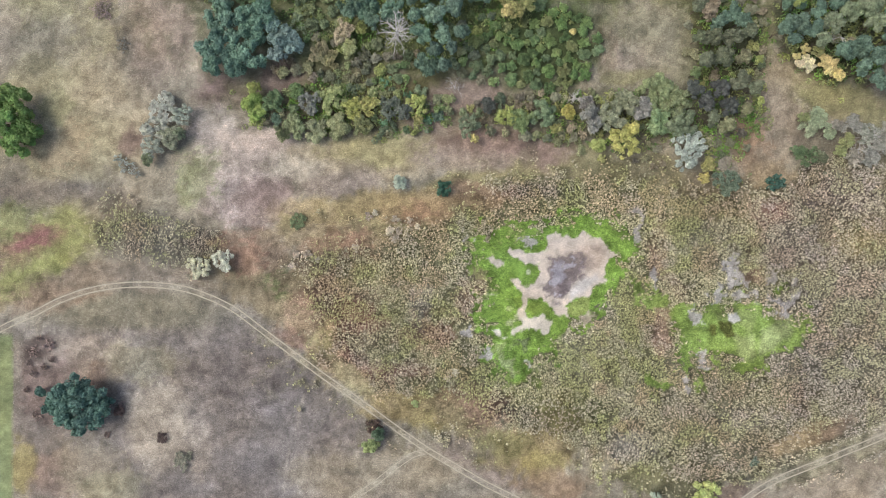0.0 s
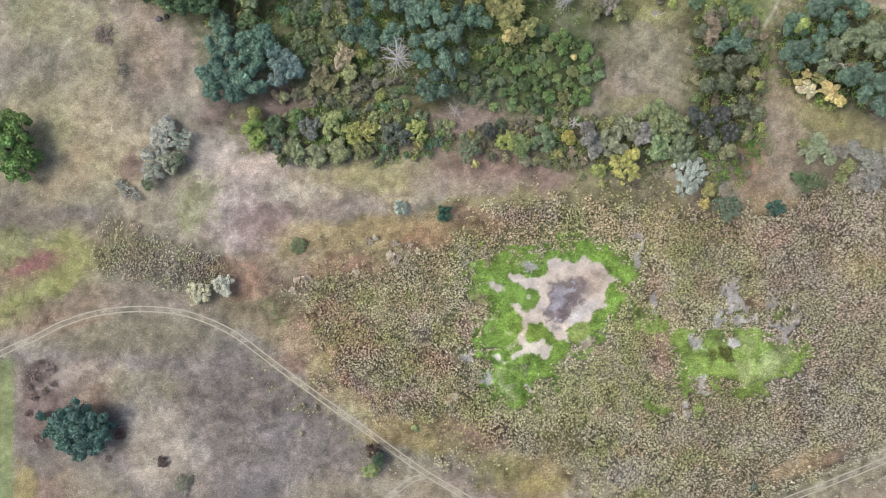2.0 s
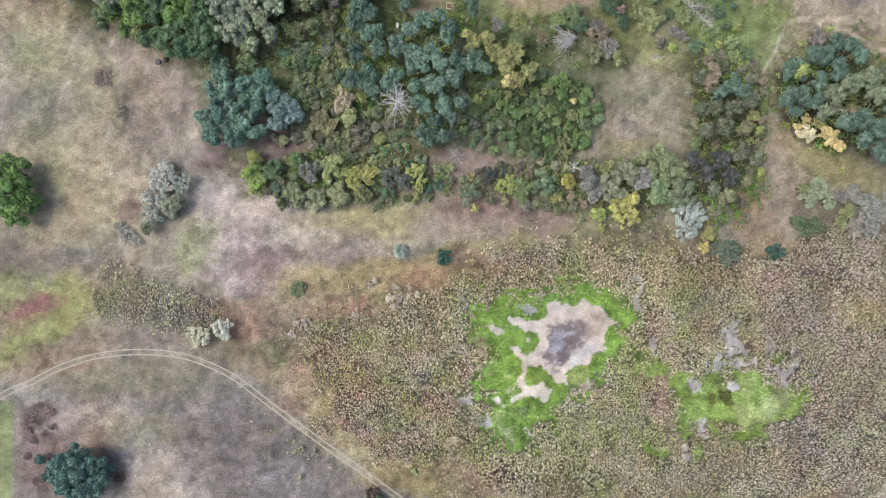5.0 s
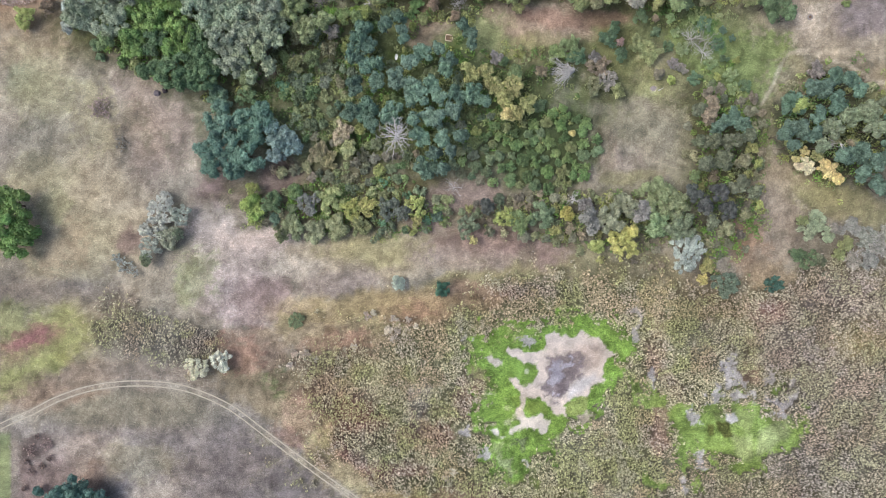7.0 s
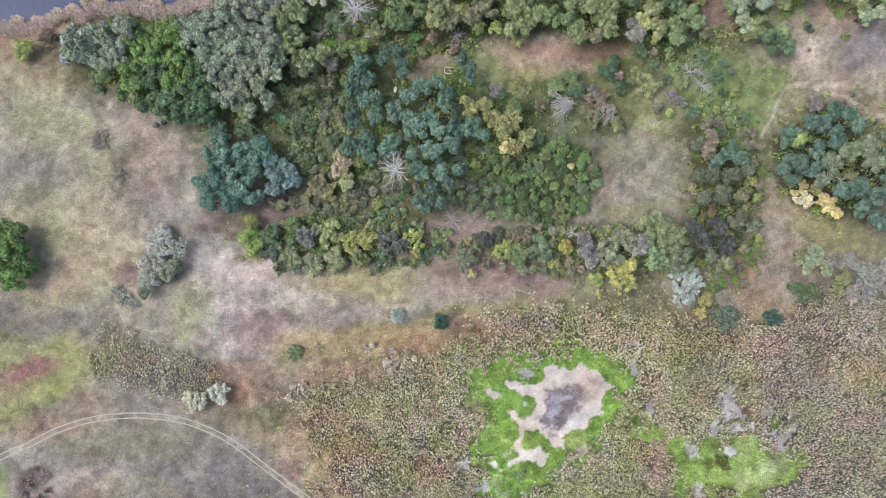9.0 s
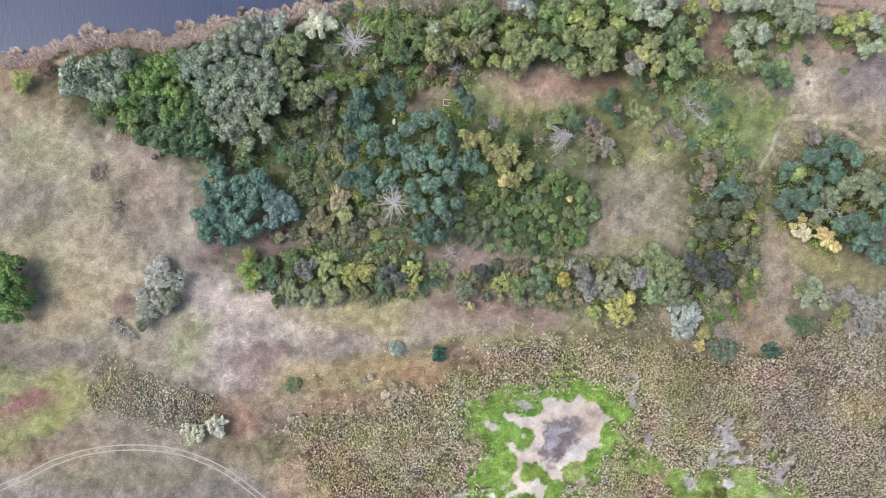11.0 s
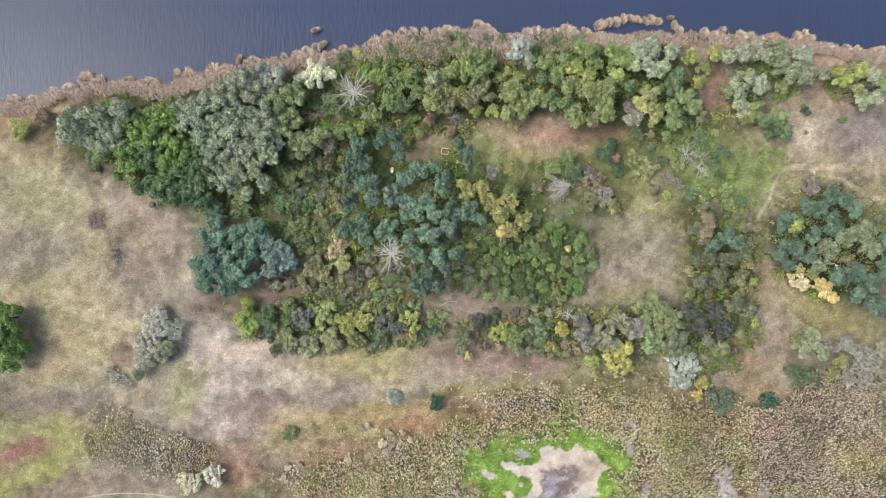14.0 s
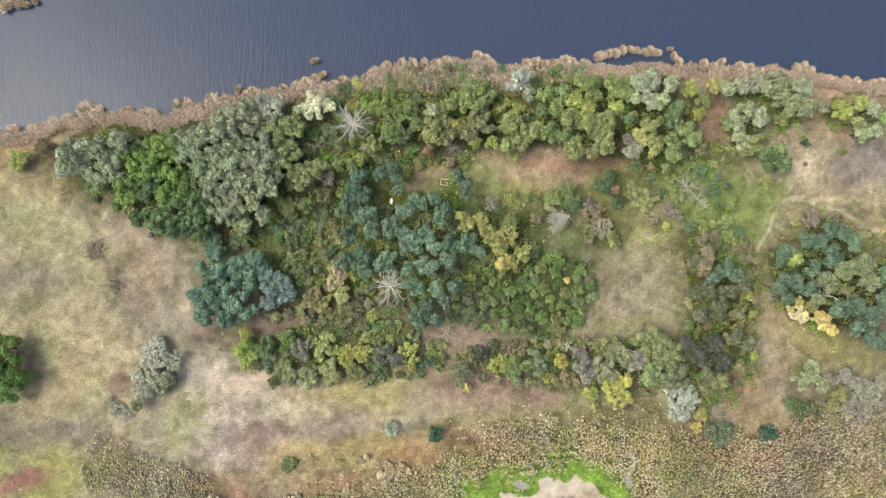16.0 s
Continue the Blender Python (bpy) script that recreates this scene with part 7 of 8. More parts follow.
tree("tree", "round", 48.5, 38.5, 4.9, 7.0, (120, 124, 96), "grey-olive tree at the thicket's south edge")
tree("tree", "round", 42.8, 38.5, 4.2, 7.0, (126, 126, 116), "grey-olive tree at the thicket's south edge")
tree("tree", "round", 52.5, 42.5, 4.2, 7.0, (122,126,96), "grey-olive tree at the thicket's south edge")
tree("tree", "feathery", 70.5, 29.2, 5.7, 7.0, (146, 150, 140), "silver-white willow at the marsh edge")
tree("shrub", "bushy", 77.4, 25.0, 2.5, 4.0, (150, 148, 80), "yellow shrub at the marsh edge")
tree("shrub", "bushy", 76.4, 21.0, 2.0, 3.0, (170, 158, 90), "golden shrub at the marsh edge")
tree("shrub", "bushy", 82.3, 19.7, 4.2, 5.0, (90, 104, 84), "dark grey-green shrub at the marsh edge")
tree("tree", "bushy", 52.4, 32.0, 5.2, 6.0, (158, 152, 72), "bright yellow autumn tree at the marsh edge")
tree("tree", "round", 54.4, 34.9, 2.3, 6.0, (170, 162, 78), "yellow autumn tree at the marsh edge")
tree("shrub", "bushy", 46.0, 26.7, 1.5, 3.0, (150, 148, 80), "small yellow shrub at the marsh edge")
tree("shrub", "bushy", 45.2, 30.9, 2.6, 3.0, (144, 152, 74), "yellow-green shrub at the marsh edge")
# eastern grove
tree("tree", "round", 99.3, 71.3, 4.0, 10.0, (86, 112, 90), "dark teal tree in the eastern grove")
tree("tree", "round", 100.1, 70.5, 2.2, 11.0, (138, 148, 70), "yellow-green broadleaf tree in the eastern grove")
tree("tree", "round", 106.5, 75.4, 3.7, 10.0, (82, 104, 86), "grey-teal tree in the eastern grove")
tree("tree", "round", 110.5, 78.7, 3.1, 10.0, (82, 104, 86), "grey-teal tree in the eastern grove")
tree("tree", "round", 114.5, 77.9, 3.4, 10.0, (86, 112, 90), "dark teal tree in the eastern grove")
tree("tree", "round", 117.0, 74.7, 2.4, 10.0, (86, 112, 90), "dark teal tree in the eastern grove")
tree("tree", "round", 111.4, 71.4, 3.7, 10.0, (86, 112, 90), "dark teal tree in the eastern grove")
tree("tree", "round", 105.7, 68.2, 3.1, 10.0, (86, 112, 90), "dark teal tree in the eastern grove")
tree("tree", "round", 100.1, 64.1, 3.4, 10.0, (82, 104, 86), "grey-teal tree in the eastern grove")
tree("tree", "round", 96.1, 62.5, 2.7, 10.0, (82, 104, 86), "grey-teal tree in the eastern grove")
tree("tree", "round", 104.2, 62.5, 3.4, 10.0, (82, 104, 86), "grey-teal tree in the eastern grove")
tree("tree", "round", 98.6, 59.3, 2.1, 10.0, (82, 104, 86), "grey-teal tree in the eastern grove")
tree("tree", "round", 109.8, 64.2, 3.4, 10.0, (114, 124, 92), "olive-sage broadleaf tree in the eastern grove")
tree("tree", "round", 114.6, 67.4, 4.0, 10.0, (114, 124, 92), "olive-sage broadleaf tree in the eastern grove")
tree("tree", "round", 120.2, 69.1, 4.0, 10.0, (114, 124, 92), "olive-sage broadleaf tree in the eastern grove")
tree("tree", "round", 121.9, 64.3, 3.1, 10.0, (114, 124, 92), "olive-sage broadleaf tree in the eastern grove")
tree("tree", "round", 106.6, 59.3, 2.7, 10.0, (114, 124, 92), "olive-sage broadleaf tree in the eastern grove")
tree("tree", "round", 117.1, 57.0, 4.2, 10.0, (82, 104, 86), "grey-teal tree in the eastern grove")
tree("tree", "round", 112.3, 56.2, 2.7, 10.0, (86, 112, 90), "dark teal tree in the eastern grove")
tree("tree", "round", 122.7, 54.6, 3.7, 10.0, (82, 104, 86), "grey-teal tree in the eastern grove")
tree("tree", "round", 126.2, 59.7, 3.2, 10.0, (86, 112, 90), "dark teal tree in the eastern grove")
tree("tree", "round", 117.9, 51.4, 2.7, 10.0, (82, 104, 86), "grey-teal tree in the eastern grove")
tree("tree", "round", 124.7, 48.2, 4.2, 10.0, (82, 104, 86), "grey-teal tree in the eastern grove")
tree("tree", "round", 126.2, 66.9, 2.6, 10.0, (86, 112, 90), "dark teal tree in the eastern grove")
tree("tree", "bushy", 107.5, 56.9, 2.1, 6.0, (146, 146, 82), "khaki-yellow autumn broadleaf tree in the eastern grove")
tree("shrub", "bushy", 108.5, 82.0, 2.5, 4.0, (126, 120, 114), "grey-mauve leafless shrub beside the grove")
tree("shrub", "bushy", 104.8, 58.2, 1.8, 4.0, (184, 170, 104), "golden autumn shrub beside the grove")
tree("shrub", "bushy", 102.1, 55.9, 1.3, 4.0, (184, 170, 104), "golden autumn shrub beside the grove")
tree("shrub", "bushy", 105.7, 54.1, 2.5, 4.0, (188, 174, 142), "peach-coloured autumn shrub beside the grove")
tree("shrub", "bushy", 103.1, 53.9, 1.5, 4.0, (188, 174, 142), "peach-coloured autumn shrub beside the grove")
tree("tree", "bushy", 111.2, 52.5, 2.9, 6.0, (184, 170, 104), "golden autumn broadleaf tree beside the grove")
tree("tree", "bushy", 109.2, 54.3, 2.0, 6.0, (184, 170, 104), "golden autumn broadleaf tree beside the grove")
tree("tree", "bushy", 113.1, 50.1, 2.0, 6.0, (184, 170, 104), "golden autumn broadleaf tree beside the grove")
tree("shrub", "bushy", 108.4, 37.6, 3.9, 5.0, (132, 142, 108), "sage-green shrub at the marsh edge")
tree("shrub", "bushy", 106.1, 35.0, 2.5, 5.0, (132, 142, 108), "sage-green shrub at the marsh edge")
tree("shrub", "bushy", 111.4, 33.4, 2.1, 5.0, (132, 142, 108), "sage-green shrub at the marsh edge")
tree("shrub", "bushy", 103.8, 38.2, 2.0, 5.0, (126, 134, 80), "olive-green shrub at the marsh edge")
tree("shrub", "bushy", 105.5, 27.4, 3.3, 5.0, (88, 108, 70), "dark green shrub at the marsh edge")
tree("shrub", "bushy", 102.2, 28.7, 2.0, 5.0, (88, 108, 70), "dark green shrub at the marsh edge")
tree("shrub", "bushy", 109.1, 26.8, 2.3, 5.0, (96, 102, 76), "dark olive shrub at the marsh edge")
tree("shrub", "bushy", 118.5, 36.7, 2.8, 5.0, (130, 130, 118), "silver-grey shrub at the marsh edge")
tree("shrub", "bushy", 122.8, 34.1, 3.6, 5.0, (130, 130, 118), "silver-grey shrub at the marsh edge")
tree("shrub", "bushy", 126.1, 30.9, 3.3, 5.0, (130, 130, 118), "silver-grey shrub at the marsh edge")
tree("shrub", "bushy", 127.7, 34.8, 2.3, 5.0, (134, 130, 116), "grey-green shrub at the marsh edge")
tree("shrub", "bushy", 116.9, 31.6, 2.5, 5.0, (126, 134, 80), "olive-green shrub at the marsh edge")
tree("shrub", "bushy", 118.6, 26.7, 2.9, 5.0, (134, 130, 116), "grey-green shrub at the marsh edge")
tree("shrub", "bushy", 123.5, 26.8, 2.8, 5.0, (130, 130, 118), "silver-grey shrub at the marsh edge")
tree("shrub", "bushy", 113.6, 35.8, 2.0, 5.0, (134, 130, 116), "grey-green shrub at the marsh edge")
tree("shrub", "bushy", 114.5, 28.5, 2.1, 5.0, (126, 134, 80), "olive-green shrub at the marsh edge")
bare_tree("dead_tree", 110.9, 60.0, 2.6, 10.5, "dead bare top of a tree", 37, limbs=7, thick=0.1)
bare_tree("dead_shrub", 123.7, 32.8, 3.4, 5.2, "silver-grey leafless shrub at the marsh edge", 71, limbs=12, thick=0.08)
bare_tree("dead_shrub", 119.9, 29.0, 2.6, 5.2, "silver-grey leafless shrub at the marsh edge", 72, limbs=12, thick=0.08)
bare_tree("dead_shrub", 126.5, 28.7, 2.8, 5.2, "silver-grey leafless shrub at the marsh edge", 73, limbs=12, thick=0.08)
# lone trees and shrubs of the meadow
tree("tree", "round", -123.3, 41.9, 5.5, 9.0, (108,136,62), "bright green tree in the meadow")
tree("tree", "round", -123.0, 31.6, 5.5, 9.0, (108,136,62), "bright green tree in the meadow")
tree("tree", "round", -128.7, 36.8, 8.0, 11.0, (110, 140, 62), "bright green tree standing alone in the meadow")
tree("tree", "round", -119.8, 34.3, 4.5, 8.0, (92,126,54), "green tree in the meadow")
tree("shrub", "bushy", -81.7, 41.0, 5.0, 4.5, (158, 158, 146), "silver-grey shrub in the dry meadow")
tree("shrub", "bushy", -76.4, 39.3, 3.3, 4.5, (150, 152, 138), "silver-grey shrub in the dry meadow")
tree("shrub", "bushy", -84.2, 35.5, 4.1, 4.5, (152, 154, 140), "silver-grey shrub in the dry meadow")
tree("shrub", "bushy", -79.7, 32.8, 3.6, 4.5, (134, 140, 112), "silver-grey shrub in the dry meadow")
tree("shrub", "bushy", -85.0, 29.8, 3.3, 4.5, (150, 152, 138), "silver-grey shrub in the dry meadow")
tree("shrub", "bushy", -86.0, 26.3, 2.1, 4.5, (128, 138, 100), "silver-grey shrub in the dry meadow")
tree("shrub", "bushy", -76.8, 33.9, 2.1, 4.5, (130, 138, 106), "silver-grey shrub in the dry meadow")
tree("shrub", "sparse", -93.2, 24.4, 2.8, 2.0, (160, 160, 150), "low silver-grey shrub in the dry meadow")
tree("shrub", "sparse", -95.5, 27.1, 1.8, 2.0, (160, 160, 150), "low silver-grey shrub in the dry meadow")
tree("shrub", "sparse", -90.5, 22.8, 1.7, 2.0, (160, 160, 150), "low silver-grey shrub in the dry meadow")
tree("shrub", "feathery", -13.0, 19.8, 2.5, 3.0, (158, 164, 148), "silver-grey shrub alone in the meadow")
tree("shrub", "low", 0.0, 17.9, 2.8, 3.0, (56, 94, 72), "round dark teal shrub alone in the meadow")
tree("shrub", "low", 97.0, 19.7, 2.8, 3.0, (60, 94, 78), "round dark teal shrub at the marsh edge")
tree("shrub", "bushy", -71.4, -5.2, 3.6, 4.5, (204, 196, 166), "cream-white shrub beside the dirt track", boost=1.35)
tree("shrub", "bushy", -64.6, -3.2, 3.4, 4.5, (202, 198, 172), "cream-white shrub beside the dirt track", boost=1.35)
tree("shrub", "bushy", -73.5, -7.5, 2.0, 3.0, (204, 196, 166), "small cream-white shrub beside the track", boost=1.35)
tree("tree", "round", -104.1, -44.1, 6.4, 10.5, (80, 112, 98), "dense teal tree standing in the heath")
tree("tree", "round", -108.9, -41.6, 4.3, 9.0, (80, 112, 98), "dense teal tree standing in the heath")
tree("tree", "round", -100.3, -42.3, 4.3, 9.0, (80, 112, 98), "dense teal tree standing in the heath")
tree("tree", "round", -101.3, -48.2, 4.3, 8.5, (80, 112, 98), "dense teal tree standing in the heath")
tree("tree", "round", -108.4, -47.9, 4.2, 8.5, (80, 112, 98), "dense teal tree standing in the heath")
tree("tree", "round", -104.7, -38.8, 3.7, 8.5, (80, 112, 98), "dense teal tree standing in the heath")
tree("tree", "round", -105.1, -50.2, 3.8, 8.0, (80, 112, 98), "dense teal tree standing in the heath")
tree("tree", "round", -112.6, -44.9, 2.9, 7.0, (80, 112, 98), "dense teal tree standing in the heath")
tree("tree", "round", -98.3, -45.5, 2.9, 7.0, (80, 112, 98), "dense teal tree standing in the heath")
tree("shrub", "round", -98.7, -44.3, 1.8, 3.2, (80, 110, 98), "small teal shrub beside a big tree")
tree("shrub", "round", -118.1, -41.4, 1.8, 3.2, (80, 110, 98), "small teal shrub beside a big tree")
tree("shrub", "round", -116.5, -46.6, 1.3, 3.2, (80, 110, 98), "small teal shrub beside a big tree")
tree("tree", "round", -21.5, -57.0, 3.0, 4.0, (132, 142, 82), "yellow-green young tree in the heath")
tree("shrub", "bushy", -19.3, -53.8, 2.3, 4.0, (86,104,76), "dark green shrub in the heath")
tree("shrub", "low", -20.5, -51.9, 2.6, 2.0, (84, 66, 58), "dark brown withered shrub in the heath")
tree("shrub", "low", -76.9, -61.9, 3.1, 1.6, (120, 118, 100), "low grey shrub in the heath")
tree("shrub", "low", -83.0, -55.4, 2.0, 1.2, (92, 76, 66), "low brown withered shrub in the heath")
tree("shrub", "low", -95.7, -47.4, 1.8, 1.2, (100, 78, 68), "low brown withered shrub in the heath")
tree("tree", "round", 75.8, -70.8, 4.9, 5.0, (150, 158, 82), "yellow-green tree at the marsh's south edge")
tree("shrub", "feathery", 61.6, -72.7, 2.0, 3.0, (158, 164, 148), "silver shrub at the marsh's south edge")
tree("shrub", "low", 90.7, -62.1, 1.5, 2.0, (100,116,100), "small grey-green shrub in the reeds")
tree("shrub", "low", -8.5, -45.4, 1.2, 1.0, (140,150,90), "small light green shrub at the marsh edge")
# southern edge of the thicket
tree("shrub", "round", -55.4, 42.0, 4.3, 4.5, (128, 148, 56), "bright lime shrub at the thicket's south edge")
tree("shrub", "bushy", -49.8, 43.0, 3.6, 4.5, (96, 118, 76), "dark green shrub at the thicket's south edge")
tree("shrub", "round", -32.4, 43.7, 4.6, 4.5, (134, 142, 82), "olive shrub at the thicket's south edge")
tree("shrub", "bushy", -39.5, 42.7, 3.6, 4.5, (126, 126, 116), "grey-green shrub at the thicket's south edge")
tree("shrub", "bushy", -26.4, 41.0, 3.6, 4.5, (146, 150, 72), "yellow-olive shrub at the thicket's south edge")
tree("shrub", "bushy", -21.9, 42.3, 2.9, 4.5, (154, 156, 76), "yellow-olive shrub at the thicket's south edge")
tree("shrub", "bushy", -15.7, 41.4, 3.6, 4.5, (104, 112, 96), "dark grey-green shrub at the thicket's south edge")
tree("shrub", "bushy", -11.6, 40.4, 2.9, 4.5, (108,112,100), "grey-green shrub at the thicket's south edge")
tree("shrub", "bushy", -8.0, 42.0, 3.6, 4.5, (150, 156, 76), "yellow-green shrub at the thicket's south edge")
tree("shrub", "bushy", -7.5, 37.7, 1.8, 4.5, (150, 148, 80), "yellow shrub at the thicket's south edge")
tree("shrub", "round", -43.6, 36.1, 4.1, 4.5, (114, 124, 80), "olive-green shrub at the thicket's south edge")
tree("shrub", "round", -37.4, 34.8, 4.3, 4.5, (120, 124, 86), "grey-olive shrub at the thicket's south edge")
tree("shrub", "round", -30.8, 35.5, 4.3, 4.5, (122, 128, 82), "olive-green shrub at the thicket's south edge")
tree("shrub", "bushy", -23.9, 36.4, 3.3, 4.5, (124,132,78), "olive-green shrub at the thicket's south edge")
tree("shrub", "bushy", -55.1, 47.1, 2.0, 4.5, (144, 152, 74), "yellow-green shrub at the thicket's south edge")
tree("shrub", "bushy", -42.8, 46.3, 2.6, 4.5, (110, 130, 78), "green shrub at the thicket's south edge")
tree("shrub", "bushy", -46.9, 33.2, 2.3, 4.5, (116,122,78), "olive shrub at the thicket's south edge")
tree("shrub", "bushy", 7.2, 36.1, 3.6, 4.5, (110, 120, 90), "grey-green shrub at the thicket's south edge")
tree("shrub", "bushy", 18.0, 38.7, 3.3, 4.5, (144, 152, 74), "yellow-green shrub at the thicket's south edge")
tree("shrub", "bushy", 22.3, 37.7, 3.9, 4.5, (110, 130, 78), "green shrub at the thicket's south edge")
tree("shrub", "round", 28.8, 39.7, 4.6, 4.5, (104, 122, 84), "green shrub at the thicket's south edge")
tree("shrub", "bushy", 35.9, 40.0, 2.5, 4.5, (164, 160, 66), "yellow shrub at the thicket's south edge")
tree("shrub", "bushy", 32.6, 35.1, 2.0, 4.5, (150, 148, 80), "yellow shrub at the thicket's south edge")
tree("shrub", "bushy", 8.9, 32.3, 1.6, 4.5, (170, 158, 90), "golden shrub at the thicket's south edge")
tree("shrub", "bushy", 13.0, 42.2, 2.6, 4.5, (82, 86, 80), "dark grey shrub at the thicket's south edge")
tree("shrub", "bushy", 41.3, 43.0, 2.6, 4.5, (126, 126, 116), "grey shrub at the thicket's south edge")
bare_tree("dead_shrub", 3.1, 47.7, 3.3, 4.0, "bleached bare dead shrub in the thicket", 41, limbs=7, thick=0.09)
bare_tree("dead_shrub", 37.8, 44.4, 2.3, 4.0, "whitish dead shrub at the thicket's edge", 43, limbs=9, thick=0.12)
bare_tree("dead_shrub", -4.6, 42.7, 2.0, 2.5, "pale leafless shrub in the thicket", 47, mat=TWIGS, limbs=7, thick=0.06)
bare_tree("dead_shrub", 124.1, 29.2, 2.3, 3.0, "pale leafless shrub among grey shrubs", 53, limbs=5, thick=0.1)
# undergrowth
MIXED = [(102, 116, 78), (112, 122, 82), (92, 110, 76), (114, 120, 86), (126, 132, 84), (100, 110, 88), (84, 108, 84), (112, 110, 88)]
LUSH = [(98, 124, 62), (88, 112, 62), (108, 128, 66), (94, 112, 74), (116, 124, 72)]
DULL = [(108, 110, 84), (118, 116, 92), (96, 104, 80), (126, 126, 84), (112, 104, 88)]
thicket(28.9, 59.6, 16.7, 12.5, 110, 1.4, 2.4, LUSH, "small green shrub in the dense thicket", single=0.55)
thicket(-35.4, 78.6, 12.5, 15.0, 70, 1.5, 2.6, MIXED, "mixed green shrub in the thicket")
thicket(-15.6, 67.3, 28.3, 18.3, 60, 1.4, 2.4, MIXED, "mixed green shrub under the teal trees")
thicket(12.5, 59.4, 13.3, 10.0, 45, 1.4, 2.4, MIXED, "mixed green shrub in the thicket")
thicket(-20.9, 103.4, 18.3, 11.7, 45, 1.6, 2.8, LUSH, "fresh green shrub in the riverside wood")
thicket(20.1, 113.8, 53.3, 11.7, 60, 1.6, 2.8, MIXED, "olive shrub in the riverside wood")
thicket(-40.1, 57.2, 13.3, 6.7, 30, 1.3, 2.2, DULL, "dull olive shrub in the thicket")
thicket(-27.4, 40.8, 31.7, 7.5, 60, 1.2, 2.2, MIXED, "olive shrub in the thicket's south belt")
thicket(35.3, 39.1, 31.7, 7.0, 55, 1.2, 2.2, DULL, "dull olive shrub in the thicket's south belt")
thicket(-24.1, 54.0, 28.3, 5.0, 35, 1.3, 2.2, DULL, "dull green shrub in the thicket")
thicket(82.4, 61.8, 12.5, 18.3, 40, 1.5, 2.5, DULL, "dull green shrub in the dark belt")
thicket(69.8, 91.3, 15.0, 11.7, 28, 1.2, 2.2, MIXED, "olive shrub in rough grass", gap=1.0)
thicket(112.9, 67.1, 18.3, 15.0, 20, 1.6, 2.6, DULL, "dull green shrub in the eastern grove")
thicket(-75.0, 92.9, 30.0, 13.3, 30, 1.6, 2.8, LUSH, "fresh green shrub in the riverside wood")
thicket(117.6, 30.0, 15.0, 8.3, 9, 1.0, 1.8, DULL, "grey-olive shrub at the marsh edge", gap=1.0, single=1.0)
thicket(63.3, 31.7, 26.7, 6.7, 30, 1.0, 1.8, DULL, "grey-olive shrub at the marsh edge", gap=0.9)
# dark heather and pale seed heads
tree("shrub", "sparse", -121.1, -29.9, 2.0, 0.9, (136, 116, 106), "low dark brown heather in the heath", "heather")
tree("shrub", "sparse", -116.4, -28.2, 2.0, 0.9, (136, 116, 106), "low dark brown heather in the heath", "heather")
tree("shrub", "sparse", -115.4, -32.4, 1.3, 0.9, (136, 116, 106), "low dark brown heather in the heath", "heather")
tree("shrub", "sparse", -119.1, -25.9, 1.0, 0.9, (136, 116, 106), "low dark brown heather in the heath", "heather")
tree("shrub", "sparse", -122.4, -33.5, 1.3, 0.9, (136, 116, 106), "low dark brown heather in the heath", "heather")
tree("shrub", "sparse", -121.1, -36.5, 1.5, 0.9, (136, 116, 106), "low dark brown heather in the heath", "heather")
tree("shrub", "sparse", -120.1, -49.2, 1.7, 0.9, (136, 116, 106), "low dark brown heather in the heath", "heather")
tree("shrub", "sparse", -117.8, -34.5, 1.2, 0.9, (136, 116, 106), "low dark brown heather in the heath", "heather")
tree("shrub", "sparse", -122.8, -41.2, 1.3, 0.9, (136, 116, 106), "low dark brown heather in the heath", "heather")
tree("shrub", "sparse", -99.1, -54.5, 1.3, 0.9, (136, 116, 106), "low dark brown heather in the heath", "heather")
tree("shrub", "sparse", -94.9, -45.5, 1.3, 0.9, (136, 116, 106), "low dark brown heather in the heath", "heather")
tree("shrub", "low", -22.2, 10.0, 1.3, 1.3, (206, 192, 168), "pale cream seed-head clump at the marsh edge", "pale clumps", boost=1.2)
tree("shrub", "low", -20.4, 11.0, 1.0, 1.3, (206, 192, 168), "pale cream seed-head clump at the marsh edge", "pale clumps", boost=1.2)
tree("shrub", "low", -14.3, 9.0, 1.2, 1.3, (206, 192, 168), "pale cream seed-head clump at the marsh edge", "pale clumps", boost=1.2)
tree("shrub", "low", -15.9, 5.7, 1.5, 1.3, (206, 192, 168), "pale cream seed-head clump at the marsh edge", "pale clumps", boost=1.2)
tree("shrub", "low", -13.6, 5.0, 1.3, 1.3, (206, 192, 168), "pale cream seed-head clump at the marsh edge", "pale clumps", boost=1.2)
tree("shrub", "low", -14.8, 3.0, 1.2, 1.3, (206, 192, 168), "pale cream seed-head clump at the marsh edge", "pale clumps", boost=1.2)
tree("shrub", "low", -10.1, 9.0, 1.0, 1.3, (206, 192, 168), "pale cream seed-head clump at the marsh edge", "pale clumps", boost=1.2)
tree("shrub", "low", -7.9, 7.0, 1.0, 1.3, (206, 192, 168), "pale cream seed-head clump at the marsh edge", "pale clumps", boost=1.2)
tree("shrub", "low", -40.0, -1.3, 1.3, 1.3, (206, 192, 168), "pale cream seed-head clump at the marsh edge", "pale clumps", boost=1.2)
tree("shrub", "low", -43.5, -1.3, 1.2, 1.3, (206, 192, 168), "pale cream seed-head clump at the marsh edge", "pale clumps", boost=1.2)
tree("shrub", "low", -26.2, 0.4, 1.2, 1.3, (206, 192, 168), "pale cream seed-head clump at the marsh edge", "pale clumps", boost=1.2)
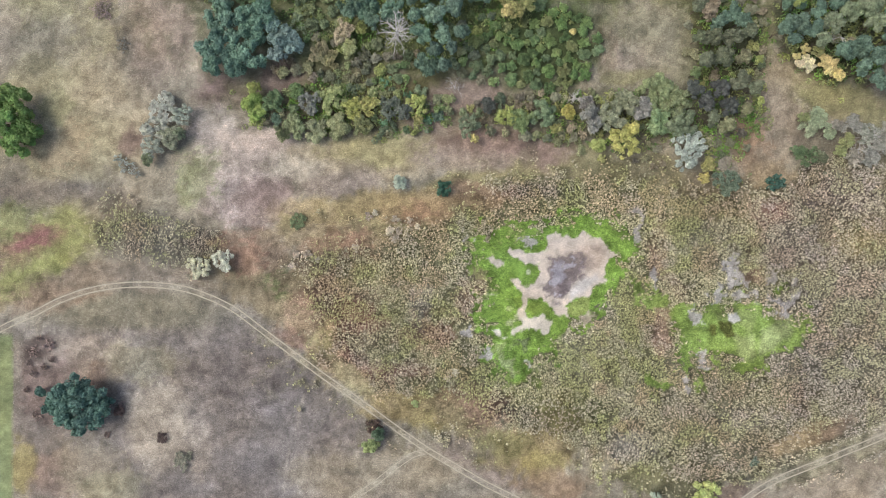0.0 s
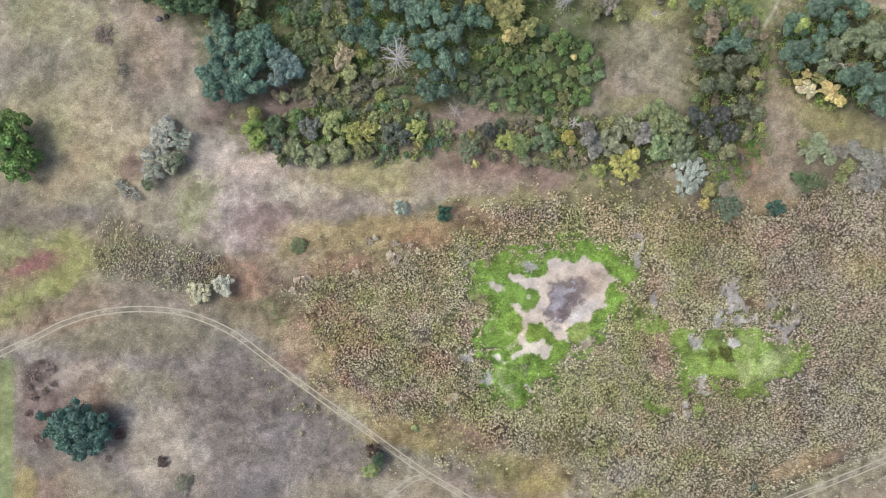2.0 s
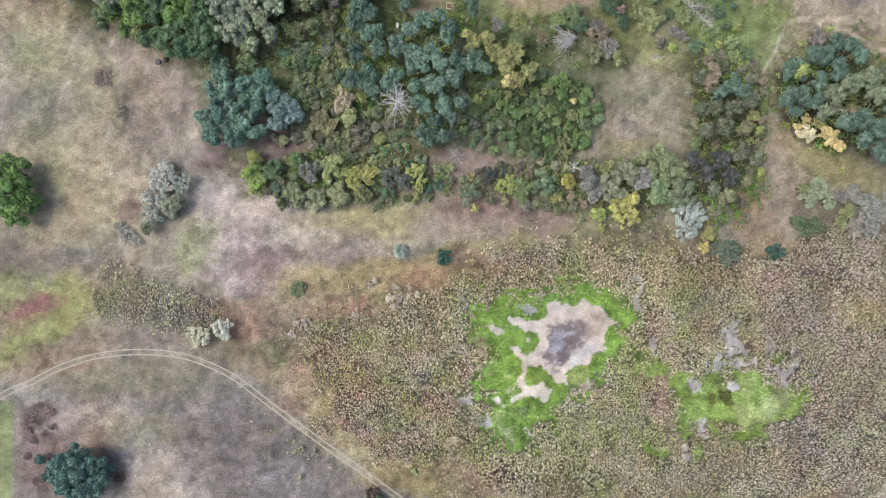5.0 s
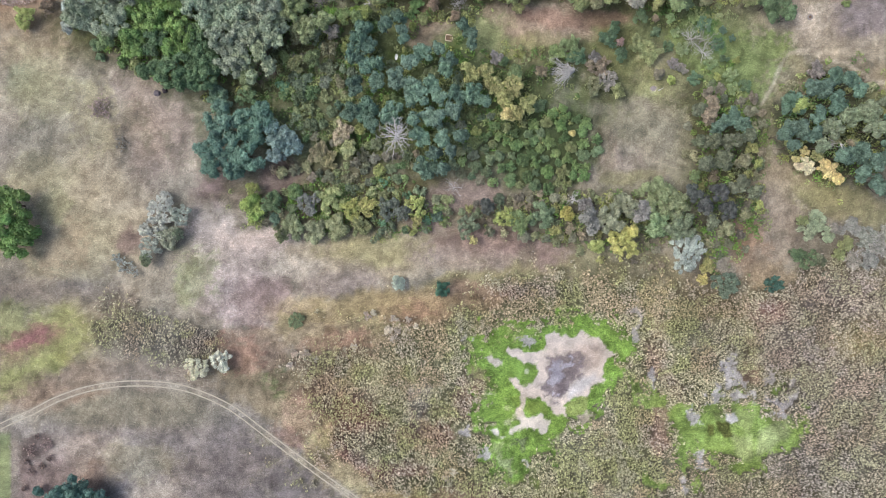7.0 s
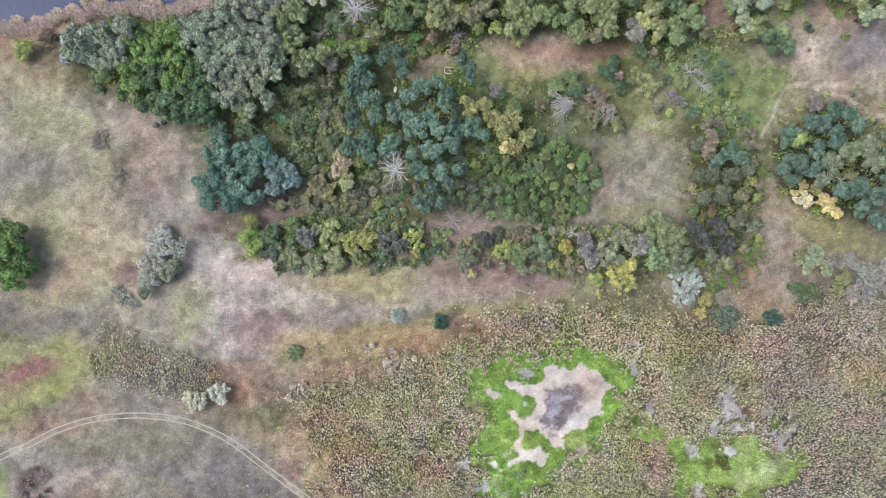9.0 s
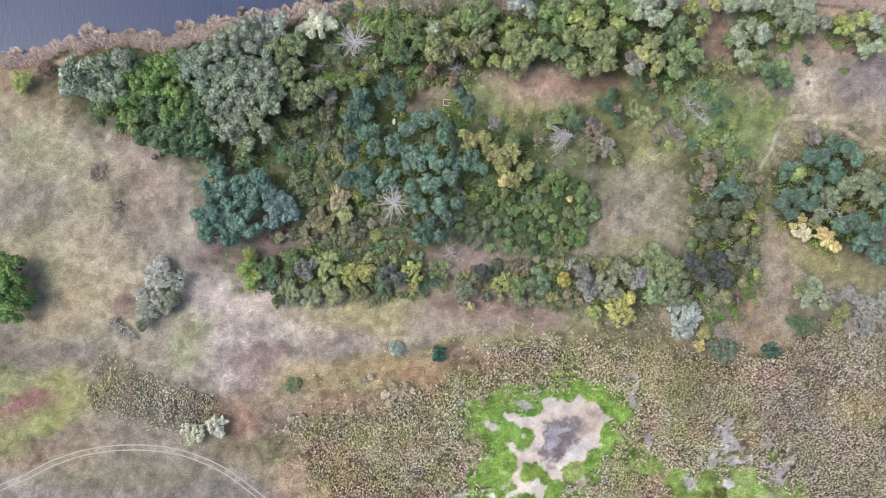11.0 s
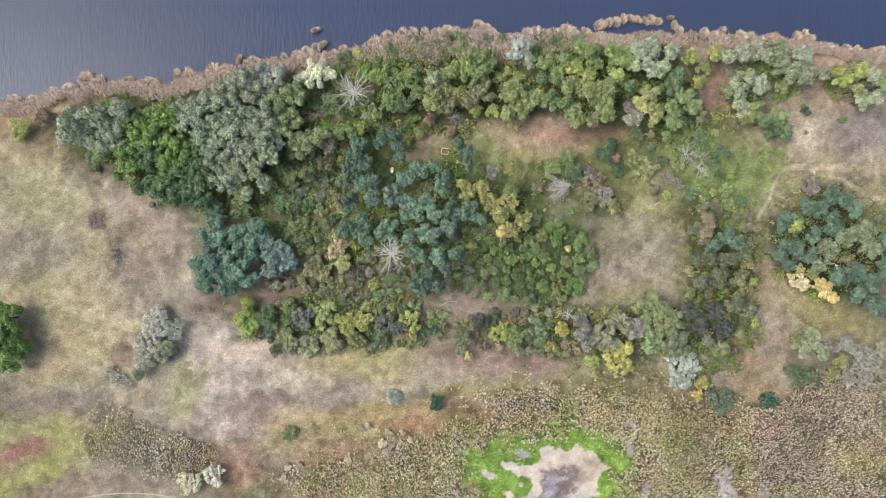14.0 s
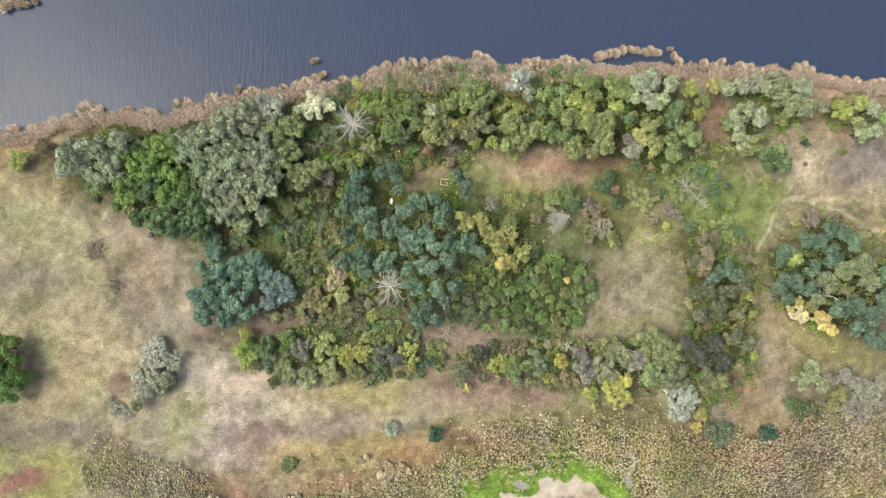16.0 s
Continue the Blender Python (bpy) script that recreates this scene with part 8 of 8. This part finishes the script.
tree("shrub", "low", -45.0, -4.6, 1.0, 1.3, (206, 192, 168), "pale cream seed-head clump at the marsh edge", "pale clumps", boost=1.2)
tree("shrub", "low", -37.5, -2.9, 1.0, 1.3, (206, 192, 168), "pale cream seed-head clump at the marsh edge", "pale clumps", boost=1.2)
tree("shrub", "low", 3.3, -36.1, 1.3, 1.3, (206, 192, 168), "pale cream seed-head clump at the marsh edge", "pale clumps", boost=1.2)
tree("shrub", "low", 1.0, -37.8, 1.2, 1.3, (206, 192, 168), "pale cream seed-head clump at the marsh edge", "pale clumps", boost=1.2)
tree("shrub", "low", -43.3, 8.4, 2.7, 1.2, (96,108,70), "low dark green shrub in dry grass")
tree("shrub", "sparse", -94.6, 60.3, 2.3, 0.8, (104,100,90), "low grey heather in the meadow", "heather")
tree("shrub", "sparse", -101.0, 70.9, 3.7, 0.8, (124,106,100), "low brown heather in the meadow", "heather")
tree("shrub", "sparse", -100.9, 70.3, 2.7, 0.8, (112,98,92), "low brown heather in the meadow", "heather")

# ---- undergrowth that grows into one another under and between the trees ----
WOODS = np.zeros(GX.shape)
for wood in (
    (-12.6, 80.6, 55.0, 25.0, 0),
    (-75.9, 93.1, 33.3, 14.2, -18),
    (17.0, 114.2, 60.0, 12.5, 0),
    (82.5, 63.4, 12.5, 21.7, 0),
    (115.8, 67.1, 18.3, 20.0, 0),
    (72.1, 103.2, 15.0, 10.0, 0),
    (-36.2, 103.6, 20.0, 13.3, 0),
    (120.5, 113.8, 10.0, 6.7, 0),
    (95.4, 111.9, 11.7, 13.3, 0),
    (-27.7, 42.1, 31.7, 9.7, 0),
    (50.7, 39.6, 35.0, 9.2, 0),
    (84.0, 43.7, 12.5, 23.3, 0),
):
    WOODS = np.maximum(WOODS, area(*wood))
for gap in (
    (-13.3, 86.2, 2.7, 2.0, 0),
    (27.2, 96.0, 14.2, 6.0, 0),
    (59.1, 68.1, 15.0, 11.7, 0),
    (-2.8, 92.7, 6.3, 3.7, 0),
    (12.2, 92.5, 6.0, 4.3, 0),
    (110.6, 98.7, 15.0, 10.0, 0),
    (80.4, 113.3, 3.3, 7.5, 0),
    (5.7, 46.3, 10.0, 4.0, 0),
    (59.1, 58.8, 14.7, 11.7, 0),
    (-47.7, 50.5, 5.7, 4.0, 0),
):
    WOODS = WOODS * (1 - area(*gap))


def undergrowth():
    rng = np.random.default_rng(77)
    x, y = scatter(60000, np.clip(1.7 * WOODS - 0.7, 0, 1) * np.clip(0.3 + 1.6 * (fbm(GX, GY, 6, 3, 41) - 0.3), 0, 1) * 0.8)
    mounds = [(a, b, rng.uniform(0.5, 1.25), None) for a, b in zip(x, y)] + joined
    greens = np.array([linear(*c, 2.0) for c in ((98, 112, 62), (84, 104, 60), (116, 120, 72), (92, 118, 58), (116, 122, 80), (104, 110, 78))])
    hue = fbm(x, y, 8, 3, 43)
    quads, tint = [], []
    for k, (a, b, reach, colour) in enumerate(mounds):
        if colour is None:
            lumps = [(a, b, land_at(a, b) + reach * 0.35, reach, 0.8)]
            c = greens[int(np.clip(hue[k] * 1.6 - 0.3, 0, 0.999) * 3) + 3 * int(rng.random() < 0.5)]
            leaves = leaf_cards(rng, lumps, 30, 0.29, 0.6, 0.7)
        else:
            z = land_at(a, b)
            lumps = [(a + rng.normal(0, reach * 0.42), b + rng.normal(0, reach * 0.42), z + reach * rng.uniform(0.3, 0.9), reach * rng.uniform(0.32, 0.55), 0.85) for _ in range(7)]
            c = np.array(linear(*colour, 1.95))
            leaves = leaf_cards(rng, lumps, 80, 0.28, 0.6, 0.7)
        quads.append(leaves)
        tint.append(np.broadcast_to(c * rng.uniform(0.75, 1.25), (len(leaves), 3, 3)))
    verts, tint = np.concatenate(quads).reshape(-1, 3), np.concatenate(tint).reshape(-1, 3)
    me = bpy.data.meshes.new("undergrowth")
    me.from_pydata(verts, [], np.arange(len(verts)).reshape(-1, 3))
    layer = me.attributes.new("tint", "FLOAT_COLOR", "POINT")
    layer.data.foreach_set("color", np.concatenate([tint, np.ones((len(tint), 1))], 1).astype(np.float32).ravel())
    me.materials.append(BLADES)
    tagged(new("undergrowth", me), "tangled olive and green woodland undergrowth", "undergrowth", kind="stuff")


undergrowth()


# ---- reed clumps at the water's edge ----
def reed_clump_mesh(seed, reach):
    rng = np.random.default_rng(seed)
    n = 270
    a, f = rng.uniform(0, 2 * math.pi, n), np.sqrt(rng.random(n))
    x, y = reach * 0.75 * f * np.cos(a), reach * 0.75 * f * np.sin(a)
    lean = a + rng.normal(0, 0.7, n)
    colours = np.array(linear(224, 208, 190)) * rng.uniform(0.65, 1.15, (n, 1))
    ob = blades("plumes", x, y, rng.uniform(-0.4, 0.6, n), rng.uniform(0.35, 0.8, n), rng.uniform(0.1, 0.24, n), lean, rng.uniform(0.8, 1.7, n) * (1.15 - 0.5 * f), colours, REEDS)
    me = ob.data
    bpy.data.objects.remove(ob)
    return me


CLUMPS = [reed_clump_mesh(101 + k, 2.0) for k in range(4)]


def reed_clump(x, y, reach, label="tan reed clump standing in shallow river water"):
    k = RNG.integers(4)
    x, y, reach = x + RNG.uniform(-0.4, 0.4), y + RNG.uniform(-0.3, 0.3), reach * (1.3 if reach < 1.4 else 1.1)
    ob = tagged(new("reed_clump", CLUMPS[k]), label, "reeds", "reed clumps along the water")
    ob.matrix_world = pose(x, y, max(land_at(x, y), WATER_LEVEL - 0.1) + 0.1, 0, 0, RNG.uniform(0, 360)) @ Matrix.Diagonal((reach / 2, reach / 2 * RNG.uniform(0.5, 1.0), 0.8 + 0.15 * reach, 1))


reed_clump(-104.4, 112.3, 2.7)
reed_clump(-101.1, 111.2, 2.5)
reed_clump(-91.7, 112.0, 1.9)
reed_clump(-86.7, 110.7, 2.3)
reed_clump(-83.4, 110.7, 2.3)
reed_clump(-77.3, 113.0, 2.3)
reed_clump(-74.3, 113.7, 2.3)
reed_clump(-71.0, 112.4, 1.9)
reed_clump(-59.4, 118.2, 1.5)
reed_clump(-54.5, 117.7, 2.3)
reed_clump(-51.1, 116.9, 1.7)
reed_clump(-66.9, 114.8, 2.3)
reed_clump(-64.4, 115.5, 1.9)
reed_clump(-37.2, 127.3, 1.3)
reed_clump(-35.0, 123.1, 1.7)
reed_clump(-36.3, 122.3, 1.3)
reed_clump(-28.8, 121.7, 1.3)
reed_clump(-30.9, 120.2, 1.5)
reed_clump(-39.6, 120.4, 2.3)
reed_clump(-42.0, 119.2, 1.9)
reed_clump(-19.7, 124.0, 1.9)
reed_clump(-17.1, 125.0, 1.7)
reed_clump(-15.1, 126.0, 1.5)
reed_clump(-11.1, 126.7, 1.9)
reed_clump(-7.8, 126.6, 1.9)
reed_clump(-4.8, 126.7, 1.9)
reed_clump(-1.1, 127.2, 1.9)
reed_clump(1.8, 127.7, 1.7)
reed_clump(11.0, 129.0, 1.7)
reed_clump(13.1, 128.4, 1.7)
reed_clump(15.5, 127.1, 1.7)
reed_clump(20.1, 125.5, 1.5)
reed_clump(25.4, 127.0, 1.9)
reed_clump(28.4, 127.7, 1.9)
reed_clump(30.9, 127.6, 1.5)
reed_clump(34.2, 127.3, 1.7)
reed_clump(36.7, 128.2, 2.1)
reed_clump(39.2, 128.0, 1.7)
reed_clump(42.6, 127.4, 1.9)
reed_clump(46.4, 129.5, 1.3)
reed_clump(48.0, 130.1, 1.3)
reed_clump(50.0, 130.5, 1.3)
reed_clump(52.0, 131.0, 1.3)
reed_clump(54.2, 131.7, 1.3)
reed_clump(56.3, 131.9, 1.3)
reed_clump(58.3, 131.6, 1.3)
reed_clump(60.3, 131.0, 1.3)
reed_clump(62.3, 131.5, 1.3)
reed_clump(64.3, 131.0, 1.3)
reed_clump(68.0, 131.9, 1.0)
reed_clump(69.3, 130.1, 1.5)
reed_clump(70.7, 128.1, 1.9)
reed_clump(77.7, 127.8, 1.3)
reed_clump(81.0, 127.2, 1.7)
reed_clump(83.3, 128.2, 1.5)
reed_clump(88.7, 127.0, 2.1)
reed_clump(91.7, 126.4, 1.7)
reed_clump(94.2, 125.9, 1.5)
reed_clump(105.8, 126.9, 1.7)
reed_clump(108.0, 127.6, 1.7)
reed_clump(109.7, 126.2, 1.5)
reed_clump(114.4, 124.0, 1.5)
reed_clump(119.7, 123.4, 1.5)
reed_clump(123.4, 123.4, 1.5)
reed_clump(127.5, 123.0, 1.5)
reed_clump(130.0, 123.3, 1.5)
reed_clump(-127.4, 143.2, 3.1)
reed_clump(-124.1, 143.6, 2.3)
reed_clump(-122.4, 142.6, 1.5)
reed_clump(-118.9, 106.0, 2.3)
reed_clump(-109.0, 108.9, 2.3)
reed_clump(-113.9, 107.6, 1.9)
reed_clump(-125.5, 105.1, 2.3)
reed_clump(-119.4, 143.7, 0.8)
reed_clump(-46.2, 118.8, 1.7)
reed_clump(-56.9, 116.9, 1.7)


# ---- small things ----
def part(name, bm, mat, parent, label=""):
    me = bpy.data.meshes.new(name)
    bm.to_mesh(me)
    bm.free()
    me.materials.append(mat)
    ob = new(name, me)
    ob.parent = parent
    if label:
        ob["label"] = label
    return ob


def block(sx, sy, sz, m, bevel=0.02):
    bm = bmesh.new()
    bmesh.ops.create_cube(bm, size=1, matrix=Matrix.Diagonal((sx, sy, sz, 1)))
    bmesh.ops.bevel(bm, geom=bm.edges[:], offset=bevel, segments=2, affect="EDGES")
    bmesh.ops.transform(bm, matrix=m, verts=bm.verts[:])
    return bm


ENAMEL = plain_material("white_enamel", linear(246, 245, 240), 0.35, 0.06, 4)
PLANK = plain_material("weathered_plank", linear(208, 192, 170), 0.85, 0.25, 5)
SOIL = plain_material("dark_soil", linear(112, 92, 72), 0.95, 0.35, 4)
STONE = plain_material("grey_stone", linear(150, 140, 136), 0.9, 0.25, 5)
RUBBER = plain_material("faded_tarpaulin", linear(108, 100, 104), 0.8, 0.25, 4)
CLOTH = plain_material("dark_cloth", linear(62, 54, 58), 0.9, 0.25, 5)


def tub(x, y, turn):
    top = tagged(new("bathtub"), "old white enamel tub lying in the undergrowth", "bathtub")
    top.matrix_world = pose(x, y, land_at(x, y), 0, 0, turn)
    bm = bmesh.new()
    n = 24
    rings = []
    for lx, ly, z in ((0.62, 0.28, 0.0), (0.80, 0.38, 0.10), (0.86, 0.42, 0.55), (0.92, 0.47, 0.58), (0.86, 0.41, 0.60), (0.82, 0.38, 0.56), (0.76, 0.34, 0.46), (0.5, 0.2, 0.42)):
        rings.append([bm.verts.new((lx * math.cos(t) * (1 - 0.06 * math.cos(t)), ly * math.sin(t), z)) for t in np.linspace(0, 2 * math.pi, n, endpoint=False)])
    for a, b in zip(rings[:-1], rings[1:]):
        for i in range(n):
            bm.faces.new((a[i], a[(i + 1) % n], b[(i + 1) % n], b[i]))
    bm.faces.new(rings[0][::-1])
    bm.faces.new(rings[-1])
    part("basin", bm, ENAMEL, top)


def raised_bed(x, y, sx, sy, turn):
    top = tagged(new("raised_bed"), "small square timber frame around bare soil", "raised bed")
    top.matrix_world = pose(x, y, land_at(x, y), 0, 0, turn)
    for dx, dy, lx, ly in ((0, sy / 2, sx, 0.22), (0, -sy / 2, sx, 0.22), (sx / 2, 0, 0.22, sy - 0.23), (-sx / 2, 0, 0.22, sy - 0.23)):
        part("board", block(lx, ly, 0.4, pose(dx, dy, 0.2)), PLANK, top)
    part("soil", block(sx - 0.23, sy - 0.23, 0.2, pose(0, 0, 0.1), 0.05), SOIL, top, "dark bare soil")


def fire_ring(x, y, reach):
    top = tagged(new("fire_ring"), "ring of grey stones on trodden pale grass", "fire ring")
    top.matrix_world = pose(x, y, land_at(x, y))
    rng = np.random.default_rng(5)
    for k in range(9):
        a = k * 2 * math.pi / 9
        bm = bmesh.new()
        bmesh.ops.create_icosphere(bm, subdivisions=2, radius=1)
        for v in bm.verts:
            v.co *= rng.uniform(0.9, 1.08)
        bmesh.ops.transform(bm, matrix=Matrix.LocRotScale((reach * math.cos(a), reach * math.sin(a), 0.12), Euler((0, 0, a)), (0.24, 0.32, 0.2)), verts=bm.verts[:])
        part("stone", bm, STONE, top)
    bm = bmesh.new()
    bmesh.ops.create_icosphere(bm, subdivisions=2, radius=1, matrix=Matrix.LocRotScale((0, 0, 0.0), None, (reach * 0.8, reach * 0.8, 0.1)))
    part("ash", bm, SOIL, top, "heap of dark ash")


def bundle(x, y, sx, sy, h, turn, mat, label):
    """A slumped heap of cloth or sheeting."""
    bm = bmesh.new()
    bmesh.ops.create_icosphere(bm, subdivisions=3, radius=1)
    for v in bm.verts:
        k = 1 + 0.35 * noise.noise(v.co * 1.7 + Vector((sx * 9, sy * 5, 0))) + 0.12 * noise.noise(v.co * 5)
        v.co = Vector((v.co.x * sx * k, v.co.y * sy * k, max(-0.05, v.co.z * h * k)))
    me = bpy.data.meshes.new("tarpaulin_heap")
    bm.to_mesh(me)
    bm.free()
    me.materials.append(mat)
    ob = tagged(new("tarpaulin_heap", me), label, "heap")
    ob.matrix_world = pose(x, y, land_at(x, y), 0, 0, turn)


def fallen_log(x, y, length, turn):
    verts, quads = [], []
    tube(verts, quads, limb_line(np.random.default_rng(9), (-length / 2, 0, 0.12), (1, 0, 0.02), length, 5, 0.06), [0.13, 0.14, 0.12, 0.1, 0.09, 0.05], 8)
    me = bpy.data.meshes.new("fallen_log")
    me.from_pydata(verts, [], quads)
    me.materials.append(DEADWOOD)
    ob = tagged(new("fallen_log", me), "thin bleached log lying in the grass", "log")
    ob.matrix_world = pose(x, y, land_at(x, y), 0, 0, turn)


tub(-13.9, 86.2, 85)
raised_bed(1.6, 91.9, 2.0, 1.7, -8)
fire_ring(108.1, 98.5, 0.62)
bundle(-84.3, 75.3, 1.1, 0.9, 0.7, 20, RUBBER, "grey tarpaulin heap at the wood's edge")
bundle(-82.1, 76.1, 0.8, 0.7, 0.8, -30, CLOTH, "dark cloth heap at the wood's edge")
bundle(61.9, 77.3, 0.9, 0.7, 0.35, 10, STONE, "pale rubble heap in the clearing")
fallen_log(64.2, 77.0, 1.9, 22)
